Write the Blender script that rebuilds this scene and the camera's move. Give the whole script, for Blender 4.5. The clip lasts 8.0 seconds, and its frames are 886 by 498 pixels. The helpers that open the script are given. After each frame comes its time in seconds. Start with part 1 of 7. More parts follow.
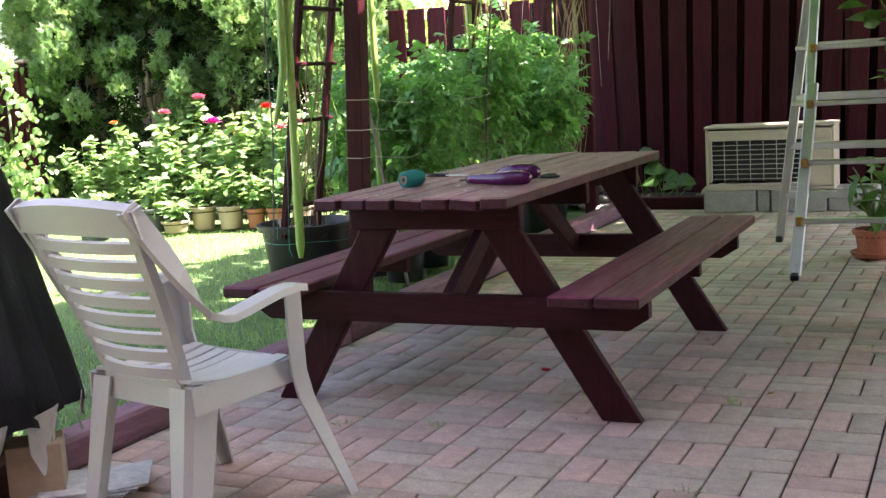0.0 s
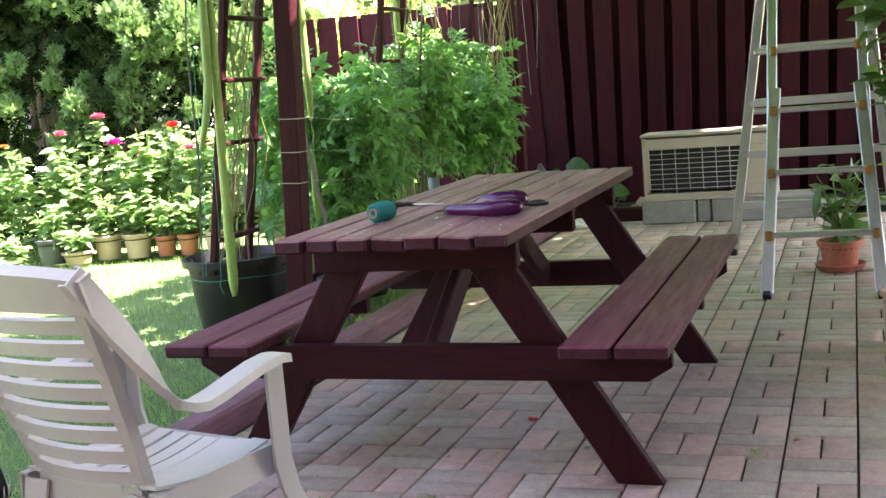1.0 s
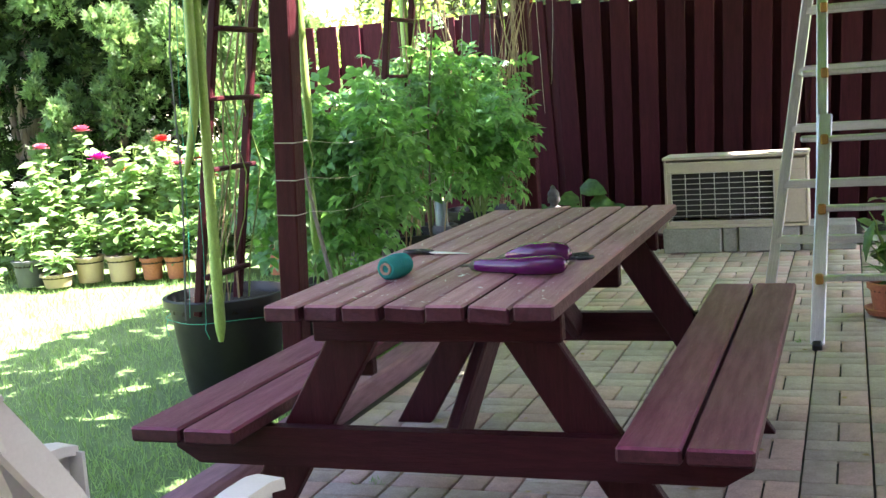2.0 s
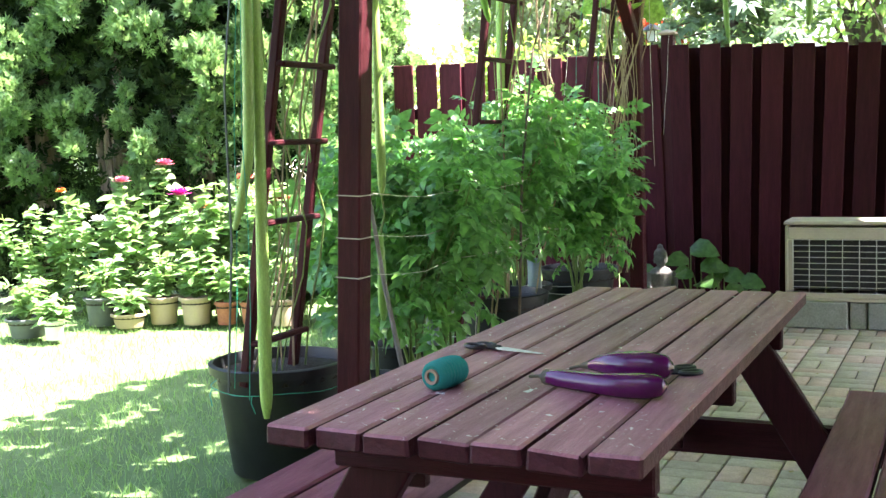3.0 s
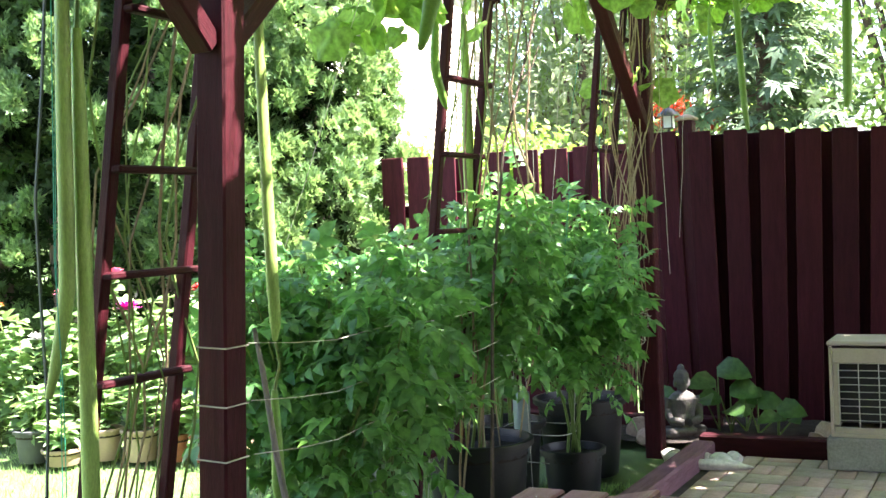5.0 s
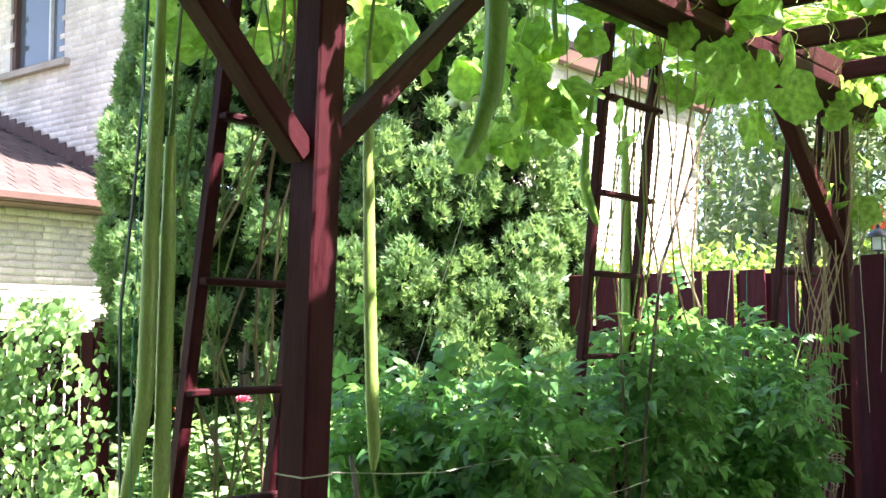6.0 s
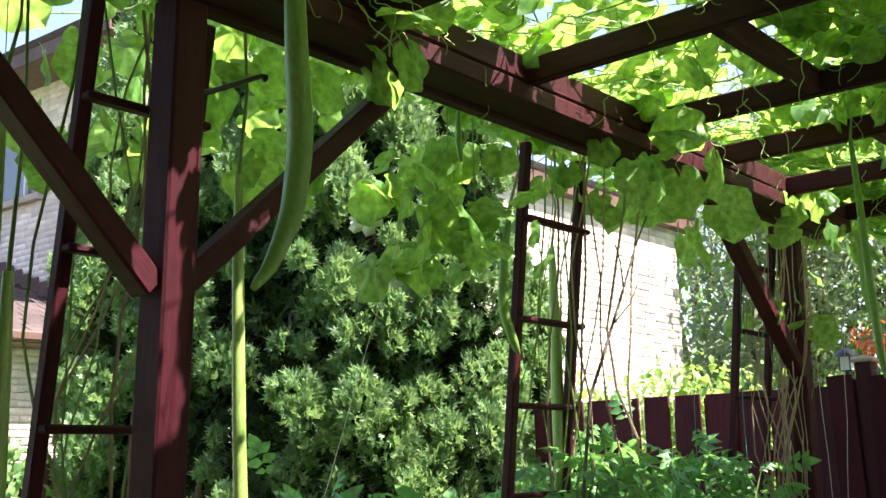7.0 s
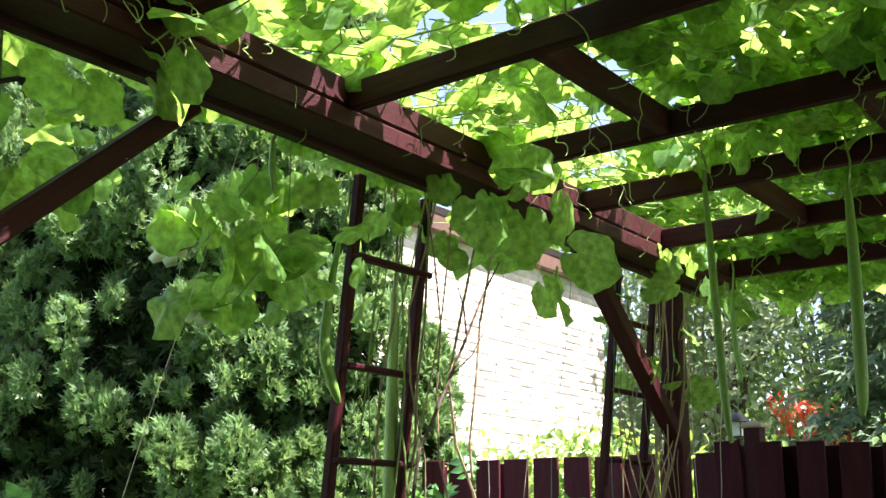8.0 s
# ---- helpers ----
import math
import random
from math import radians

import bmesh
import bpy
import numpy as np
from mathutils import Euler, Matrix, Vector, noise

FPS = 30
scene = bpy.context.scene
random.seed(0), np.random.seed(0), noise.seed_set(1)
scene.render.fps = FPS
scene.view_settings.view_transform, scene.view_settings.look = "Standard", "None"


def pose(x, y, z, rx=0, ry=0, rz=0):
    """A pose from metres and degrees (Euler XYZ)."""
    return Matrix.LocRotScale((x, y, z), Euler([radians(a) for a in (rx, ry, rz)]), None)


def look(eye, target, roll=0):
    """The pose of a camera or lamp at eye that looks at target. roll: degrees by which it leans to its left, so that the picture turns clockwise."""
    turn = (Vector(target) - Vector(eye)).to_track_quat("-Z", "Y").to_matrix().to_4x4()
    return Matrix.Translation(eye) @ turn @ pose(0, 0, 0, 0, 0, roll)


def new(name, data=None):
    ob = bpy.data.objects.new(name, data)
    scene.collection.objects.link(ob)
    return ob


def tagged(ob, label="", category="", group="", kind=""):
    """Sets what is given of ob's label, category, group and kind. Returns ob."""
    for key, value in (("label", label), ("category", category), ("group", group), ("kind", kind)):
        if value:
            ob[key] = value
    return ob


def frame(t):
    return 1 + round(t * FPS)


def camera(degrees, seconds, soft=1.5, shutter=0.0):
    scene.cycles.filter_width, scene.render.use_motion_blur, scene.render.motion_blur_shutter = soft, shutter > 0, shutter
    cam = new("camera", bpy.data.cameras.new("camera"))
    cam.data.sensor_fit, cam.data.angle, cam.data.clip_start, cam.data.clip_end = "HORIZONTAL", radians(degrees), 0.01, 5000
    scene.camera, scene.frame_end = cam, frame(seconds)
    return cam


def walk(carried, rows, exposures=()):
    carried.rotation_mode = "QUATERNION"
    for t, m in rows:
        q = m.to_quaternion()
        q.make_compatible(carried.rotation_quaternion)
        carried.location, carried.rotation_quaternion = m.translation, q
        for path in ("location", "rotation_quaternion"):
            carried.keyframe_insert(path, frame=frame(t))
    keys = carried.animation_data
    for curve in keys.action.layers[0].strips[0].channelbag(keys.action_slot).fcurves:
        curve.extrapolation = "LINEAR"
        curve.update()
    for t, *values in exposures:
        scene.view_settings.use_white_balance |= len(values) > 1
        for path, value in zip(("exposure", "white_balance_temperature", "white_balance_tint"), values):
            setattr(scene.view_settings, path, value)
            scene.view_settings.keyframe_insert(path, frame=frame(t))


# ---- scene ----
cam = camera(42.2, 8.0)
PATH = [
    (0, (1.644, -3.19, 1.094), (0.792, -1.403, 0.81), -3.5),
    (0.5, (1.37, -3.041, 1.135), (0.736, -1.16, 0.887), -5.6),
    (1, (1.197, -2.81, 1.138), (0.515, -0.951, 0.855), -4.8),
    (1.2, (1.161, -2.711, 1.159), (0.492, -0.848, 0.875), -3.5),
    (2.3, (0.866, -2.108, 1.199), (0.176, -0.249, 0.944), -4.6),
    (2.5, (0.847, -1.995, 1.192), (0.098, -0.154, 0.973), -3.8),
    (3, (0.795, -1.654, 1.239), (-0.049, 0.149, 1.043), -1.9),
    (3.5, (0.699, -1.369, 1.257), (-0.114, 0.449, 1.081), -2.9),
    (4, (0.645, -1.088, 1.258), (-0.146, 0.743, 1.108), -3.5),
    (4.2, (0.652, -0.945, 1.28), (-0.212, 0.854, 1.153), -2.5),
    (5.3, (0.671, -0.36, 1.333), (-0.287, 1.395, 1.365), -2.6),
    (5.5, (0.698, -0.296, 1.333), (-0.364, 1.395, 1.432), -2.0),
    (6, (0.793, -0.085, 1.351), (-0.446, 1.477, 1.515), -0.4),
    (6.5, (0.853, 0.106, 1.376), (-0.395, 1.645, 1.651), -0.3),
    (7, (0.89, 0.287, 1.389), (-0.329, 1.826, 1.769), -1.7),
    (7.5, (0.984, 0.541, 1.38), (-0.209, 2.09, 1.799), -0.2),
    (8, (1.034, 0.777, 1.392), (-0.108, 2.348, 1.866), -0.0),
]
walk(cam, [(t, look(eye, target, roll)) for t, eye, target, roll in PATH],
     [(0, 3.42, 7000, 26), (0.5, 3.53, 7000, 26), (1.2, 3.74, 6950, 26), (2.3, 3.76, 6650, 22), (3.0, 3.77, 6600, 20), (4.2, 3.50, 6600, 20), (5.5, 3.45, 6600, 24), (6.5, 2.50, 6600, 22), (8.0, 2.32, 6550, 22)])

# ---------------------------------------------------------------- world, sun, exposure
SUN_TO = Vector((0.56, 0.13, 1.0)).normalized()
world = bpy.data.worlds.new("sky")
scene.world = world
world.use_nodes = True
wn = world.node_tree
wn.nodes.clear()
w_out = wn.nodes.new("ShaderNodeOutputWorld")
w_bg = wn.nodes.new("ShaderNodeBackground")
w_sky = wn.nodes.new("ShaderNodeTexSky")
w_sky.sky_type = "NISHITA"
w_sky.sun_disc = False
w_sky.sun_elevation = math.asin(SUN_TO.z)
w_sky.sun_rotation = math.atan2(SUN_TO.x, SUN_TO.y)
w_sky.dust_density = 2.0
w_bg.inputs["Strength"].default_value = 0.09
wn.links.new(w_sky.outputs[0], w_bg.inputs[0])
wn.links.new(w_bg.outputs[0], w_out.inputs[0])
sun = new("sun", bpy.data.lights.new("sun", "SUN"))
sun.data.energy = 5.0
sun.data.angle = radians(0.53)
sun.data.color = (1.0, 0.96, 0.90)
sun.matrix_world = look((0, 0, 12), Vector((0, 0, 12)) - SUN_TO)


# ---------------------------------------------------------------- materials
def nodes_of(name):
    m = bpy.data.materials.new(name)
    m.use_nodes = True
    t = m.node_tree
    t.nodes.clear()
    out = t.nodes.new("ShaderNodeOutputMaterial")
    return m, t, out


def add(t, kind, **values):
    n = t.nodes.new(kind)
    for key, value in values.items():
        n.inputs[key.replace("_", " ")].default_value = value
    return n


def rgba(c):
    return (*c, 1.0)


def surface(name, base, second, scale=6.0, stretch=(1, 1, 1), rough=0.6, metal=0.0, grain=60.0, bump=0.15,
            vary=0.25, speck=None, speck_at=0.68, speck_scale=40.0, per="object", dirt=None, spec=0.5, stain_scale=1.3, shift=0.0, tone=1.0):
    """A two-scale surface: broad blotches and fine grain, with a shade of its own for each object or loose piece."""
    m, t, out = nodes_of(name)
    co = t.nodes.new("ShaderNodeTexCoord")
    mp = t.nodes.new("ShaderNodeMapping")
    mp.inputs["Scale"].default_value = stretch
    t.links.new(co.outputs["Object"], mp.inputs["Vector"])
    if per == "island":
        geo = t.nodes.new("ShaderNodeNewGeometry")
        rnd = geo.outputs["Random Per Island"]
    else:
        rnd = t.nodes.new("ShaderNodeObjectInfo").outputs["Random"]
    off = t.nodes.new("ShaderNodeVectorMath")
    off.operation = "MULTIPLY_ADD"
    comb = t.nodes.new("ShaderNodeCombineXYZ")
    for k in range(3):
        t.links.new(rnd, comb.inputs[k])
    t.links.new(comb.outputs[0], off.inputs[0])
    off.inputs[1].default_value = (17.0, 31.0, 7.0)
    t.links.new(mp.outputs[0], off.inputs[2])
    n1 = add(t, "ShaderNodeTexNoise", Scale=scale, Detail=5.0, Roughness=0.6)
    n2 = add(t, "ShaderNodeTexNoise", Scale=grain, Detail=4.0, Roughness=0.65)
    n3 = add(t, "ShaderNodeTexNoise", Scale=stain_scale, Detail=4.0, Roughness=0.55)
    for n in (n1, n2):
        t.links.new(off.outputs[0], n.inputs["Vector"])
    t.links.new(co.outputs["Object"], n3.inputs["Vector"])
    r1 = t.nodes.new("ShaderNodeMapRange")
    r1.inputs[1].default_value, r1.inputs[2].default_value = 0.34, 0.68
    t.links.new(n1.outputs["Fac"], r1.inputs[0])
    mix = t.nodes.new("ShaderNodeMix")
    mix.data_type = "RGBA"
    mix.inputs["A"].default_value, mix.inputs["B"].default_value = rgba(base), rgba(second)
    t.links.new(r1.outputs[0], mix.inputs["Factor"])
    # value: piece by piece, grain, stains
    v = t.nodes.new("ShaderNodeMath")
    v.operation = "MULTIPLY_ADD"
    v.inputs[1].default_value, v.inputs[2].default_value = 2 * vary, 1.0 - vary
    t.links.new(rnd, v.inputs[0])
    g = t.nodes.new("ShaderNodeMapRange")
    g.inputs[1].default_value, g.inputs[2].default_value, g.inputs[3].default_value, g.inputs[4].default_value = 0.3, 0.7, 1 - 0.22 * tone, 1 + 0.2 * tone
    t.links.new(n2.outputs["Fac"], g.inputs[0])
    s = t.nodes.new("ShaderNodeMapRange")
    s.inputs[1].default_value, s.inputs[2].default_value, s.inputs[3].default_value, s.inputs[4].default_value = 0.3, 0.7, 1 - 0.25 * tone, 1 + 0.18 * tone
    t.links.new(n3.outputs["Fac"], s.inputs[0])
    m1 = t.nodes.new("ShaderNodeMath")
    m1.operation = "MULTIPLY"
    t.links.new(v.outputs[0], m1.inputs[0])
    t.links.new(g.outputs[0], m1.inputs[1])
    m2 = t.nodes.new("ShaderNodeMath")
    m2.operation = "MULTIPLY"
    t.links.new(m1.outputs[0], m2.inputs[0])
    t.links.new(s.outputs[0], m2.inputs[1])
    hsv = t.nodes.new("ShaderNodeHueSaturation")
    t.links.new(mix.outputs["Result"], hsv.inputs["Color"])
    t.links.new(m2.outputs[0], hsv.inputs["Value"])
    if shift:
        hu = t.nodes.new("ShaderNodeMath")
        hu.operation = "MULTIPLY_ADD"
        hu.inputs[1].default_value, hu.inputs[2].default_value = shift, 0.5 - shift / 2
        t.links.new(rnd, hu.inputs[0])
        t.links.new(hu.outputs[0], hsv.inputs["Hue"])
    colour = hsv.outputs["Color"]
    if speck:
        sp = add(t, "ShaderNodeTexNoise", Scale=speck_scale, Detail=3.0, Roughness=0.7)
        t.links.new(co.outputs["Object"], sp.inputs["Vector"])
        sr = t.nodes.new("ShaderNodeMapRange")
        sr.inputs[1].default_value, sr.inputs[2].default_value = speck_at, speck_at + 0.04
        t.links.new(sp.outputs["Fac"], sr.inputs[0])
        mx = t.nodes.new("ShaderNodeMix")
        mx.data_type = "RGBA"
        mx.inputs["B"].default_value = rgba(speck)
        t.links.new(sr.outputs[0], mx.inputs["Factor"])
        t.links.new(colour, mx.inputs["A"])
        colour = mx.outputs["Result"]
    p = add(t, "ShaderNodeBsdfPrincipled", Metallic=metal)
    p.inputs["Specular IOR Level"].default_value = spec
    t.links.new(colour, p.inputs["Base Color"])
    rr = t.nodes.new("ShaderNodeMapRange")
    rr.inputs[3].default_value, rr.inputs[4].default_value = max(0.02, rough - 0.15), min(1.0, rough + 0.15)
    t.links.new(n1.outputs["Fac"], rr.inputs[0])
    t.links.new(rr.outputs[0], p.inputs["Roughness"])
    if bump:
        b = add(t, "ShaderNodeBump", Strength=bump, Distance=0.01)
        t.links.new(n2.outputs["Fac"], b.inputs["Height"])
        t.links.new(b.outputs[0], p.inputs["Normal"])
    t.links.new(p.outputs[0], out.inputs["Surface"])
    return m


def leaf_material(name, dark, light, through_colour, share=0.4, rough=0.45, vary=0.3, spec=0.4, vein=30.0):
    """Foliage: each leaf has its own shade, and lets light through."""
    m, t, out = nodes_of(name)
    geo = t.nodes.new("ShaderNodeNewGeometry")
    co = t.nodes.new("ShaderNodeTexCoord")
    n = add(t, "ShaderNodeTexNoise", Scale=vein, Detail=3.0)
    t.links.new(co.outputs["Object"], n.inputs["Vector"])
    mix = t.nodes.new("ShaderNodeMix")
    mix.data_type = "RGBA"
    mix.inputs["A"].default_value, mix.inputs["B"].default_value = rgba(dark), rgba(light)
    t.links.new(geo.outputs["Random Per Island"], mix.inputs["Factor"])
    mr = t.nodes.new("ShaderNodeMapRange")
    mr.inputs[1].default_value, mr.inputs[2].default_value, mr.inputs[3].default_value, mr.inputs[4].default_value = 0.3, 0.7, 1 - vary, 1 + vary
    t.links.new(n.outputs["Fac"], mr.inputs[0])
    hsv = t.nodes.new("ShaderNodeHueSaturation")
    t.links.new(mix.outputs["Result"], hsv.inputs["Color"])
    t.links.new(mr.outputs[0], hsv.inputs["Value"])
    p = add(t, "ShaderNodeBsdfPrincipled", Roughness=rough)
    p.inputs["Specular IOR Level"].default_value = spec
    t.links.new(hsv.outputs[0], p.inputs["Base Color"])
    b = add(t, "ShaderNodeBump", Strength=0.2, Distance=0.004)
    t.links.new(n.outputs["Fac"], b.inputs["Height"])
    t.links.new(b.outputs[0], p.inputs["Normal"])
    tr = t.nodes.new("ShaderNodeBsdfTranslucent")
    h2 = t.nodes.new("ShaderNodeHueSaturation")
    h2.inputs["Color"].default_value = rgba(through_colour)
    t.links.new(mr.outputs[0], h2.inputs["Value"])
    t.links.new(h2.outputs[0], tr.inputs["Color"])
    ms = t.nodes.new("ShaderNodeMixShader")
    ms.inputs[0].default_value = share
    t.links.new(p.outputs[0], ms.inputs[1])
    t.links.new(tr.outputs[0], ms.inputs[2])
    t.links.new(ms.outputs[0], out.inputs["Surface"])
    return m


def plain(name, base, rough=0.5, metal=0.0, spec=0.5):
    return surface(name, base, tuple(c * 0.85 for c in base), scale=9.0, rough=rough, metal=metal, bump=0.05, vary=0.06, spec=spec, tone=0.35)


# painted timber, brown-red stain
M_STAIN_Z = surface("stained timber, upright grain", (0.049, 0.0052, 0.0093), (0.031, 0.0040, 0.0067), 5, (14, 14, 1.2), 0.62, grain=22, bump=0.35, vary=0.18, spec=0.2)
M_STAIN_Y = surface("stained timber, lengthwise grain", (0.049, 0.0052, 0.0093), (0.031, 0.0040, 0.0067), 5, (14, 1.2, 14), 0.6, grain=22, bump=0.35, vary=0.18, spec=0.2)
M_STAIN_X = surface("stained timber, crosswise grain", (0.049, 0.0052, 0.0093), (0.031, 0.0040, 0.0067), 5, (1.2, 14, 14), 0.6, grain=22, bump=0.35, vary=0.15, spec=0.2)
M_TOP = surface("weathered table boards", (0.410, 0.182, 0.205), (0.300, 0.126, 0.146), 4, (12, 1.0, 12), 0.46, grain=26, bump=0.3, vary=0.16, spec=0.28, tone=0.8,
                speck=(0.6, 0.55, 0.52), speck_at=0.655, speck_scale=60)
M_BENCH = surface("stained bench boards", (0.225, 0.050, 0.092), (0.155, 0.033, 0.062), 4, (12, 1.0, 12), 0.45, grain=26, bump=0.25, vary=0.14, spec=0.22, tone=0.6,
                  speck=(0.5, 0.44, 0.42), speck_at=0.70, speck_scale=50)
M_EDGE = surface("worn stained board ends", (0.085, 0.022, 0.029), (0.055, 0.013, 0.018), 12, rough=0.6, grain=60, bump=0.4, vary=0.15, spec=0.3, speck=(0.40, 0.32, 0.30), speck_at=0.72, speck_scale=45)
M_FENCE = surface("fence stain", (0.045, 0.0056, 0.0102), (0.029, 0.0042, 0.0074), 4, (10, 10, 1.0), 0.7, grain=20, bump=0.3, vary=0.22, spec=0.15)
# same stain in a paler copy: the stronger skylight is in its colour
M_FENCE_SKYLIT = surface("fence stain lightened for open sky", (0.085, 0.0150, 0.0240), (0.056, 0.0105, 0.0165), 4, (10, 10, 1.0), 0.7, grain=20, bump=0.3, vary=0.22, spec=0.2)
M_KERB = surface("worn plum timber", (0.22, 0.105, 0.135), (0.145, 0.066, 0.084), 6, (10, 1.2, 10), 0.75, grain=24, bump=0.4, vary=0.1)
M_PAVER = surface("concrete paver", (0.470, 0.388, 0.312), (0.385, 0.318, 0.256), 26, rough=0.9, grain=150, bump=0.3, tone=0.85, vary=0.12, spec=0.25, stain_scale=0.8, shift=0.0)
M_PAVER_PINK = surface("pink concrete paver", (0.540, 0.378, 0.312), (0.440, 0.310, 0.256), 26, rough=0.9, grain=150, bump=0.3, tone=0.85, vary=0.12, spec=0.25, stain_scale=0.8)
M_PAVER_FAR = surface("concrete paver, laid in rows", (0.470, 0.388, 0.312), (0.385, 0.318, 0.256), 26, rough=0.9, grain=150, bump=0.3, tone=0.85, vary=0.12, spec=0.25, stain_scale=0.8, per="island")
M_PAVER_FAR_PINK = surface("pink concrete paver, laid in rows", (0.540, 0.378, 0.312), (0.440, 0.310, 0.256), 26, rough=0.9, grain=150, bump=0.3, tone=0.85, vary=0.12, spec=0.25, stain_scale=0.8, per="island")
M_SAND = surface("joint sand", (0.055, 0.048, 0.040), (0.035, 0.032, 0.028), 20, rough=0.95, grain=200, bump=0.5, vary=0.0)
M_SOIL = surface("dark potting soil", (0.028, 0.020, 0.014), (0.016, 0.012, 0.009), 30, rough=0.95, grain=160, bump=0.8, vary=0.0)
M_TURF = surface("turf", (0.090, 0.160, 0.045), (0.070, 0.128, 0.036), 3, rough=0.95, grain=90, bump=0.6, vary=0.0)
M_PLASTIC = surface("white moulded plastic", (0.50, 0.50, 0.475), (0.47, 0.47, 0.445), 5, rough=0.38, grain=150, bump=0.02, vary=0.0, stain_scale=4, tone=0.22)
M_ALU = surface("brushed aluminium", (0.62, 0.63, 0.64), (0.5, 0.51, 0.52), 8, (20, 20, 1), 0.38, 0.85, grain=60, bump=0.08, vary=0.05)
M_OCHRE = plain("ochre plastic", (0.34, 0.17, 0.03), 0.5)
M_BLACK = surface("black plastic", (0.011, 0.012, 0.014), (0.007, 0.008, 0.009), 8, rough=0.45, grain=90, bump=0.06, vary=0.1)
M_COVER = surface("faded black vinyl", (0.014, 0.015, 0.020), (0.008, 0.008, 0.011), 5, rough=0.6, grain=70, bump=0.25, vary=0.0)
M_LINING = plain("torn pale lining", (0.45, 0.43, 0.40), 0.8)
M_BEIGE = surface("beige enamelled steel", (0.48, 0.41, 0.325), (0.43, 0.365, 0.285), 5, rough=0.45, grain=80, bump=0.04, vary=0.0, stain_scale=3, tone=0.35)
M_WIRE = plain("pale coated wire", (0.55, 0.53, 0.48), 0.5)
M_COIL = surface("dark condenser fins", (0.035, 0.035, 0.033), (0.02, 0.02, 0.02), 30, (60, 1, 1), 0.5, 0.4, grain=80, bump=0.3, vary=0.0)
M_BLOCK = surface("concrete block", (0.30, 0.29, 0.26), (0.22, 0.22, 0.19), 6, rough=0.95, grain=90, bump=0.6, vary=0.12)
M_TERRA = surface("terracotta", (0.42, 0.145, 0.075), (0.34, 0.11, 0.06), 6, rough=0.8, grain=80, bump=0.15, vary=0.12)
M_TAN = surface("tan plastic pot", (0.40, 0.29, 0.215), (0.37, 0.265, 0.195), 5, rough=0.6, grain=80, bump=0.03, vary=0.1, tone=0.35)
M_GOLD = surface("glazed ochre stoneware", (0.30, 0.17, 0.045), (0.20, 0.10, 0.03), 6, rough=0.3, grain=60, bump=0.1, vary=0.0)
M_GLAZE = plain("dark brown glaze", (0.03, 0.014, 0.012), 0.2)
M_WHITE = plain("white plastic", (0.75, 0.75, 0.74), 0.5)
M_GREYPOT = plain("grey plastic", (0.085, 0.095, 0.10), 0.55)
M_STONE = surface("weathered grey stone", (0.135, 0.130, 0.118), (0.090, 0.085, 0.078), 9, rough=0.9, grain=70, bump=0.5, vary=0.0)
M_ROCK = surface("tan rock", (0.42, 0.30, 0.24), (0.30, 0.21, 0.17), 10, rough=0.9, grain=60, bump=0.6, vary=0.2)
M_PALE = surface("white pebbles", (0.70, 0.68, 0.64), (0.52, 0.50, 0.47), 12, rough=0.8, grain=50, bump=0.3, vary=0.2, per="island")
M_TWINE = plain("pale string", (0.60, 0.55, 0.46), 0.9)
M_GREEN_TWINE = plain("green nylon string", (0.02, 0.33, 0.22), 0.6)
M_DRY = surface("dry stems", (0.36, 0.27, 0.16), (0.24, 0.18, 0.11), 12, rough=0.85, grain=60, bump=0.3, vary=0.2, per="island")
M_DRIFT = surface("bleached grey wood", (0.30, 0.27, 0.24), (0.20, 0.18, 0.16), 8, (6, 6, 1), 0.9, grain=40, bump=0.4, vary=0.1)
M_STEM = surface("green stems", (0.13, 0.22, 0.045), (0.19, 0.27, 0.075), 12, rough=0.6, grain=60, bump=0.2, vary=0.2, per="island")
M_VINE = surface("pale green vines", (0.24, 0.36, 0.09), (0.34, 0.42, 0.15), 12, rough=0.6, grain=60, bump=0.2, vary=0.2, per="island")
M_CEDARBARK = surface("pale cedar bark", (0.36, 0.27, 0.22), (0.22, 0.16, 0.13), 8, (6, 6, 1), 0.95, grain=30, bump=0.8, vary=0.15)
M_GOURD = surface("pale green gourd skin", (0.30, 0.45, 0.115), (0.235, 0.385, 0.085), 4, (5, 5, 1.4), 0.42, grain=45, bump=0.06, vary=0.06)
M_GOURD_DARK = surface("mid-green gourd skin", (0.16, 0.31, 0.055), (0.125, 0.26, 0.045), 4, (5, 5, 1.4), 0.4, grain=45, bump=0.06, vary=0.05)
M_SPOOL = surface("teal thread", (0.0, 0.30, 0.25), (0.0, 0.24, 0.20), 20, (1, 1, 60), 0.75, grain=120, bump=0.4, vary=0.0)
M_CARD = plain("brown cardboard", (0.40, 0.30, 0.21), 0.9)
M_EGG = surface("aubergine skin", (0.120, 0.006, 0.095), (0.060, 0.003, 0.052), 7, rough=0.22, grain=10, bump=0.0, vary=0.05, spec=0.6)
M_CALYX = plain("dry green calyx", (0.09, 0.08, 0.05), 0.8)
M_STEEL = surface("scissor steel", (0.80, 0.80, 0.80), (0.72, 0.72, 0.72), 9, rough=0.40, metal=0.5, grain=50, bump=0.02, vary=0.0)
M_BARK = surface("grey bark", (0.14, 0.10, 0.075), (0.085, 0.062, 0.048), 8, (4, 4, 1), 0.95, grain=30, bump=0.8, vary=0.15)
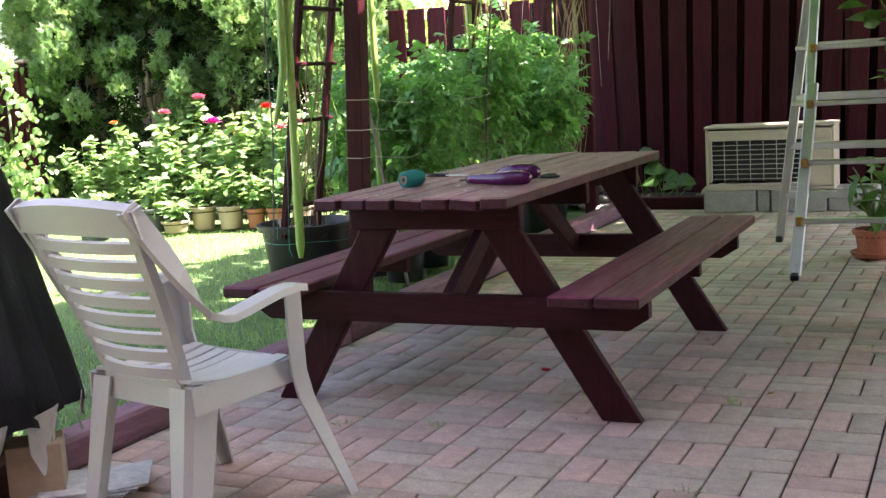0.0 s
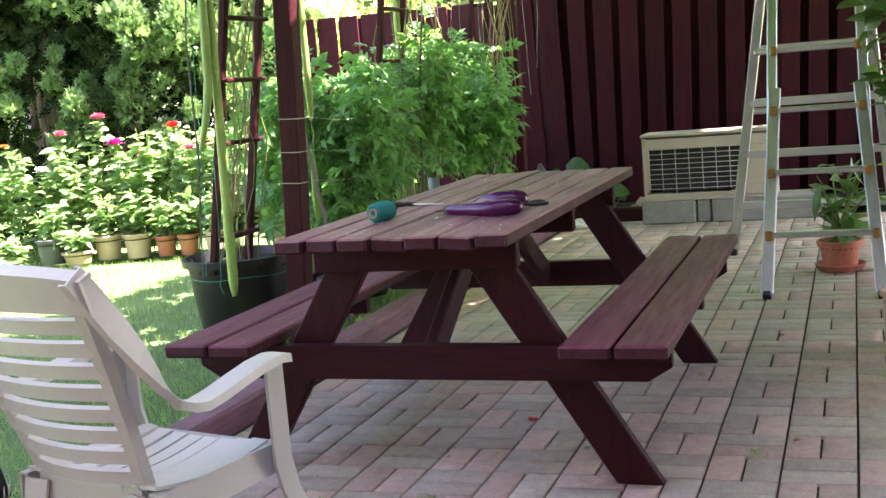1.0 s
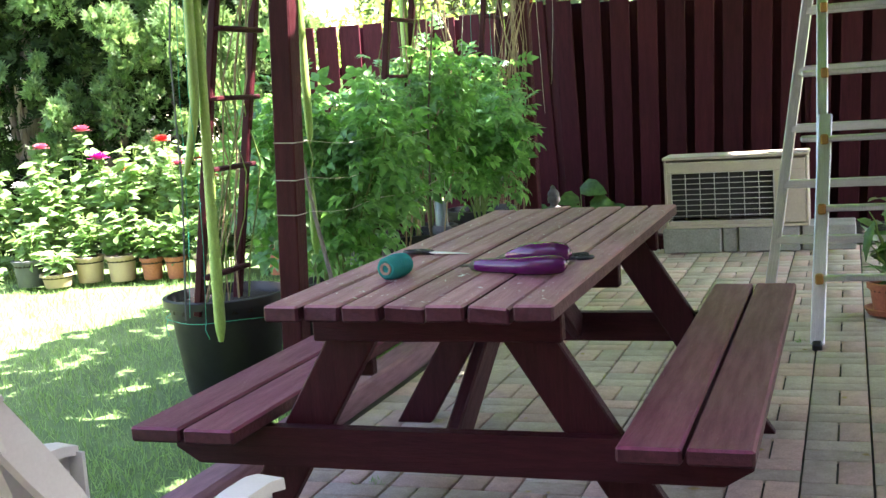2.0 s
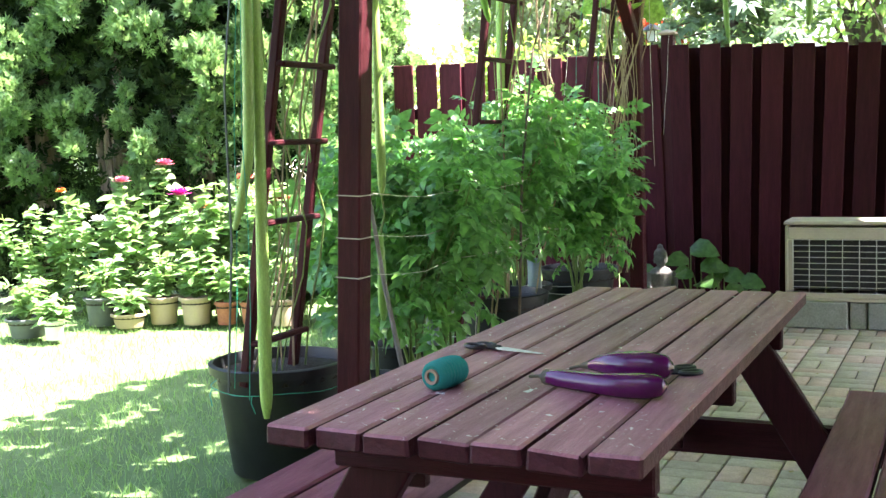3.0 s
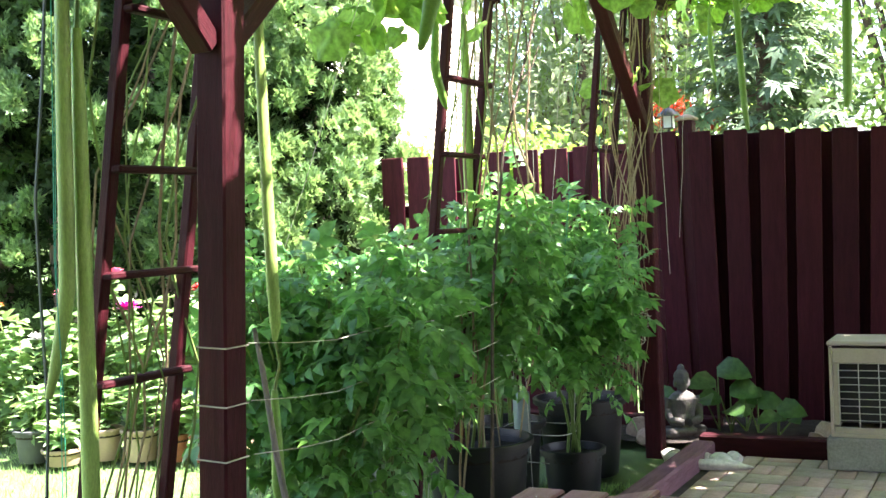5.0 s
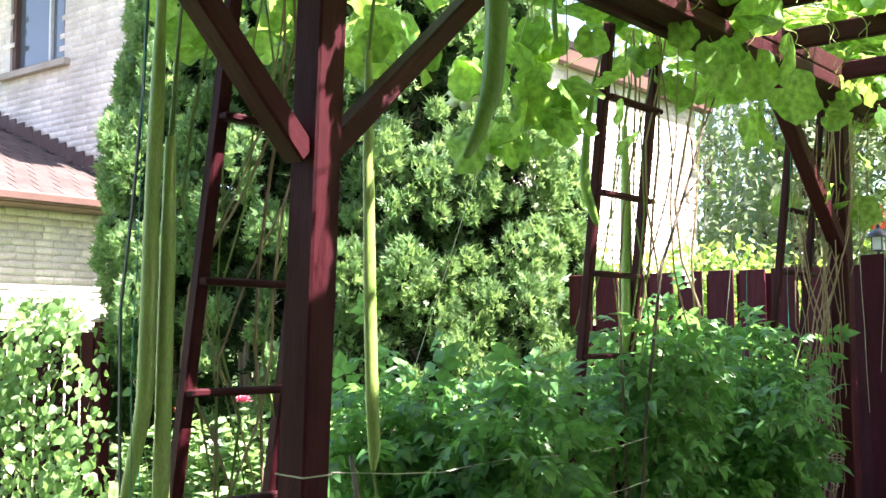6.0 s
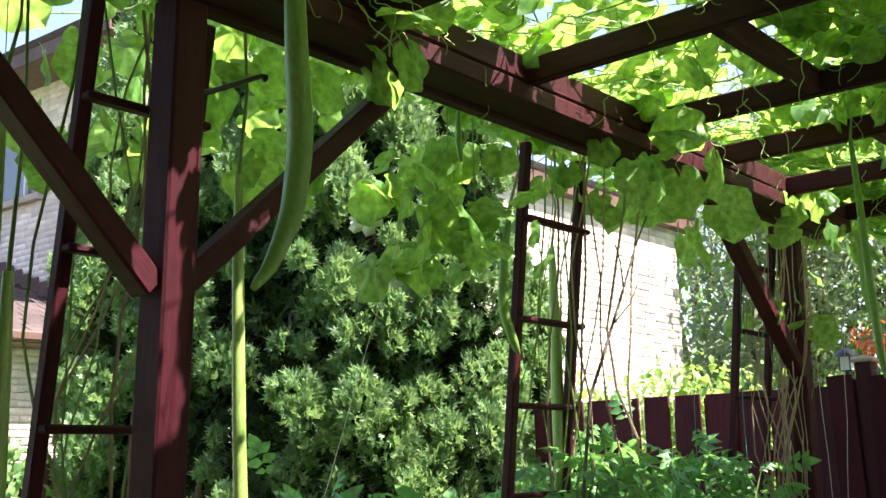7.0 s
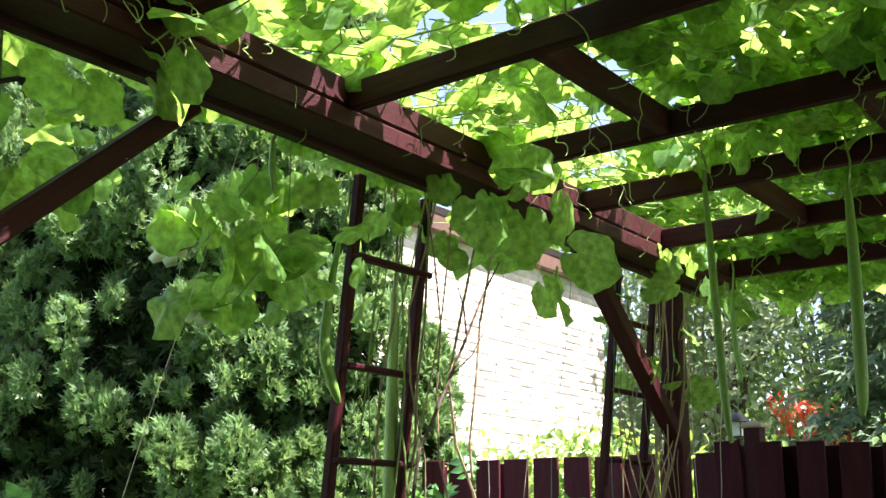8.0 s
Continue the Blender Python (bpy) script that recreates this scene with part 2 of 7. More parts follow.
M_BOTTLE = surface("pale grey-blue plastic", (0.22, 0.27, 0.29), (0.18, 0.22, 0.24), 6, rough=0.4, grain=60, bump=0.04, vary=0.08, tone=0.4)
M_PAPER = surface("newsprint", (0.50, 0.50, 0.50), (0.36, 0.37, 0.38), 30, rough=0.9, grain=120, bump=0.05, vary=0.2)
M_BRICK = surface("buff split brick", (0.78, 0.69, 0.60), (0.66, 0.58, 0.50), 5, rough=0.9, grain=50, bump=0.6, vary=0.13, per="island")
M_MORTAR = surface("mortar", (0.70, 0.64, 0.57), (0.60, 0.55, 0.49), 9, rough=0.95, grain=90, bump=0.3, vary=0.0)
M_SHINGLE = surface("brown shingles", (0.075, 0.052, 0.046), (0.050, 0.036, 0.032), 8, rough=0.9, grain=90, bump=0.5, vary=0.25, per="island")
M_FASCIA = surface("brown painted fascia", (0.115, 0.060, 0.045), (0.092, 0.050, 0.038), 5, rough=0.6, grain=40, bump=0.1, vary=0.05)
M_SOFFIT = plain("brown soffit", (0.17, 0.105, 0.075), 0.7)
M_LAMPBLACK = plain("black enamel", (0.012, 0.012, 0.013), 0.35)
M_FROST = plain("frosted glass", (0.75, 0.76, 0.74), 0.35)
# for the two unseen walls added to hold light off the patio
M_UMBER = surface("dark brown of the unseen walls", (0.270, 0.195, 0.160), (0.210, 0.150, 0.122), 3, rough=0.95, grain=60, bump=0.3, vary=0.0)
M_STUCCO = surface("pale render", (0.42, 0.36, 0.30), (0.36, 0.31, 0.26), 3, rough=0.95, grain=60, bump=0.3, vary=0.0)

L_GOURD = leaf_material("gourd leaf", (0.070, 0.180, 0.045), (0.160, 0.310, 0.072), (0.36, 0.59, 0.10), 0.54, 0.45, 0.38, vein=38)
L_TOMATO = leaf_material("tomato leaf", (0.034, 0.130, 0.046), (0.155, 0.350, 0.105), (0.25, 0.55, 0.12), 0.40, 0.40, 0.35, spec=0.5)
L_CEDAR = leaf_material("cedar spray", (0.030, 0.082, 0.028), (0.160, 0.275, 0.104), (0.33, 0.54, 0.16), 0.35, 0.48, 0.3)
# near-black cedar colour, standing in for the shade inside the hedge
L_INNER = leaf_material("cedar foliage darkened for shade", (0.016, 0.032, 0.011), (0.028, 0.050, 0.016), (0.04, 0.07, 0.02), 0.15, 0.9, 0.3, spec=0.1)
L_BED = leaf_material("flower bed leaf", (0.110, 0.225, 0.085), (0.235, 0.350, 0.160), (0.34, 0.55, 0.17), 0.35, 0.45, 0.2)
L_BEAN = leaf_material("bean leaf", (0.085, 0.180, 0.055), (0.160, 0.270, 0.095), (0.30, 0.52, 0.12), 0.35, 0.45, 0.2)
L_BAY = leaf_material("glossy shrub leaf", (0.030, 0.085, 0.026), (0.070, 0.155, 0.040), (0.16, 0.33, 0.06), 0.3, 0.32, 0.25)
L_TREE = leaf_material("tree leaf", (0.085, 0.165, 0.050), (0.170, 0.265, 0.085), (0.34, 0.52, 0.13), 0.45, 0.5, 0.3)
L_LIGHT = leaf_material("pale shrub leaf", (0.110, 0.215, 0.045), (0.190, 0.300, 0.070), (0.40, 0.60, 0.09), 0.4, 0.5, 0.2)
L_HAZE = leaf_material("grey-green tree leaf", (0.120, 0.175, 0.100), (0.210, 0.275, 0.165), (0.34, 0.44, 0.22), 0.4, 0.5, 0.3)
L_SPRUCE = leaf_material("spruce needle", (0.070, 0.130, 0.070), (0.125, 0.200, 0.105), (0.18, 0.28, 0.12), 0.25, 0.6, 0.3)
L_GRASS = leaf_material("grass blade", (0.130, 0.265, 0.075), (0.215, 0.365, 0.125), (0.40, 0.62, 0.20), 0.35, 0.5, 0.2)
L_DRY = leaf_material("withered leaf", (0.30, 0.22, 0.10), (0.40, 0.31, 0.15), (0.40, 0.30, 0.12), 0.3, 0.8, 0.2)
P_MAGENTA = plain("magenta petals", (0.55, 0.03, 0.27), 0.6)
P_PINK = plain("pink petals", (0.65, 0.16, 0.24), 0.6)
P_RED = plain("red petals", (0.60, 0.035, 0.03), 0.6)
P_ORANGE = plain("orange petals", (0.72, 0.20, 0.04), 0.6)
P_WHITE = plain("white petals", (0.80, 0.80, 0.74), 0.6)


def glass_material():
    m, t, out = nodes_of("window glass")
    p = add(t, "ShaderNodeBsdfPrincipled", Roughness=0.03)
    p.inputs["Base Color"].default_value = (0.10, 0.12, 0.14, 1)
    p.inputs["Specular IOR Level"].default_value = 1.0
    t.links.new(p.outputs[0], out.inputs["Surface"])
    return m


M_GLASS = glass_material()


# ---------------------------------------------------------------- mesh tools
def empty(name, m=None):
    e = new(name)
    e.empty_display_size = 0.1
    if m is not None:
        e.matrix_world = m
    return e


def part(name, bm, material, parent=None, label="", smooth=False):
    """Links a bmesh as one mesh object, under a thing or a part where one is given."""
    bm.normal_update()
    for e in bm.edges:
        if len(e.link_faces) == 2 and e.calc_face_angle(0.0) > 0.75:
            e.smooth = False
    me = bpy.data.meshes.new(name)
    bm.to_mesh(me)
    bm.free()
    me.materials.append(material)
    if smooth:
        me.shade_smooth()
    ob = new(name, me)
    ob.parent = parent
    if label:
        tagged(ob, label)
    return ob


def box(bm, size, m=None, bevel=0.004):
    """Adds a box with softened edges to bm; m sets its centre and turn."""
    got = bmesh.ops.create_cube(bm, size=1.0)
    vs = got["verts"]
    bmesh.ops.scale(bm, vec=size, verts=vs)
    if bevel:
        edges = list({e for v in vs for e in v.link_edges})
        vs = list({v for f in bmesh.ops.bevel(bm, geom=edges, offset=bevel, segments=1, affect="EDGES", profile=0.5)["faces"] for v in f.verts} | {v for v in vs if v.is_valid})
    if m is not None:
        bmesh.ops.transform(bm, matrix=m, verts=vs)
    return bm


def boxed(name, size, m, material, parent=None, bevel=0.004, label=""):
    """One box as an object of its own, with its origin at its centre."""
    ob = part(name, box(bmesh.new(), size, None, bevel), material, parent, label)
    ob.matrix_local = m
    return ob


def beam(name, a, b, width, depth, material, parent=None, up=(0, 0, 1), bevel=0.005, label="", grain="z"):
    """A timber from a to b: its long axis lies on its own z (or y), so that the grain follows it."""
    a, b = Vector(a), Vector(b)
    d = (b - a).normalized()
    u = Vector(up)
    if abs(d.dot(u)) > 0.98:
        u = Vector((0, 1, 0))
    x = d.cross(u).normalized()
    y = d.cross(x).normalized()
    m = Matrix((x, y, d)).transposed().to_4x4()
    m.translation = (a + b) / 2
    return boxed(name, (width, depth, (b - a).length), m, material, parent, bevel, label)


def tube(bm, pts, radii, n=8, cap=True):
    """A round bar along pts whose radius goes with radii (a number or one for each point)."""
    pts = [Vector(p) for p in pts]
    if isinstance(radii, (int, float)):
        radii = [radii] * len(pts)
    rings = []
    side = None
    for i, p in enumerate(pts):
        d = (pts[min(i + 1, len(pts) - 1)] - pts[max(i - 1, 0)]).normalized()
        if side is None:
            side = d.orthogonal().normalized()
        side = (side - d * side.dot(d)).normalized()
        other = d.cross(side)
        rings.append([bm.verts.new(p + radii[i] * (side * math.cos(k * math.tau / n) + other * math.sin(k * math.tau / n))) for k in range(n)])
    for a, b in zip(rings, rings[1:]):
        for k in range(n):
            f = bm.faces.new((a[k], a[(k + 1) % n], b[(k + 1) % n], b[k]))
            f.smooth = True
    if cap and n > 2:
        bm.faces.new(rings[0][::-1])
        bm.faces.new(rings[-1])
    return bm


def lathe(bm, profile, n=24, m=None):
    """Turns a profile of (radius, height) round the z axis."""
    rings = []
    for r, z in profile:
        ring = [bm.verts.new((r * math.cos(k * math.tau / n), r * math.sin(k * math.tau / n), z)) for k in range(n)]
        rings.append(ring)
    if m is not None:
        for ring in rings:
            for v in ring:
                v.co = m @ v.co
    for a, b in zip(rings, rings[1:]):
        for k in range(n):
            f = bm.faces.new((a[k], a[(k + 1) % n], b[(k + 1) % n], b[k]))
            f.smooth = True
    bm.faces.new(rings[0][::-1])
    bm.faces.new(rings[-1])
    return bm


def blob(bm, centre, size, seed=0, rough=0.2, cuts=2, turn=None):
    """A lumpy stone."""
    got = bmesh.ops.create_icosphere(bm, subdivisions=cuts, radius=1.0)
    for v in got["verts"]:
        k = 1 + rough * noise.noise(v.co * 1.3 + Vector((seed * 3.1, seed * 1.7, seed)))
        co = Vector((v.co.x * size[0], v.co.y * size[1], v.co.z * size[2])) * k
        if turn is not None:
            co = turn @ co
        v.co = co + Vector(centre)
    for f in {f for v in got["verts"] for f in v.link_faces}:
        f.smooth = True
    return bm


def mesh_from(name, verts, tris):
    """A mesh straight from arrays of places and triangles."""
    verts, tris = np.asarray(verts, np.float32), np.asarray(tris, np.int32)
    me = bpy.data.meshes.new(name)
    me.vertices.add(len(verts))
    me.vertices.foreach_set("co", verts.ravel())
    me.loops.add(tris.size)
    me.loops.foreach_set("vertex_index", tris.ravel())
    me.polygons.add(len(tris))
    me.polygons.foreach_set("loop_start", np.arange(0, tris.size, 3, dtype=np.int32))
    me.polygons.foreach_set("loop_total", np.full(len(tris), 3, np.int32))
    me.update(calc_edges=True)
    me.validate()
    return me


def turned(along, facing):
    """Turns whose y axis lies along the first directions and whose z axis is as near as can be to the second."""
    y = along / np.linalg.norm(along, axis=1, keepdims=True)
    x = np.cross(y, facing)
    x /= np.linalg.norm(x, axis=1, keepdims=True) + 1e-9
    z = np.cross(x, y)
    return np.stack((x, y, z), axis=2)


def scatter(name, template, places, turns, sizes, material, parent=None, label=""):
    """Many leaves of one shape as one mesh: each at its place, turned and sized."""
    tv, tf = template
    tv, tf = np.asarray(tv, np.float32), np.asarray(tf, np.int32)
    sizes = np.asarray(sizes, np.float32).reshape(len(places), -1)
    local = tv[None] * (sizes[:, None, :] if sizes.shape[1] == 3 else sizes[:, None, :1])
    v = np.einsum("nij,nkj->nki", turns, local) + np.asarray(places)[:, None]
    f = tf[None] + (np.arange(len(places)) * len(tv))[:, None, None]
    me = mesh_from(name, v.reshape(-1, 3), f.reshape(-1, 3))
    me.materials.append(material)
    ob = new(name, me)
    ob.parent = parent
    if label:
        tagged(ob, label)
    return ob


def fan_leaf(outline, fold=0.15, droop=0.2):
    """A leaf blade from half an outline of (half width, length): two halves folded at the midrib."""
    v, f = [], []
    for w, y in outline:
        z = -droop * y * y
        v += [(-w, y, z + fold * w), (0, y, z), (w, y, z + fold * w)]
    for i in range(len(outline) - 1):
        a, b = 3 * i, 3 * i + 3
        for k in (0, 1):
            f += [(a + k, a + k + 1, b + k + 1), (a + k, b + k + 1, b + k)]
    return v, f


OVATE = fan_leaf([(0.02, 0.0), (0.26, 0.28), (0.24, 0.6), (0.01, 1.0)], 0.25, 0.25)
LANCE = fan_leaf([(0.02, 0.0), (0.15, 0.35), (0.11, 0.7), (0.005, 1.0)], 0.3, 0.3)
BROAD = fan_leaf([(0.03, 0.0), (0.36, 0.2), (0.38, 0.5), (0.2, 0.82), (0.01, 1.0)], 0.2, 0.3)


def gourd_leaf(n, rings):
    """A broad, shallowly lobed leaf with a notch at its stalk, cupped, ruffled at the rim and folded a little along its veins."""
    v, f = [(0, 0.12, 0.0)], []
    for ring in rings:
        for k in range(n + 1):
            a = math.radians(-78 + 336 * k / n)
            lobe = 0.5 * (1 + 0.085 * math.cos(5 * (a - math.pi / 2)) + 0.025 * math.cos(11 * a + 1) + 0.05 * math.sin(2 * a))
            r = lobe * ring
            vein = 0.028 * math.cos(5 * (a - math.pi / 2)) * ring
            ruffle = 0.055 * math.sin(4 * a + 0.7) * ring ** 3 + 0.02 * math.sin(9 * a) * ring ** 4
            v.append((r * math.cos(a), 0.36 * ring + r * math.sin(a) + 0.12 * (1 - ring), vein + ruffle - 0.20 * ring * ring * (0.55 + 0.45 * math.sin(a))))
    for k in range(n):
        f.append((0, 1 + k, 2 + k))
        for j in range(len(rings) - 1):
            p, q = 1 + j * (n + 1) + k, 1 + (j + 1) * (n + 1) + k
            f += [(p, q, q + 1), (p, q + 1, p + 1)]
    return v, f


GOURD_LEAF = gourd_leaf(26, (0.34, 0.7, 1.0))
ROOF_LEAF = gourd_leaf(18, (0.55, 1.0))


def compound(leaf, places):
    """Leaflets along a stalk: (x, y, turn in degrees, size)."""
    v, f = [], []
    for x, y, a, s in places:
        c, q = math.cos(math.radians(a)), math.sin(math.radians(a))
        base = len(v)
        for px, py, pz in leaf[0]:
            v.append((x + s * (c * px - q * py), y + s * (q * px + c * py), s * pz - 0.25 * y * y))
        f += [tuple(i + base for i in t) for t in leaf[1]]
    return v, f


SMALL = fan_leaf([(0.02, 0.0), (0.33, 0.32), (0.22, 0.66), (0.005, 1.0)], 0.3, 0.45)
TOMATO_LEAF = compound(SMALL, [(0, 0.62, 0, 0.5), (0, 0.55, 62, 0.42), (0, 0.55, -62, 0.42), (0, 0.3, 70, 0.4), (0, 0.3, -70, 0.4), (0, 0.1, 75, 0.25), (0, 0.1, -75, 0.25)])


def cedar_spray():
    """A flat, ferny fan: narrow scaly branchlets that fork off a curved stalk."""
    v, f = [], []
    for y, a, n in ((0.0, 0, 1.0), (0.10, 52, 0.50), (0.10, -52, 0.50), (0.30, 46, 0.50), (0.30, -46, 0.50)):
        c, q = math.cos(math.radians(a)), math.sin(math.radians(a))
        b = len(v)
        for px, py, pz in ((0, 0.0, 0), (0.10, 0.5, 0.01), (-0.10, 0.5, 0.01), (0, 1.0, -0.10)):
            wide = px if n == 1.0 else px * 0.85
            x, yy = c * wide - q * py * n, y + q * wide + c * py * n
            v.append((x, yy, pz * n - 0.22 * yy * yy))
        f += [(b, b + 1, b + 2), (b + 2, b + 1, b + 3)]
    return v, f


CEDAR = cedar_spray()
BLADE = ([(-0.03, 0, 0), (0.03, 0, 0), (0.022, 0.55, 0.06), (-0.022, 0.55, 0.06), (0.0, 1.0, 0.2)], [(0, 1, 2), (0, 2, 3), (3, 2, 4)])
rng = np.random.default_rng(7)


def unit(n):
    d = rng.normal(size=(n, 3))
    return d / np.linalg.norm(d, axis=1, keepdims=True)


# ---------------------------------------------------------------- ground, patio base, kerb
bm = bmesh.new()
bmesh.ops.create_grid(bm, x_segments=40, y_segments=40, size=300.0)
for v in bm.verts:
    v.co.z = -0.03
ground = tagged(part("ground", bm, M_TURF), "lawn soil under short sunlit grass", "ground", kind="structure")

bm = box(bmesh.new(), (4.6, 11.4, 0.06), pose(1.38, 0.1, -0.042), 0.0)
patio = tagged(part("patio", bm, M_SAND), "patio of grey and pink basket-weave pavers", "patio", kind="structure")

KERB_X = -0.955
for y0, y1 in ((-3.9, -1.32), (-1.31, 1.12), (1.13, 3.56), (3.57, 5.72)):
    k = boxed("garden_kerb", (0.12, y1 - y0, 0.15), pose(KERB_X + 0.012 * math.sin(y0 * 3), (y0 + y1) / 2, 0.01, 0, 0, 0.4 * math.sin(y0)), M_KERB, bevel=0.012)
    tagged(k, "worn plum-stained timber edging beside the lawn", "edging", "timber edging round the patio", kind="structure")
for x0, x1, y in ((-1.02, -0.28, 5.86), (-3.4, -1.03, 6.4)):
    k = boxed("garden_kerb", (x1 - x0, 0.09, 0.15), pose((x0 + x1) / 2, y, 0.02), M_STAIN_X, bevel=0.01)
    tagged(k, "dark red timber edging along the planting bed", "edging", "timber edging round the patio", kind="structure")
bm = bmesh.new()
bmesh.ops.create_grid(bm, x_segments=60, y_segments=16, size=0.5)
for v in bm.verts:
    v.co = Vector((-0.7 + v.co.x * 4.6, 6.33 + v.co.y * 0.86, 0.03 + 0.025 * noise.noise(v.co * 22)))
tagged(part("planting_bed", bm, M_SOIL, smooth=True), "bare dark soil along the foot of the fence", "soil", kind="structure")


# ---------------------------------------------------------------- fences
def fence_run(name, x0, x1, y, top0, top1, pitch, width, label, lean=(), back=True, slit=(), material=M_FENCE, first=0.06, caps=True):
    """Upright boards on both sides of two rails; the top sags from top0 to top1."""
    f = empty(name, pose(x0, y, 0))
    tagged(f, label, "fence", kind="structure")
    count = int((x1 - x0) / pitch)
    lo = -0.02
    for i in range(count):
        u = i * pitch
        h = top0 + (top1 - top0) * (u / (x1 - x0)) + random.uniform(-0.003, 0.003)
        tilt = (lean[i] if i < len(lean) else lean[-1] if lean else 0.0) + random.uniform(-0.25, 0.25)
        boxed("board", (width + random.uniform(-0.004, 0.004), 0.02, h - lo), pose(u + width / 2, random.uniform(-0.003, 0.003), (h + lo) / 2, random.uniform(-0.3, 0.3), tilt), material, f, 0.003)
        if back:
            wb = width + 0.025 - (0.055 if i in slit else 0.0)
            boxed("back_board", (wb, 0.02, h - lo - 0.02), pose(u + width / 2 + pitch / 2 + (0.03 if i in slit else 0.0), 0.115, (h + lo) / 2 - 0.01, 0, tilt), material, f, 0.003)
    for z in (0.42, 1.42):
        boxed("rail", (x1 - x0, 0.045, 0.09), pose((x1 - x0) / 2, 0.151, z, 0, math.degrees(math.atan2(top0 - top1, x1 - x0))), M_STAIN_X, f)
    n = max(1, round((x1 - x0) / 1.7))
    for i in range(n + 1):
        u = first if i == 0 else 0.06 + (x1 - x0 - 0.12) * i / n
        h = top0 + (top1 - top0) * (u / (x1 - x0)) + (0.075 if caps else -0.03)
        p = boxed("post", (0.09, 0.09, h), pose(u + 0.03, 0.056, h / 2), M_STAIN_Z, f)
        if not caps:
            continue
        c = bmesh.new()
        box(c, (0.125, 0.125, 0.018), pose(0, 0, h / 2 + 0.009), 0.004)
        lathe(c, [(0.078, h / 2 + 0.018), (0.05, h / 2 + 0.032), (0.004, h / 2 + 0.042)], 4, pose(0, 0, 0, 0, 0, 45))
        part("cap", c, M_TAN if i < 2 else M_STAIN_X, p, "beige post cap" if i < 2 else "")
    return f


FENCE_Y = 6.78
fence_run("fence_back", -1.47, 2.72, FENCE_Y, 1.855, 1.655, 0.2115, 0.147, "dark red stained board fence behind the patio",
          (-1.8, -1.1, 0.2, 0.9, 1.2, 1.5, 1.8, 1.9, 2.2, 2.4, 2.5), True, first=0.15)
fence_run("fence_side", -3.66, -1.30, 7.0, 1.83, 1.81, 0.217, 0.178, "sunlit dark red board fence behind the tomato plants", (), True, (0, 1, 3, 4, 5, 7, 8), M_FENCE_SKYLIT, caps=False)
g = fence_run("fence_far", -8.9, -6.5, 5.0, 1.5, 1.45, 0.2, 0.15, "red board fence behind the bean vines", (), False)
tagged(boxed("wall_neighbour", (0.2, 30, 5.6), pose(-30, 10, 2.7), M_STUCCO), "plain pale wall closing the far side", "wall", kind="structure")


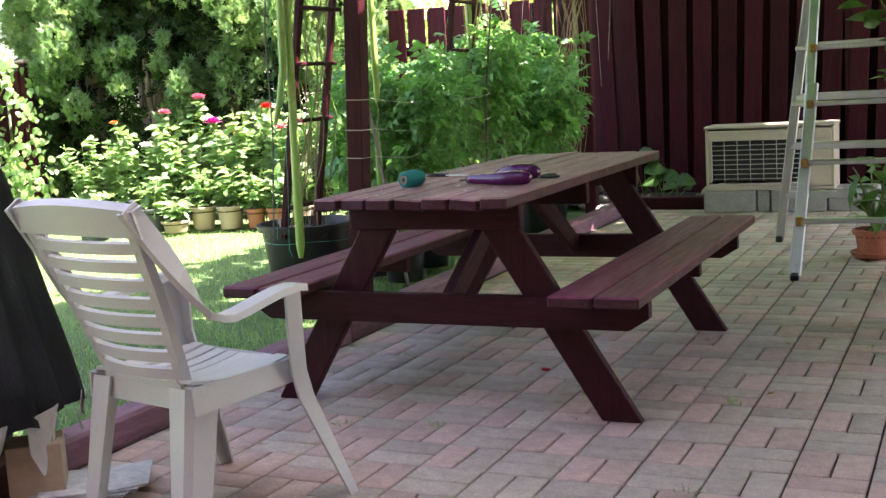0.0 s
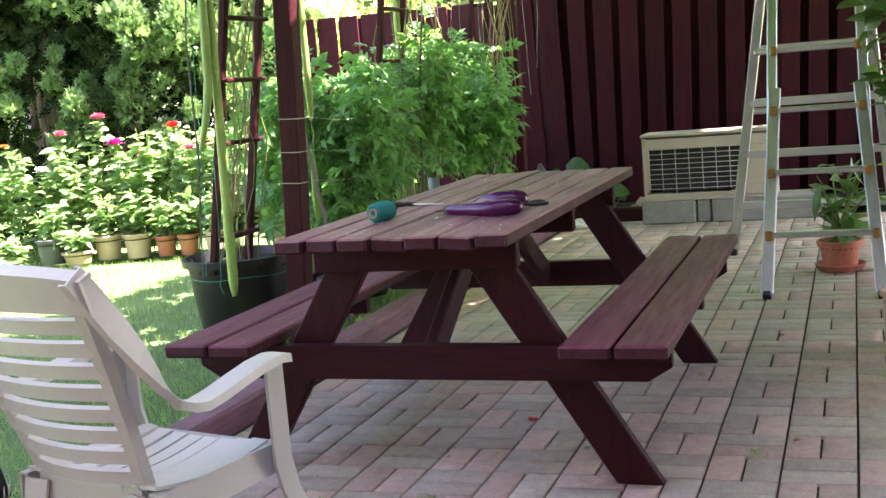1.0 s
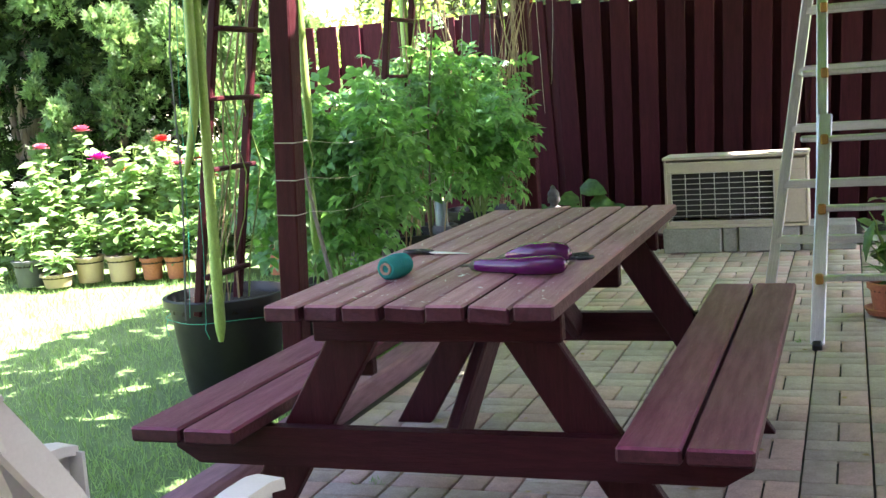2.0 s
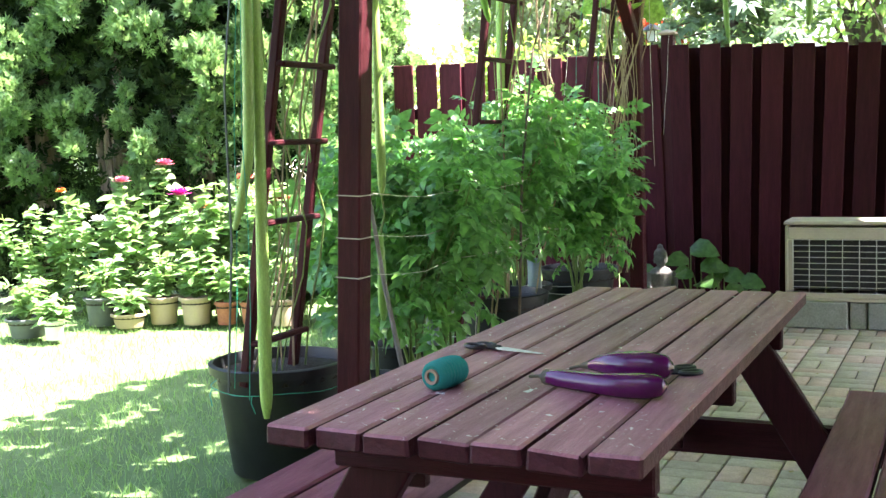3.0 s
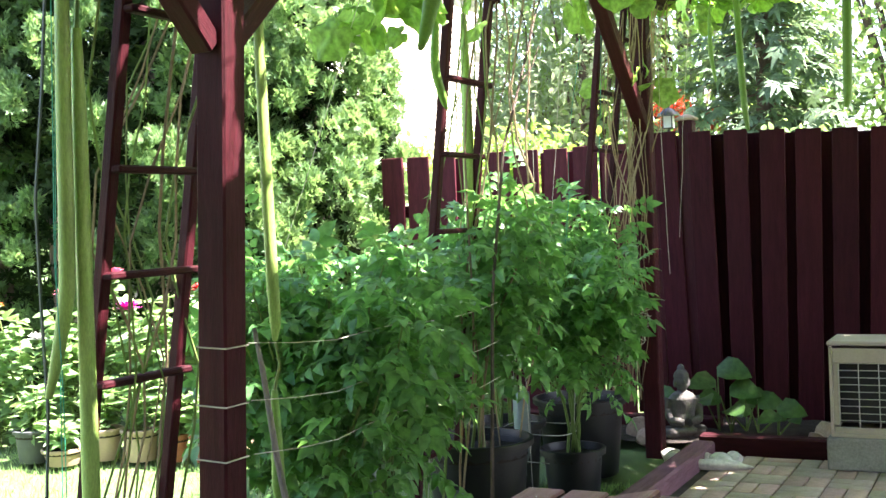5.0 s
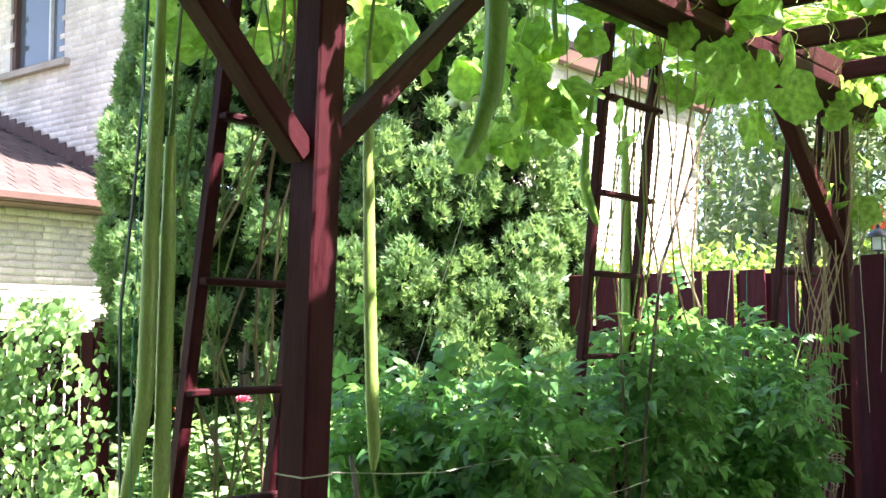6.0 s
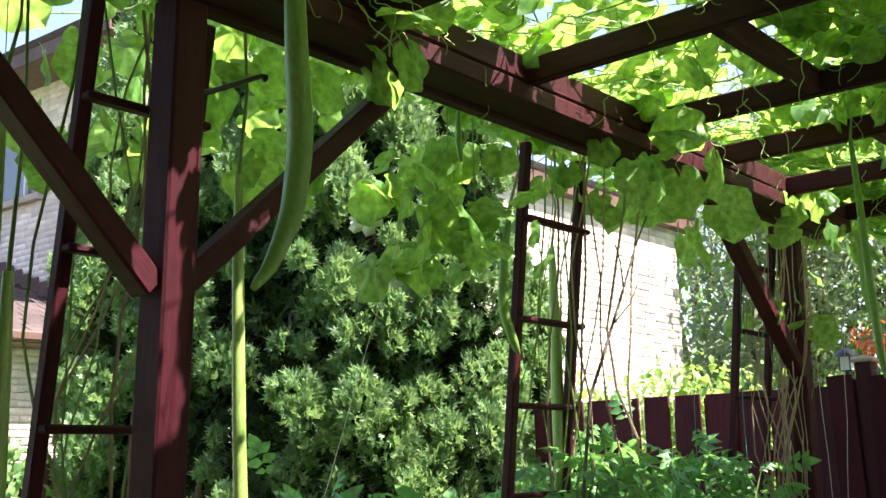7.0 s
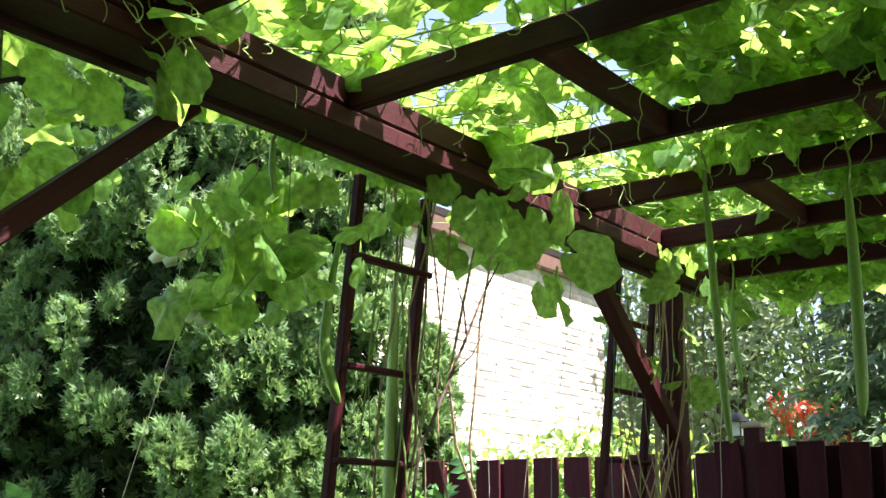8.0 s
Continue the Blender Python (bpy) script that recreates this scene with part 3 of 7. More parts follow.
# ---------------------------------------------------------------- pergola
def pergola():
    p = empty("pergola", pose(-1.24, 1.88, 0))
    tagged(p, "dark red timber pergola overgrown with gourd vines", "pergola")
    o = Vector((-1.24, 1.88, 0))

    def bar(name, a, b, w, d, mat=M_STAIN_Z, up=(0, 0, 1), label=""):
        return beam(name, Vector(a) - o, Vector(b) - o, w, d, mat, p, up, 0.006, label)
    bar("post", (-1.253, 1.88, -0.05), (-1.121, 1.88, 2.47), 0.09, 0.09)
    bar("post", (-1.2475, 5.755, -0.05), (-1.2475, 5.755, 2.49), 0.095, 0.095)
    bar("post", (-1.21, -2.05, -0.05), (-1.17, -2.05, 2.48), 0.09, 0.09)
    # unseen side at x 4.1, added to carry the shading leaf roof
    for y in (-2.05, 1.885, 5.76):
        bar("post", (4.1, y, -0.05), (4.1, y, 2.5), 0.10, 0.10)
    bar("beam", (-1.17, -2.6, 2.545), (-1.17, 5.98, 2.545), 0.05, 0.11)
    bar("fascia", (-1.072, -2.6, 2.534), (-1.072, 5.98, 2.534), 0.135, 0.062)
    bar("fascia", (-1.05, -2.6, 2.611), (-1.05, 5.98, 2.611), 0.09, 0.084)
    bar("beam", (4.1, -2.6, 2.545), (4.1, 6.3, 2.545), 0.12, 0.09)
    # rafters on edge, not quite square to the beam
    ROWS = (-2.42, -1.73, -1.04, -0.34, 0.35, 1.05, 1.74, 2.43, 3.135, 3.888, 4.492, 5.185, 5.93)
    for k, y in enumerate(ROWS):
        bar("rafter", (-1.003, y, 2.598), (4.2, y - (0.29 if k == 8 else 0.10 if k < 12 else 0.0), 2.598), 0.042, 0.082)
    for k, x in ((8, -0.372), (10, -0.392), (9, 0.20), (7, 0.45), (6, -0.35), (5, 0.5), (8, 1.1), (10, 1.2)):
        slope = 0.055 if k == 8 else 0.019
        bar("blocking", (x, ROWS[k] - slope * (x + 1) + 0.023, 2.602), (x, ROWS[k + 1] - 0.019 * (x + 1) - 0.023, 2.602), 0.042, 0.084)
    # knee braces, notched into the posts
    bar("brace", (-1.163, 1.925, 1.822), (-1.175, 2.69, 2.480), 0.056, 0.060, up=(1, 0, 0))
    bar("brace", (-1.163, 1.835, 1.80), (-1.175, 1.15, 2.50), 0.062, 0.066, up=(1, 0, 0))
    bar("brace", (-1.235, 5.72, 1.80), (-1.20, 4.80, 2.53), 0.072, 0.072, up=(1, 0, 0))
    bar("brace", (-1.18, -2.02, 1.80), (-1.19, -1.30, 2.53), 0.062, 0.062, up=(1, 0, 0))
    # wire ties round the post
    for z in (0.755, 0.895, 1.045):
        c = bmesh.new()
        cx = -1.2504 + 0.0524 * z
        q = 0.047
        ring = [(cx - q, 1.88 - q), (cx + q, 1.88 - q), (cx + q, 1.88 + q), (cx - q, 1.88 + q), (cx - q, 1.88 - q)]
        tube(c, [(x - o.x, y - o.y, z + 0.006 * math.sin(9 * x + y)) for x, y in ring], 0.0022, 5, False)
        part("wire_tie", c, M_TWINE, p, "pale wire tied round the post")
    # small iron bar near the top
    c = bmesh.new()
    tube(c, [(0.08, 0.05, 2.262), (0.07, 0.16, 2.315), (0.06, 0.30, 2.385), (0.06, 0.315, 2.382)], [0.008, 0.0075, 0.007, 0.012], 6)
    part("iron_bar", c, M_LAMPBLACK, p, "black iron bar")
    return p


pergola()


def string_line(name, pts, radius, material, label, category="string", group=""):
    bm = bmesh.new()
    tube(bm, pts, radius, 4, False)
    ob = part(name, bm, material)
    ob.location = pts[0]
    for v in ob.data.vertices:
        v.co -= Vector(pts[0])
    return tagged(ob, label, category, group)


def sag(a, b, drop=0.0, n=7, wob=0.0, seed=0):
    a, b = Vector(a), Vector(b)
    out = []
    for i in range(n):
        u = i / (n - 1)
        q = a.lerp(b, u)
        q.z -= drop * 4 * u * (1 - u)
        q += wob * Vector((noise.noise((u * 3, seed, 0)), noise.noise((u * 3, seed, 5)), 0.5 * noise.noise((u * 3, seed, 9)))) * min(1, 4 * u * (1 - u))
        out.append(q)
    return out


for z in (0.755, 0.895, 1.045):
    string_line("twine", sag((-1.15, 1.93, z), (-1.2, 3.6, z - 0.03), 0.03, 9, 0.05, z), 0.0016, M_TWINE, "pale twine stretched through the tomato plants", "string", "twines on the post")


def trellis_ladder(y0, y1, x_low, x_high, z_low, z_high, rungs, slew=0.0):
    """A home-made wooden ladder that leans against the beam."""
    t = empty("trellis_ladder", pose(x_low, (y0 + y1) / 2, z_low))
    tagged(t, "dark red wooden ladder carrying climbing gourd stems", "trellis", "wooden ladders under the pergola")
    o = t.location

    def at(y, z):
        u = (z - z_low) / (z_high - z_low)
        return Vector((x_low + (x_high - x_low) * u, y + slew * (1 - u), z)) - o
    for y in (y0, y1):
        beam("rail", at(y, z_low), at(y, z_high), 0.034, 0.036, M_STAIN_Z, t)
    for z in rungs:
        beam("rung", at(y0 - 0.016, z) + Vector((0.03, 0, 0)), at(y1 + 0.016, z) + Vector((0.03, 0, 0)), 0.036, 0.02, M_STAIN_Z, t)
    return t


trellis_ladder(1.735, 2.055, -1.60, -1.24, 0.36, 2.5, (0.52, 0.955, 1.235, 1.505, 1.90, 2.24))
trellis_ladder(3.475, 3.83, -1.60, -1.255, 0.05, 2.5, (0.4, 0.7, 1.0, 1.30, 1.60, 1.89, 2.232), 0.09)
trellis_ladder(5.38, 5.76, -1.62, -1.325, 0.05, 2.55, (0.45, 0.76, 1.07, 1.38, 1.69, 1.995, 2.31))


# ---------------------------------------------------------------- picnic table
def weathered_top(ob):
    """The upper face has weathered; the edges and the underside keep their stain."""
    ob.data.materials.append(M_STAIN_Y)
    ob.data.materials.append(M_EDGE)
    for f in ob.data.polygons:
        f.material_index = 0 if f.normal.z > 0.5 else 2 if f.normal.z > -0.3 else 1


def picnic_table():
    t = empty("picnic_table", pose(0, 0.92, 0))
    tagged(t, "dark red wooden picnic table with attached benches", "picnic table")
    L = 1.835
    pitch = 0.0985
    for i in range(7):
        x = (i - 3) * pitch
        dy = (0.0, 0.004, -0.006, 0.006, 0.0, -0.004, 0.002)[i]
        tilt = 0.12 if i == 2 else 0.0
        length = L + (0.055 if i == 2 else 0.0)
        b = bmesh.new()
        box(b, (0.0880, length, 0.038), None, 0.005)
        # worn, chipped ends
        for v in b.verts:
            if v.co.y < -length / 2 + 0.012:
                v.co.y += 0.008 * noise.noise((v.co.x * 40, i * 3.0, v.co.z * 30))
                if i in (3, 5) and v.co.x > 0.02:
                    v.co.z -= 0.008
                    v.co.y += 0.01
        if i == 2:
            for v in b.verts:
                if v.co.y > length / 2 - 0.012:
                    v.co.y -= 0.10 * (0.5 - v.co.x / 0.09)
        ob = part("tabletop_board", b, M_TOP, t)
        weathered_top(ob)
        ob.matrix_local = pose(x, dy + (length - L) / 2, 0.726 + (0.002 if i == 2 else 0), tilt, random.uniform(-0.1, 0.1), random.uniform(-0.05, 0.05))
    for y in (0.235 - 0.92, 0.92, 1.60 - 0.92):
        if y == 0.92:
            y = 0.0
        boxed("cleat", (0.62, 0.038, 0.085), pose(0, y - 0.03, 0.664), M_STAIN_X, t)
    for y in (0.235 - 0.92, 1.56 - 0.92):
        for s in (-1, 1):
            # the leg's foot and head are cut level
            b = bmesh.new()
            w = 0.066
            for zz, xc in ((0.0, 0.610), (0.70, 0.175)):
                for xx in (-w, w):
                    for yy in (-0.019, 0.019):
                        b.verts.new((s * (xc + xx), yy, zz))
            b.verts.ensure_lookup_table()
            v = b.verts
            for f in ((0, 1, 3, 2), (4, 6, 7, 5), (0, 4, 5, 1), (2, 3, 7, 6), (0, 2, 6, 4), (1, 5, 7, 3)):
                b.faces.new([v[k] for k in f])
            bmesh.ops.recalc_face_normals(b, faces=b.faces)
            bmesh.ops.bevel(b, geom=list(b.edges), offset=0.004, segments=1, affect="EDGES")
            leg = part("leg", b, M_STAIN_Z, t)
            leg.location = (0, y, 0)
        front = -1 if y < 0 else 1
        b = bmesh.new()
        for zz, half in ((0.305, 0.655), (0.345, 0.72), (0.405, 0.72)):
            for xx in (-half, half):
                for yy in (-0.019, 0.019):
                    b.verts.new((xx, yy, zz))
        b.verts.ensure_lookup_table()
        v = b.verts
        for k in (0, 4):
            for f in ((0, 2, 6, 4), (1, 5, 7, 3), (0, 4, 5, 1), (2, 3, 7, 6)):
                b.faces.new([v[k + q] for q in f])
        b.faces.new([v[q] for q in (0, 1, 3, 2)])
        b.faces.new([v[q] for q in (8, 10, 11, 9)])
        bmesh.ops.recalc_face_normals(b, faces=b.faces)
        cb = part("crossbeam", b, M_STAIN_X, t)
        cb.location = (0, y + front * 0.039, 0)
        # diagonal from the crossbeam to the middle cleat
        beam("diagonal", (0.02, y, 0.36), (0.02, y - front * 0.50, 0.66), 0.088, 0.036, M_STAIN_Z, t, (1, 0, 0))
    for s in (-1, 1):
        for k in (0, 1):
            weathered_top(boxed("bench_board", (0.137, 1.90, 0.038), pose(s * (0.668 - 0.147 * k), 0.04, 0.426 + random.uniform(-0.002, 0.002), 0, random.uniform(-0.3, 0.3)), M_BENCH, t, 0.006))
        boxed("bench_cleat", (0.24, 0.038, 0.06), pose(s * 0.595, 0.0, 0.376), M_STAIN_X, t)
    return t


picnic_table()


# ---------------------------------------------------------------- plastic chair
def strip(bm, rows, thick):
    """A bent sheet with thickness: rows of points across it, one row after another along it."""
    grid = []
    normals = []
    n = len(rows)
    for i in range(n):
        line = []
        for j in range(len(rows[i])):
            a = Vector(rows[min(i + 1, n - 1)][j]) - Vector(rows[max(i - 1, 0)][j])
            m = len(rows[i])
            c = Vector(rows[i][min(j + 1, m - 1)]) - Vector(rows[i][max(j - 1, 0)])
            nn = a.cross(c).normalized()
            line.append(nn)
        normals.append(line)
    top = [[bm.verts.new(Vector(p) + normals[i][j] * thick / 2) for j, p in enumerate(r)] for i, r in enumerate(rows)]
    low = [[bm.verts.new(Vector(p) - normals[i][j] * thick / 2) for j, p in enumerate(r)] for i, r in enumerate(rows)]
    m = len(rows[0])
    for i in range(n - 1):
        for j in range(m - 1):
            for s, g in ((1, top), (-1, low)):
                q = (g[i][j], g[i + 1][j], g[i + 1][j + 1], g[i][j + 1])
                f = bm.faces.new(q if s > 0 else q[::-1])
                f.smooth = True
    for i in range(n - 1):
        bm.faces.new((top[i][0], low[i][0], low[i + 1][0], top[i + 1][0]))
        bm.faces.new((top[i][-1], top[i + 1][-1], low[i + 1][-1], low[i][-1]))
    for j in range(m - 1):
        bm.faces.new((top[0][j], top[0][j + 1], low[0][j + 1], low[0][j]))
        bm.faces.new((top[-1][j], low[-1][j], low[-1][j + 1], top[-1][j + 1]))
    bm.normal_update()
    for e in bm.edges:
        if len(e.link_faces) == 2 and e.calc_face_angle(0.0) > 0.32:
            e.smooth = False
    return bm


def garden_chair(m):
    """Local axes: x to the sitter's right, y forward, z up; the origin lies on the ground under the seat."""
    c = empty("garden_chair", m)
    tagged(c, "white plastic garden chair with a slatted high back", "chair")

    def back_at(z):
        """The middle line of the back: how far behind, and its half width."""
        u = (z - 0.42) / 0.46
        return -0.19 - 0.15 * u - 0.03 * u * u, 0.152 + 0.073 * u
    # back frame: two side stiles and the head rail
    for s in (-1, 1):
        rows = []
        for k in range(9):
            z = 0.40 + 0.44 * k / 8
            y, w = back_at(z)
            rows.append([(s * (w - 0.012), y - 0.002, z), (s * (w + 0.014), y - 0.002, z), (s * (w + 0.016), y + 0.020, z)])
        part("back_stile", strip(bmesh.new(), rows, 0.009), M_PLASTIC, c)
    y, w = back_at(0.865)
    rows = []
    for k in range(13):
        x = -w - 0.036 + (2 * w + 0.072) * k / 12
        q = 1 - (x / (w + 0.036)) ** 2
        bow = 0.026 * q
        rows.append([(x, y - bow + 0.016, 0.815 + 0.004 * q), (x, y - bow - 0.004, 0.878 + 0.016 * q), (x, y - bow + 0.024, 0.888 + 0.016 * q)])
    part("head_rail", strip(bmesh.new(), rows, 0.009), M_PLASTIC, c)
    for i in range(8):
        z = 0.448 + i * 0.0485
        y, w = back_at(z)
        rows = []
        for k in range(9):
            x = -w + 2 * w * k / 8
            bow = 0.03 * (1 - (x / w) ** 2)
            rows.append([(x, y - bow, z - 0.016), (x, y - bow - 0.003, z + 0.010), (x, y - bow + 0.010, z + 0.012)])
        part("back_slat", strip(bmesh.new(), rows, 0.006), M_PLASTIC, c)
    # seat: front-to-back ribs between two sides
    for i in range(8):
        x = -0.178 + i * 0.051
        rows = []
        for k in range(9):
            yy = -0.20 + 0.345 * k / 8
            dip = -0.02 * math.sin(math.pi * k / 8) - 0.006 * (k / 8)
            curve = 0.015 * (x / 0.2) ** 2
            rows.append([(x - 0.0225, yy, 0.415 + dip + curve), (x + 0.0225, yy, 0.415 + dip + curve)])
        part("seat_slat", strip(bmesh.new(), rows, 0.008), M_PLASTIC, c)
    rows = [[(-0.16 + 0.32 * k / 8, -0.196, 0.418), (-0.16 + 0.32 * k / 8, -0.202, 0.352)] for k in range(9)]
    part("seat_apron", strip(bmesh.new(), rows, 0.007), M_PLASTIC, c)
    rows = [[(-0.225 + 0.45 * k / 8, 0.15, 0.415), (-0.225 + 0.45 * k / 8, 0.172, 0.402), (-0.225 + 0.45 * k / 8, 0.172, 0.355)] for k in range(9)]
    part("seat_apron", strip(bmesh.new(), rows, 0.007), M_PLASTIC, c)
    for s in (-1, 1):
        rows = [[(s * 0.190, -0.21 + 0.375 * k / 6, 0.416 - 0.016 * math.sin(math.pi * k / 6)), (s * 0.216, -0.21 + 0.375 * k / 6, 0.416), (s * (0.222 + 0.005 * k / 6), -0.21 + 0.375 * k / 6, 0.345 + 0.012 * k / 6)] for k in range(7)]
        part("side_apron", strip(bmesh.new(), rows, 0.007), M_PLASTIC, c)
        # arm: a broad flange falls from the head rail, twists flat at the bend and runs forward to its front post
        pts = [(0.246, -0.372, 0.890), (0.254, -0.335, 0.836), (0.262, -0.295, 0.776), (0.270, -0.255, 0.716), (0.276, -0.222, 0.664), (0.280, -0.193, 0.622), (0.280, -0.165, 0.600), (0.279, -0.13, 0.594), (0.277, -0.08, 0.600), (0.274, -0.01, 0.614), (0.268, 0.06, 0.625), (0.262, 0.12, 0.628), (0.258, 0.155, 0.622)]
        rows = []
        for k, (x, yy, z) in enumerate(pts):
            p0, p1 = pts[max(k - 1, 0)], pts[min(k + 1, len(pts) - 1)]
            ty, tz = p1[1] - p0[1], p1[2] - p0[2]
            ln = math.hypot(ty, tz)
            e = min(1.0, max(0.0, (k - 2) / 4)) * math.pi / 2
            wide = 0.024 + 0.005 * math.sin(e)
            d = Vector((math.sin(e) * s, math.cos(e) * tz / ln, -math.cos(e) * ty / ln))
            mid = Vector((s * x, yy, z))
            lip = Vector((0, 0, -0.016)) * math.sin(e) + Vector((-s * 0.016, 0, 0)) * math.cos(e)
            rows.append([mid - d * wide + lip, mid - d * wide, mid + d * wide, mid + d * wide + lip])
        part("armrest", strip(bmesh.new(), rows, 0.006), M_PLASTIC, c)
        # front leg with the arm post above it: an L-shaped section
        rows = []
        for k in range(9):
            z = 0.615 * (1 - k / 8)
            out = 0.256 if z > 0.4 else 0.225 + 0.055 * (1 - z / 0.4)
            if 0.34 < z <= 0.42:
                out = 0.245
            fwd = 0.14 + (0.15 * (1 - z / 0.42) if z < 0.42 else 0.0)
            wd = 0.045 if z > 0.3 else 0.045 - 0.022 * (1 - z / 0.3)
            rows.append([(s * (out - wd), fwd + 0.012, z), (s * out, fwd + 0.012, z), (s * (out + 0.004), fwd - wd, z)])
        part("front_leg", strip(bmesh.new(), rows, 0.008), M_PLASTIC, c)
        rows = []
        for k in range(8):
            z = 0.41 * (1 - k / 7)
            u = 1 - z / 0.41
            out = 0.205 + 0.015 * u
            bk = -0.195 - 0.07 * u
            wd = 0.080 - 0.026 * u
            rows.append([(s * (out - wd), bk - 0.012, z), (s * (out - 0.012), bk - 0.016, z), (s * out, bk, z), (s * (out + 0.004), bk + wd, z)])
        part("rear_leg", strip(bmesh.new(), rows, 0.008), M_PLASTIC, c)
    return c


garden_chair(pose(-0.235, -0.785, 0.0, 0, 0, -13) @ Matrix.Diagonal((0.95, 0.95, 0.97, 1.0)))


# ---------------------------------------------------------------- covered barbecue, papers
def covered_barbecue(m):
    g = empty("barbecue", m)
    tagged(g, "barbecue under a torn faded black vinyl cover", "barbecue")
    bm = bmesh.new()
    n = 56
    rings = []
    for z, sx, sy in ((0.98, 0.20, 0.16), (0.97, 0.25, 0.20), (0.90, 0.28, 0.22), (0.74, 0.31, 0.25), (0.55, 0.35, 0.28), (0.38, 0.385, 0.31), (0.24, 0.41, 0.33)):
        ring = []
        for k in range(n):
            a = k * math.tau / n
            c, s = math.cos(a), math.sin(a)
            r = 1 / (abs(c) ** 3.2 + abs(s) ** 3.2) ** (1 / 3.2)
            fold = 1 + (0.98 - z) * 0.06 * math.sin(a * 11 + 2 * math.sin(3 * a))
            zz = z + (0.045 * noise.noise((c * 3, s * 3, 4)) if z < 0.35 else 0)
            ring.append(bm.verts.new((r * c * sx * fold, r * s * sy * fold, zz)))
        rings.append(ring)
    for a, b in zip(rings, rings[1:]):
        for k in range(n):
            f = bm.faces.new((a[k], b[k], b[(k + 1) % n], a[(k + 1) % n]))
            f.smooth = True
    bm.faces.new(rings[0])
    bmesh.ops.solidify(bm, geom=bm.faces[:], thickness=0.004)
    part("cover", bm, M_COVER, g)
    for k in range(10):
        a = -1.9 + k * 0.33 + 0.1 * math.sin(k * 3)
        c, s = math.cos(a), math.sin(a)
        r = 1 / (abs(c) ** 3.2 + abs(s) ** 3.2) ** (1 / 3.2)
        b = bmesh.new()
        w = 0.02 + 0.018 * (k % 3)
        h = 0.05 + 0.03 * ((k * 7) % 4)
        rows = [[(-w, 0, 0.03), (w, 0, 0.04)], [(-w * 0.8, 0.01, -h / 2), (w * 0.6, 0.015, -h / 2)], [(-w * 0.2, 0.005, -h), (w * 0.1, 0.012, -h)]]
        q = part("torn_lining", strip(b, rows, 0.003), M_LINING, g, "torn pale lining")
        q.matrix_local = pose(r * c * 0.418, r * s * 0.338, 0.23, 0, 0, math.degrees(a) + 90)
    for x in (-0.14, 0.14):
        for y in (-0.14, 0.14):
            boxed("leg", (0.035, 0.035, 0.42), pose(x, y, 0.21), M_LAMPBLACK, g)
    boxed("shelf", (0.33, 0.33, 0.02), pose(0, 0, 0.13), M_LAMPBLACK, g)
    return g


covered_barbecue(pose(-1.12, -0.93, 0, 0, 0, 12))
b = boxed("cardboard_box", (0.15, 0.13, 0.17), pose(-0.78, -0.86, 0.085, 0, 0, 40), M_CARD, bevel=0.003)
tagged(b, "small worn cardboard box beside the barbecue", "box")
for k in range(5):
    bm = bmesh.new()
    rows = [[(-0.15, -0.11 + 0.22 * j / 6, 0.0), (-0.05, -0.11 + 0.22 * j / 6, 0.004 * math.sin(j + k)), (0.05, -0.11 + 0.22 * j / 6, 0.004 * math.sin(j * 1.3 + k)), (0.15, -0.11 + 0.22 * j / 6, 0.006)] for j in range(7)]
    strip(bm, rows, 0.004)
    o = part("newspaper", bm, M_PAPER)
    o.matrix_world = pose(-0.70 + 0.012 * k, -0.80 + 0.008 * k, 0.006 + 0.007 * k, 0, 0, 28 + 9 * math.sin(k * 2.1))
    tagged(o, "folded newspaper lying flat on the pavers", "newspaper", "pile of newspapers")


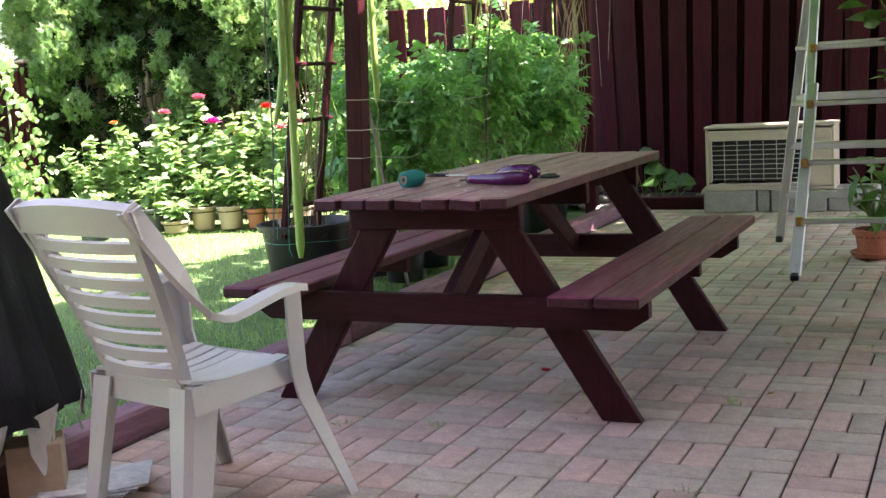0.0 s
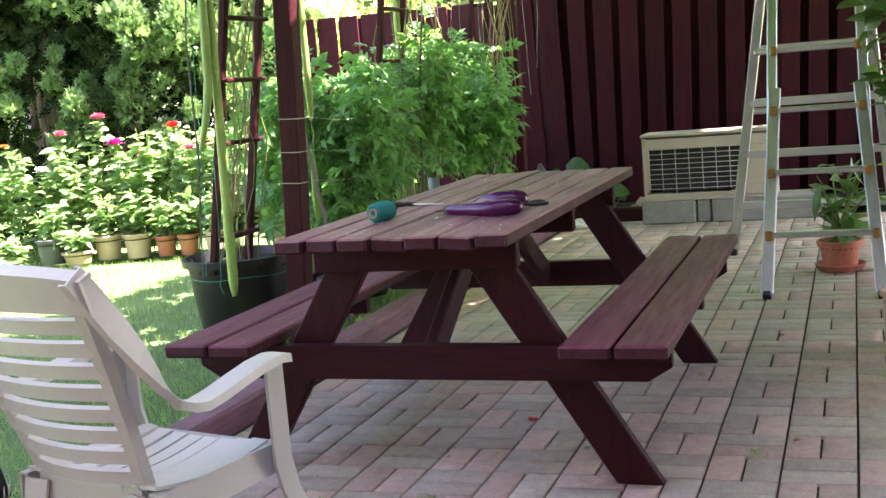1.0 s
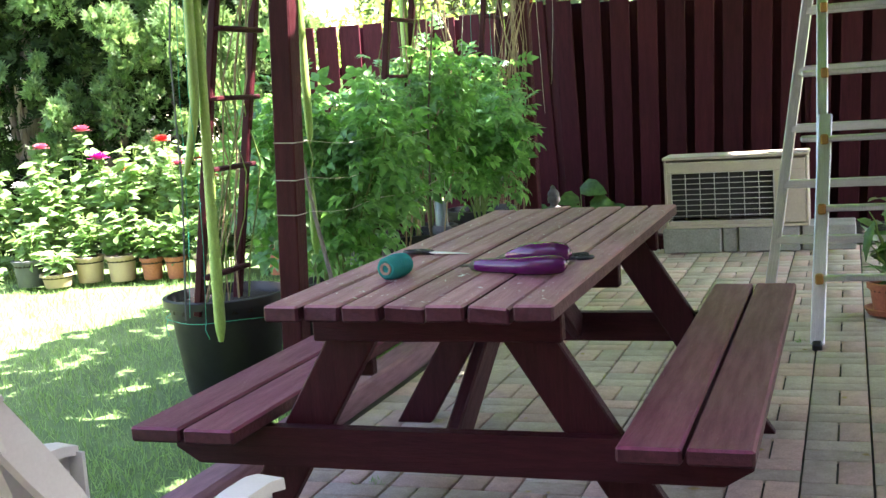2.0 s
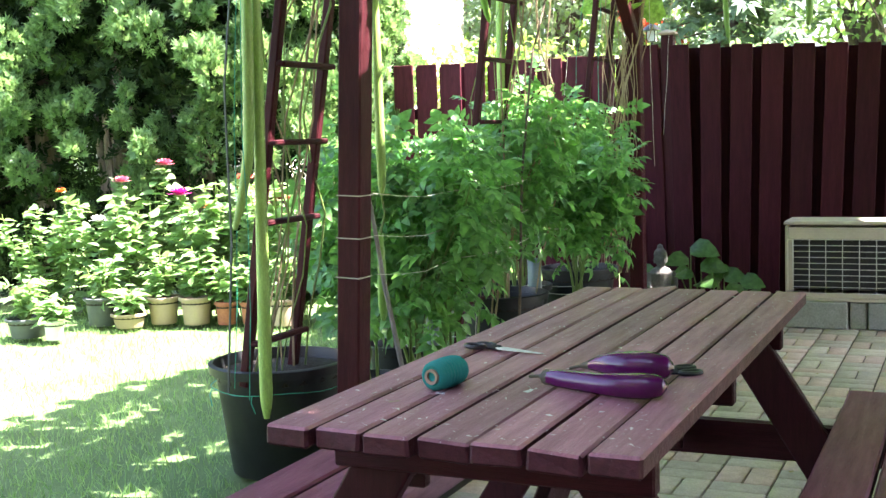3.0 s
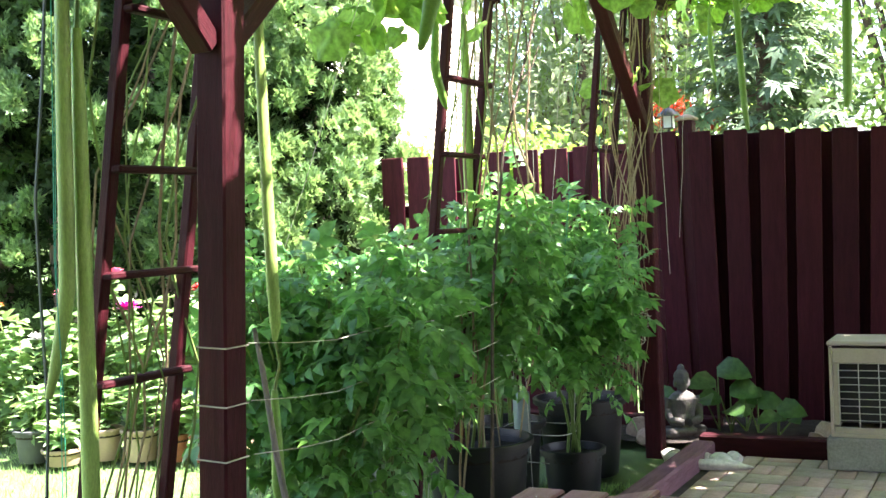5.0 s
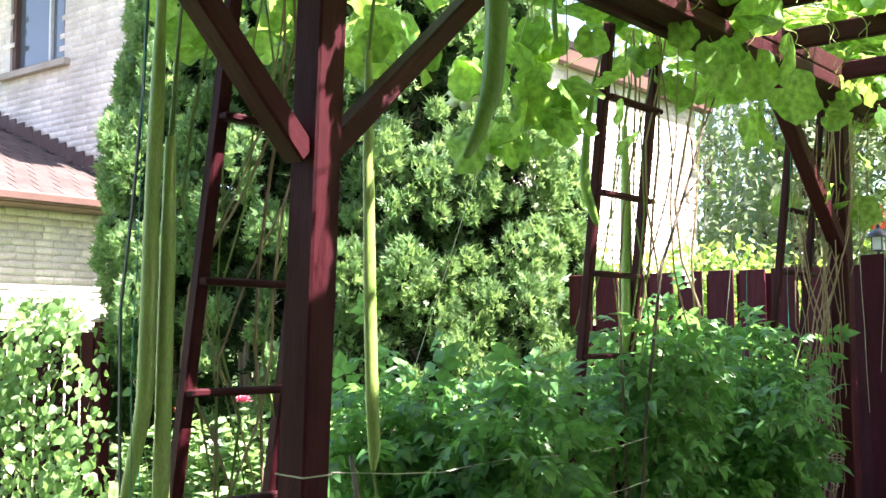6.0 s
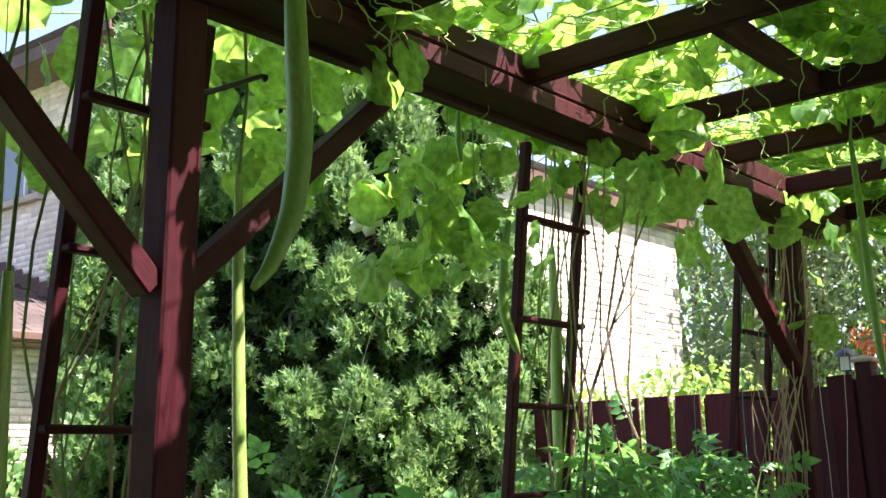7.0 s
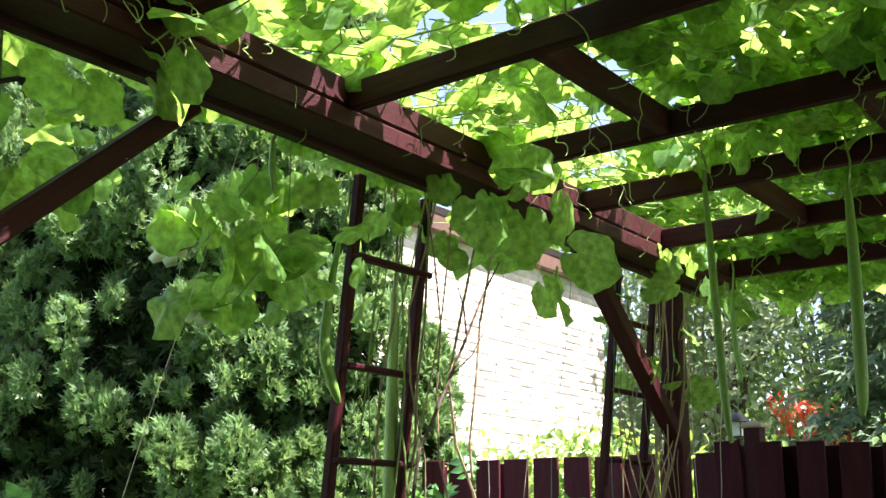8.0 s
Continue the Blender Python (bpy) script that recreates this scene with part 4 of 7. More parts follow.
# ---------------------------------------------------------------- air conditioner outdoor unit
def condenser():
    a = empty("outdoor_unit", pose(-0.268, 5.54, 0.168))
    tagged(a, "beige air conditioner outdoor unit on concrete blocks", "air conditioner")
    W, D, H = 0.93, 0.33, 0.474
    # shell: open front on the grille side
    for word, size, at in (("base_pan", (W, D, 0.02), (W / 2, D / 2, 0.01)), ("side_panel", (0.016, D, H - 0.03), (0.008, D / 2, H / 2)), ("side_panel", (0.016, D, H - 0.03), (W - 0.008, D / 2, H / 2)),
                           ("back_panel", (W - 0.034, 0.012, H - 0.03), (W / 2, D - 0.006, H / 2)), ("front_panel", (0.20, 0.02, H - 0.05), (W - 0.117, 0.012, H / 2)),
                           ("top_strip", (W - 0.036, 0.02, 0.075), (W / 2, 0.009, H - 0.062)), ("bottom_strip", (W - 0.24, 0.02, 0.03), ((W - 0.2) / 2, 0.012, 0.036)), ("edge_strip", (0.03, 0.02, H - 0.16), (0.032, 0.012, H / 2 - 0.02))):
        boxed(word, size, pose(*at), M_BEIGE, a, 0.004)
    lid = bmesh.new()
    box(lid, (W + 0.016, D + 0.016, 0.022), pose(W / 2, D / 2, H), 0.005)
    part("lid", lid, M_BEIGE, a)
    boxed("condenser_coil", (W - 0.25, 0.02, H - 0.15), pose((W - 0.2) / 2, 0.07, H / 2 - 0.01), M_COIL, a)
    gx0, gx1, gz0, gz1 = 0.045, W - 0.215, 0.05, H - 0.10
    for i in range(10):
        z = gz0 + (gz1 - gz0) * i / 9
        bm = bmesh.new()
        tube(bm, [(gx0, 0.004, z), (gx1, 0.004, z)], 0.0027, 6)
        part("grille_wire", bm, M_WIRE, a)
    for i in range(8):
        x = gx0 + (gx1 - gx0) * i / 7
        bm = bmesh.new()
        tube(bm, [(x, 0.0, gz0), (x, 0.0, gz1)], 0.0027, 6)
        part("grille_wire", bm, M_WIRE, a)
    return a


condenser()


def concrete_block(x0, x1, y, h, d=0.34):
    b = boxed("concrete_block", (x1 - x0, d, h), pose((x0 + x1) / 2, y + d / 2, h / 2), M_BLOCK, bevel=0.008)
    return tagged(b, "weathered grey concrete block under the outdoor unit", "block", "concrete blocks")


concrete_block(-0.29, 0.095, 5.53, 0.166)
concrete_block(0.105, 0.20, 5.55, 0.166)
concrete_block(0.21, 0.60, 5.54, 0.166)
concrete_block(0.61, 0.95, 5.58, 0.166)


# ---------------------------------------------------------------- aluminium ladder
def stepladder():
    s = empty("stepladder", pose(1.02, 3.2, 0))
    tagged(s, "folding aluminium ladder standing open on the pavers", "ladder")
    o = Vector((1.02, 3.2, 0))

    def rail(name, a, b, w=0.06, d=0.026, mat=M_ALU):
        return beam(name, Vector(a) - o, Vector(b) - o, d, w, mat, s, (1, 0, 0), 0.005)

    def left(z):
        return Vector((0.775 + 0.05 * min(1, z / 1.0), 2.755 + 0.43 * z, z))

    def right(z):
        return Vector((1.295 - 0.075 * min(1, z / 1.0), 2.745 + 0.43 * z, z))
    top = 2.02
    for f in (left, right):
        r = rail("front_rail", f(0.02), f(0.98))
        rail("inner_rail", f(0.6) + Vector((0, 0.01, 0)), f(top), 0.05)
        boxed("foot", (0.04, 0.07, 0.04), Matrix.Translation(f(0.02) - o) @ pose(0, 0, 0, 20), M_BLACK, s, 0.006, "black rubber foot")
    for z in (0.29, 0.578, 0.874, 1.165, 1.46, 1.75):
        a, b = left(z), right(z)
        boxed("rung", ((b - a).length, 0.055, 0.026), Matrix.Translation((a + b) / 2 - o), M_ALU, s, 0.006)
        for q in (a, b):
            boxed("rung_bracket", (0.034, 0.036, 0.045), Matrix.Translation(q + Vector((0, -0.034, 0.0)) - o), M_OCHRE, s, 0.006, "ochre plastic bracket")
    hinge_l, hinge_r = left(top), right(top)
    bl, br = Vector((0.50, 4.06, 0.02)), Vector((1.40, 4.02, 0.02))

    def back(q0, q1, z):
        return q0.lerp(q1, (z - 0.02) / (top - 0.02))
    for q0, q1 in ((bl, hinge_l), (br, hinge_r)):
        rail("rear_rail", q0, q1, 0.055)
        boxed("foot", (0.04, 0.06, 0.04), Matrix.Translation(q0 - o), M_BLACK, s, 0.006, "black rubber foot")
    for z in (0.30, 0.60, 0.89, 1.18, 1.47):
        a, b = back(bl, hinge_l, z), back(br, hinge_r, z)
        beam("rung", a - o, b - o, 0.03, 0.045, M_ALU, s)
    for q in (left(1.165), left(0.874)):
        boxed("lock_knob", (0.09, 0.03, 0.03), Matrix.Translation(q - o + Vector((-0.06, 0.05, 0.0))), M_ALU, s, 0.008)
    for q in (hinge_l, hinge_r):
        bm = bmesh.new()
        lathe(bm, [(0.01, -0.025), (0.05, -0.024), (0.055, 0.0), (0.05, 0.024), (0.01, 0.025)], 20, pose(0, 0, 0, 0, 90))
        part("hinge", bm, M_BLACK, s).location = q - o
    return s


stepladder()


# ---------------------------------------------------------------- things on the table
def tip(a, b):
    """A pose at a whose z axis points to b."""
    a, b = Vector(a), Vector(b)
    m = (b - a).to_track_quat("Z", "Y").to_matrix().to_4x4()
    m.translation = a
    return m


def thread_spool():
    s = empty("thread_spool", tip((-0.160, 0.315, 0.7755), (-0.138, 0.43, 0.7755)) @ Matrix.Diagonal((0.78, 0.78, 0.66, 1.0)))
    tagged(s, "teal thread spool with a cardboard core lying on the table", "spool")
    bm = bmesh.new()
    prof = [(0.019, 0.004), (0.027, 0.0), (0.033, 0.004)]
    for i in range(26):
        z = 0.006 + 0.128 * i / 25
        prof.append((0.0375 + 0.0022 * math.sin(i * 2.2) - 0.004 * abs(i / 12.5 - 1) ** 4, z))
    prof += [(0.033, 0.136), (0.025, 0.14), (0.019, 0.136)]
    n = 28
    lathe(bm, prof, n)
    part("thread", bm, M_SPOOL, s)
    bm = bmesh.new()
    lathe(bm, [(0.0122, 0.030), (0.0125, -0.004), (0.019, -0.005), (0.0195, 0.002), (0.0195, 0.14), (0.0125, 0.142), (0.0122, 0.12)], 24)
    part("core", bm, M_CARD, s, "cardboard core")
    # black lining set in the core, painted for the shade inside it
    bm = bmesh.new()
    lathe(bm, [(0.0119, 0.004), (0.0119, 0.028), (0.001, 0.028)], 20)
    bm.faces.ensure_lookup_table()
    bmesh.ops.delete(bm, geom=[f for f in bm.faces if len(f.verts) > 4 and f.calc_center_median().z < 0.01], context="FACES_ONLY")
    part("core_hole", bm, M_LAMPBLACK, s, "black lining painted as the core's inner shade")
    return s


thread_spool()


def aubergine(path, radii, lift, label):
    o = Vector(path[0])
    g = empty("aubergine", Matrix.Translation(o))
    tagged(g, label, "aubergine", "aubergines on the table")
    pts = [Vector(p) - o for p in path]
    # smooth the line
    fine, rads = [], []
    for i in range(len(pts) - 1):
        for k in range(5):
            u = k / 5
            fine.append(pts[i].lerp(pts[i + 1], u))
            rads.append(radii[i] * (1 - u) + radii[i + 1] * u)
    fine.append(pts[-1])
    rads.append(radii[-1])
    for _ in range(2):
        fine = [fine[0]] + [(fine[i - 1] + fine[i] * 2 + fine[i + 1]) / 4 for i in range(1, len(fine) - 1)] + [fine[-1]]
        rads = [rads[0]] + [(rads[i - 1] + rads[i] * 2 + rads[i + 1]) / 4 for i in range(1, len(rads) - 1)] + [rads[-1]]
    bm = bmesh.new()
    tube(bm, fine, rads, 20)
    part("fruit", bm, M_EGG, g)
    d = (fine[0] - fine[4]).normalized()
    bm = bmesh.new()
    tube(bm, [fine[4], fine[2], fine[0], fine[0] + d * 0.008, fine[0] + d * 0.02, fine[0] + d * 0.045 + Vector((0, -0.006, -0.002))], [rads[4] * 0.9, rads[2] * 1.04, rads[0] * 1.12, 0.007, 0.0035, 0.003], 10)
    part("calyx", bm, M_CALYX, g, "dry brown calyx and stalk")
    return g


aubergine([(0.030, 0.436, 0.762), (0.060, 0.420, 0.764), (0.11, 0.400, 0.766), (0.16, 0.380, 0.767), (0.205, 0.370, 0.769), (0.245, 0.373, 0.770), (0.270, 0.386, 0.769), (0.280, 0.392, 0.768)], [0.0135, 0.0172, 0.0185, 0.0205, 0.0235, 0.0245, 0.021, 0.008], 0, "long glossy purple aubergine lying on the table")
aubergine([(0.075, 0.556, 0.764), (0.10, 0.545, 0.770), (0.14, 0.525, 0.776), (0.18, 0.514, 0.777), (0.215, 0.515, 0.777), (0.247, 0.530, 0.775), (0.258, 0.535, 0.774)], [0.007, 0.0155, 0.0245, 0.0290, 0.0300, 0.0235, 0.009], 0, "plump glossy purple aubergine lying on the table")


def scissors(m, label):
    s = empty("scissors", m)
    tagged(s, label, "scissors", "scissors on the table")
    for k in (-1, 1):
        bm = bmesh.new()
        strip(bm, [[(k * 0.002 - 0.009, 0.0, 0.0015 * k), (k * 0.002 + 0.009, 0.0, 0.0015 * k)], [(k * 0.004 - 0.008, 0.06, 0.0015 * k), (k * 0.004 + 0.008, 0.06, 0.0015 * k)], [(k * 0.006 - 0.001, 0.125, 0.001 * k), (k * 0.006 + 0.001, 0.125, 0.001 * k)]], 0.002)
        part("blade", bm, M_STEEL, s, "bright steel blade")
        bm = bmesh.new()
        ring = [(k * (0.019 + 0.015 * math.cos(a)), -0.055 - 0.026 * math.sin(a), 0.002 * k) for a in [i * math.tau / 16 for i in range(17)]]
        tube(bm, ring, 0.0055, 8, False)
        tube(bm, [(0, 0.006, 0.001 * k), (k * 0.010, -0.03, 0.002 * k)], [0.006, 0.0055], 8)
        part("handle", bm, M_BLACK, s, "black plastic handle")
    return s


scissors(pose(-0.196, 0.746, 0.752, 0, 0, -107.7), "black-handled scissors lying open on the table boards")
scissors(pose(0.229, 0.593, 0.752, 0, 0, 127) @ Matrix.Scale(0.85, 4), "black-handled scissors partly hidden under an aubergine")
for k, (x, y, w) in enumerate(((-0.135, 0.30, 0.018), (-0.19, 0.215, 0.02), (0.02, 0.37, 0.025), (-0.03, 0.52, 0.012), (0.12, 0.2, 0.014), (-0.05, 0.1, 0.012), (0.2, 0.25, 0.012))):
    bm = bmesh.new()
    strip(bm, [[(-w, -w * 0.4, 0), (-w, w * 0.5, 0.002)], [(0, -w * 0.6, 0.003), (0, w * 0.4, 0.001)], [(w, -w * 0.2, 0.001), (w * 0.8, w * 0.3, 0.004)]], 0.001)
    o = part("litter_scrap", bm, M_WHITE if k % 2 == 0 else M_CARD)
    o.matrix_world = pose(x, y, 0.7475, 0, 0, 40 * k) @ Matrix.Scale(0.5, 4)
    tagged(o, "tiny torn scrap on the table boards", "scrap", "scraps on the table")


# ---------------------------------------------------------------- pots
def pot(name, x, y, r_top, r_low, h, material, label, soil=0.86, rim=0.02, z=0.0, category="pot", group="", saucer=None):
    p = empty(name, pose(x, y, z))
    tagged(p, label, category, group)
    t = min(0.012, r_top * 0.06)
    bm = bmesh.new()
    lathe(bm, [(r_low * 0.98, 0.0), (r_low, 0.004), (r_top - t * 1.6, h - rim), (r_top + t * 0.4, h - rim), (r_top + t * 0.6, h - 0.004), (r_top, h), (r_top - t, h), (r_top - t * 1.8, h * soil - 0.01), (0.004, h * soil - 0.012)], 32)
    part("body", bm, material, p)
    bm = bmesh.new()
    lathe(bm, [(r_top - t * 1.75, h * soil - 0.02), (r_top - t * 1.75, h * soil), (0.003, h * soil + 0.006)], 20)
    part("soil", bm, M_SOIL, p, "dark potting soil")
    if saucer:
        bm = bmesh.new()
        lathe(bm, [(saucer * 0.82, -0.002), (saucer * 0.86, 0.0), (saucer, 0.03), (saucer - 0.006, 0.032), (saucer * 0.82, 0.008), (0.004, 0.008)], 32)
        part("saucer", bm, material, p)
    return p


POT_A = (-1.60, 1.97)
big = pot("planter_tub", *POT_A, 0.262, 0.195, 0.42, M_BLACK, "large black plastic tub holding gourd stems on the lawn", 0.9, 0.035, group="black planter tubs")
bm = bmesh.new()
tube(bm, [(0.262 * math.cos(a), 0.262 * math.sin(a), 0.335 + 0.004 * math.sin(5 * a)) for a in [k * math.tau / 30 for k in range(31)]], 0.002, 4, False)
for a in (-2.3, -1.4):
    tube(bm, [(0.262 * math.cos(a), 0.262 * math.sin(a), 0.335), (0.272 * math.cos(a), 0.272 * math.sin(a), 0.31), (0.268 * math.cos(a + .05), 0.268 * math.sin(a + .05), 0.27)], 0.002, 4, False)
part("green_string", bm, M_GREEN_TWINE, big, "green string tied round the rim")
TUBS = ((-1.50, 3.98, 0.24, 0.40), (-1.46, 5.15, 0.24, 0.40), (-1.78, 3.28, 0.15, 0.24), (-1.42, 3.05, 0.14, 0.22), (-1.70, 4.72, 0.20, 0.34), (-1.34, 2.55, 0.13, 0.20), (-1.62, 2.72, 0.13, 0.2), (-1.28, 4.55, 0.15, 0.26))
for x, y, r, h in TUBS:
    pot("planter_tub", x, y, r, r * 0.78, h, M_BLACK, "black plastic tub holding a tomato plant", 0.86, 0.03, group="black planter tubs")

# ---------------------------------------------------------------- tomato plants
def jitter(n, s):
    return rng.normal(size=(n, 3)) * s


def tomato_plant(x, y, z0, height, spread, leaves, seed, label):
    t = empty("tomato_plant", pose(x, y, z0))
    tagged(t, label, "tomato plant", "tomato plants in tubs")
    r = random.Random(seed)
    ends = []
    bm = bmesh.new()
    for k in range(6):
        a = r.uniform(0, math.tau)
        q = spread * r.uniform(0.2, 0.85)
        top = Vector((q * math.cos(a), q * math.sin(a), height * r.uniform(0.75, 1.0)))
        pts = [Vector((0.03 * math.cos(a), 0.03 * math.sin(a), 0))]
        for i in range(1, 9):
            u = i / 8
            pts.append(Vector((top.x * u ** 1.3, top.y * u ** 1.3, top.z * u)) + 0.05 * Vector((noise.noise((u * 4, k, seed)), noise.noise((u * 4, k + 9, seed)), 0)))
        tube(bm, pts, [0.008 - 0.005 * i / 8 for i in range(9)], 5)
        ends.append(pts)
    part("stem", bm, M_STEM, t)
    n = leaves
    which = rng.integers(0, 6, n)
    u = 0.40 + 0.60 * rng.random(n) ** 0.85
    P = np.array([[(p.x, p.y, p.z) for p in e] for e in ends])
    idx = np.clip(u * 8, 0, 7.999)
    i0 = idx.astype(int)
    fr = (idx - i0)[:, None]
    base = P[which, i0] * (1 - fr) + P[which, i0 + 1] * fr
    out = unit(n) * np.array([1, 1, 0.35])
    out /= np.linalg.norm(out, axis=1, keepdims=True)
    wide = np.sqrt(np.clip(1.15 - u, 0.08, 1))
    base = base + out * (rng.random(n) ** 0.6 * spread * 0.75 * wide)[:, None]
    base[:, 2] += 0.05 * rng.normal(size=n)
    along = out + np.array([0, 0, -0.30]) + jitter(n, 0.35)
    up = np.array([0, 0, 1.0]) + jitter(n, 0.45)
    scatter("foliage", TOMATO_LEAF, base, turned(along, up), 0.085 + 0.085 * rng.random(n) ** 1.3, L_TOMATO, t)
    return t


for k, (x, y, r, h) in enumerate(TUBS):
    tall = (1.12, 1.12, 1.05, 1.12, 1.05, 1.08, 1.08, 0.98)[k]
    tomato_plant(x, y, h * 0.86, tall, 0.42 if r > 0.18 else 0.34, 500 if r > 0.18 else 390, 20 + k, "bushy green tomato plant growing in a black tub")

def plant_cage(x, y, r, zs):
    c = empty("plant_cage", pose(x, y, 0))
    tagged(c, "thin wire cage round a tomato plant", "plant cage", "wire plant cages")
    for z in zs:
        bm = bmesh.new()
        tube(bm, [(r * math.cos(a), r * math.sin(a), z + 0.008 * math.sin(3 * a)) for a in [k * math.tau / 28 for k in range(29)]], 0.0022, 5, False)
        part("hoop", bm, M_WIRE, c)
    for k in range(3):
        a = 0.6 + k * math.tau / 3
        bm = bmesh.new()
        tube(bm, [(r * 0.75 * math.cos(a), r * 0.75 * math.sin(a), -0.03), (r * math.cos(a), r * math.sin(a), zs[-1])], 0.002, 5)
        part("leg", bm, M_WIRE, c)
    return c


plant_cage(-1.42, 3.05, 0.17, (0.16, 0.30, 0.62))
plant_cage(-1.46, 4.60, 0.19, (0.20, 0.33, 0.70))
for x, y, z0, z1, r in ((-1.45, 3.0, 0.16, 0.50, 0.030), (-1.51, 4.5, 0.12, 0.52, 0.040), (-1.37, 3.5, 0.02, 0.3, 0.035)):
    bm = bmesh.new()
    h = z1 - z0
    lathe(bm, [(r * 0.3, 0.0), (r * 0.32, h * 0.12), (r, h * 0.32), (r, h * 0.55), (r * 0.97, h * 0.57), (r, h * 0.6), (r, h * 0.98), (r * 0.9, h), (r * 0.85, h * 0.9), (0.003, h * 0.5)], 18)
    o = part("plastic_bottle", bm, M_BOTTLE)
    o.location = (x, y, z0)
    o.location.z = 0.0 if z0 < 0.05 else z0
    tagged(o, "upturned cut plastic bottle used for watering", "bottle", "watering bottles among the tubs")

# ---------------------------------------------------------------- gourds and their dry stems
def hanging_gourd(pts, radii, material, label, stalk=None):
    o = Vector(pts[0])
    g = empty("snake_gourd", Matrix.Translation(o))
    tagged(g, label, "gourd", "gourds hanging under the pergola")
    fine, rad = [], []
    P = [Vector(p) - o for p in pts]
    for i in range(len(P) - 1):
        for k in range(6):
            u = k / 6
            fine.append(P[i].lerp(P[i + 1], u))
            rad.append(radii[i] * (1 - u) + radii[i + 1] * u)
    fine.append(P[-1])
    rad.append(radii[-1])
    for _ in range(3):
        fine = [fine[0]] + [(fine[i - 1] + fine[i] * 2 + fine[i + 1]) / 4 for i in range(1, len(fine) - 1)] + [fine[-1]]
        rad = [rad[0]] + [(rad[i - 1] + rad[i] * 2 + rad[i + 1]) / 4 for i in range(1, len(rad) - 1)] + [rad[-1]]
    rad = [q * (1 + 0.05 * noise.noise((i * 0.4, o.x * 9, o.y * 7))) for i, q in enumerate(rad)]
    bm = bmesh.new()
    tube(bm, fine, rad, 14)
    part("fruit", bm, material, g)
    if stalk:
        bm = bmesh.new()
        tube(bm, [fine[0], (Vector(stalk) - o).lerp(fine[0], 0.5) + Vector((0.01, 0.01, 0)), Vector(stalk) - o], [0.006, 0.004, 0.004], 6)
        part("stalk", bm, M_STEM, g, "thin green stalk")
    return g


hanging_gourd([(-1.40, 1.61, 2.30), (-1.41, 1.605, 2.0), (-1.42, 1.60, 1.7), (-1.43, 1.60, 1.4), (-1.44, 1.60, 1.2), (-1.47, 1.585, 1.04), (-1.495, 1.575, 0.945)], [0.008, 0.017, 0.019, 0.020, 0.020, 0.016, 0.009], M_GOURD, "long pale green gourd curving at its tip", (-1.36, 1.62, 2.55))
hanging_gourd([(-1.412, 1.645, 1.85), (-1.415, 1.645, 1.66), (-1.425, 1.645, 1.25), (-1.435, 1.645, 0.9), (-1.445, 1.648, 0.6), (-1.452, 1.65, 0.34), (-1.454, 1.65, 0.275)], [0.012, 0.018, 0.020, 0.0215, 0.0235, 0.023, 0.010], M_GOURD, "long straight pale green gourd with sunlit streaks", (-1.38, 1.645, 2.55))
hanging_gourd([(-1.225, 2.147, 2.13), (-1.23, 2.15, 1.9), (-1.235, 2.16, 1.5), (-1.245, 2.18, 1.2), (-1.255, 2.20, 1.07), (-1.26, 2.20, 1.02)], [0.009, 0.015, 0.0165, 0.018, 0.017, 0.007], M_GOURD, "straight pale green gourd behind the post", (-1.20, 2.14, 2.55))
hanging_gourd([(-1.27, 2.20, 0.88), (-1.27, 2.20, 0.75), (-1.27, 2.20, 0.60), (-1.27, 2.20, 0.54)], [0.009, 0.017, 0.020, 0.008], M_GOURD_DARK, "short green gourd low behind the post", (-1.26, 2.20, 1.02))
hanging_gourd([(-0.33, 1.47, 2.24), (-0.33, 1.475, 2.05), (-0.33, 1.485, 1.89), (-0.33, 1.465, 1.77), (-0.325, 1.415, 1.685), (-0.315, 1.375, 1.652)], [0.013, 0.0185, 0.020, 0.018, 0.012, 0.006], M_GOURD_DARK, "thick green gourd curling at the tip over the table", (-0.33, 1.47, 2.6))
hanging_gourd([(-0.36, 4.12, 2.46), (-0.35, 4.12, 2.2), (-0.34, 4.12, 1.9), (-0.33, 4.12, 1.72), (-0.32, 4.12, 1.645)], [0.008, 0.0125, 0.0135, 0.0130, 0.006], M_GOURD_DARK, "slim green gourd hanging from a rafter", (-0.37, 4.12, 2.6))
hanging_gourd([(0.05, 4.25, 2.40), (0.05, 4.25, 2.2), (0.045, 4.25, 1.95), (0.04, 4.25, 1.76), (0.035, 4.25, 1.715)], [0.011, 0.018, 0.0195, 0.018, 0.008], M_GOURD_DARK, "stout green gourd hanging from a rafter", (0.05, 4.25, 2.6))
hanging_gourd([(-1.42, 3.86, 2.2), (-1.42, 3.86, 1.9), (-1.42, 3.85, 1.6), (-1.42, 3.83, 1.3)], [0.012, 0.022, 0.024, 0.012], M_GOURD, "pale green gourd inside the wooden ladder", (-1.40, 3.86, 2.5))
hanging_gourd([(-1.30, 3.43, 2.28), (-1.32, 3.41, 2.1), (-1.33, 3.40, 1.92), (-1.32, 3.45, 1.80), (-1.32, 3.47, 1.77)], [0.008, 0.014, 0.018, 0.016, 0.006], M_GOURD_DARK, "young green gourd beside the wooden ladder", (-1.26, 3.43, 2.5))
hanging_gourd([(-1.2, 3.02, 2.48), (-1.2, 3.02, 2.4), (-1.2, 3.03, 2.33)], [0.006, 0.012, 0.006], M_GOURD_DARK, "small young gourd under the beam", (-1.2, 3.02, 2.55))
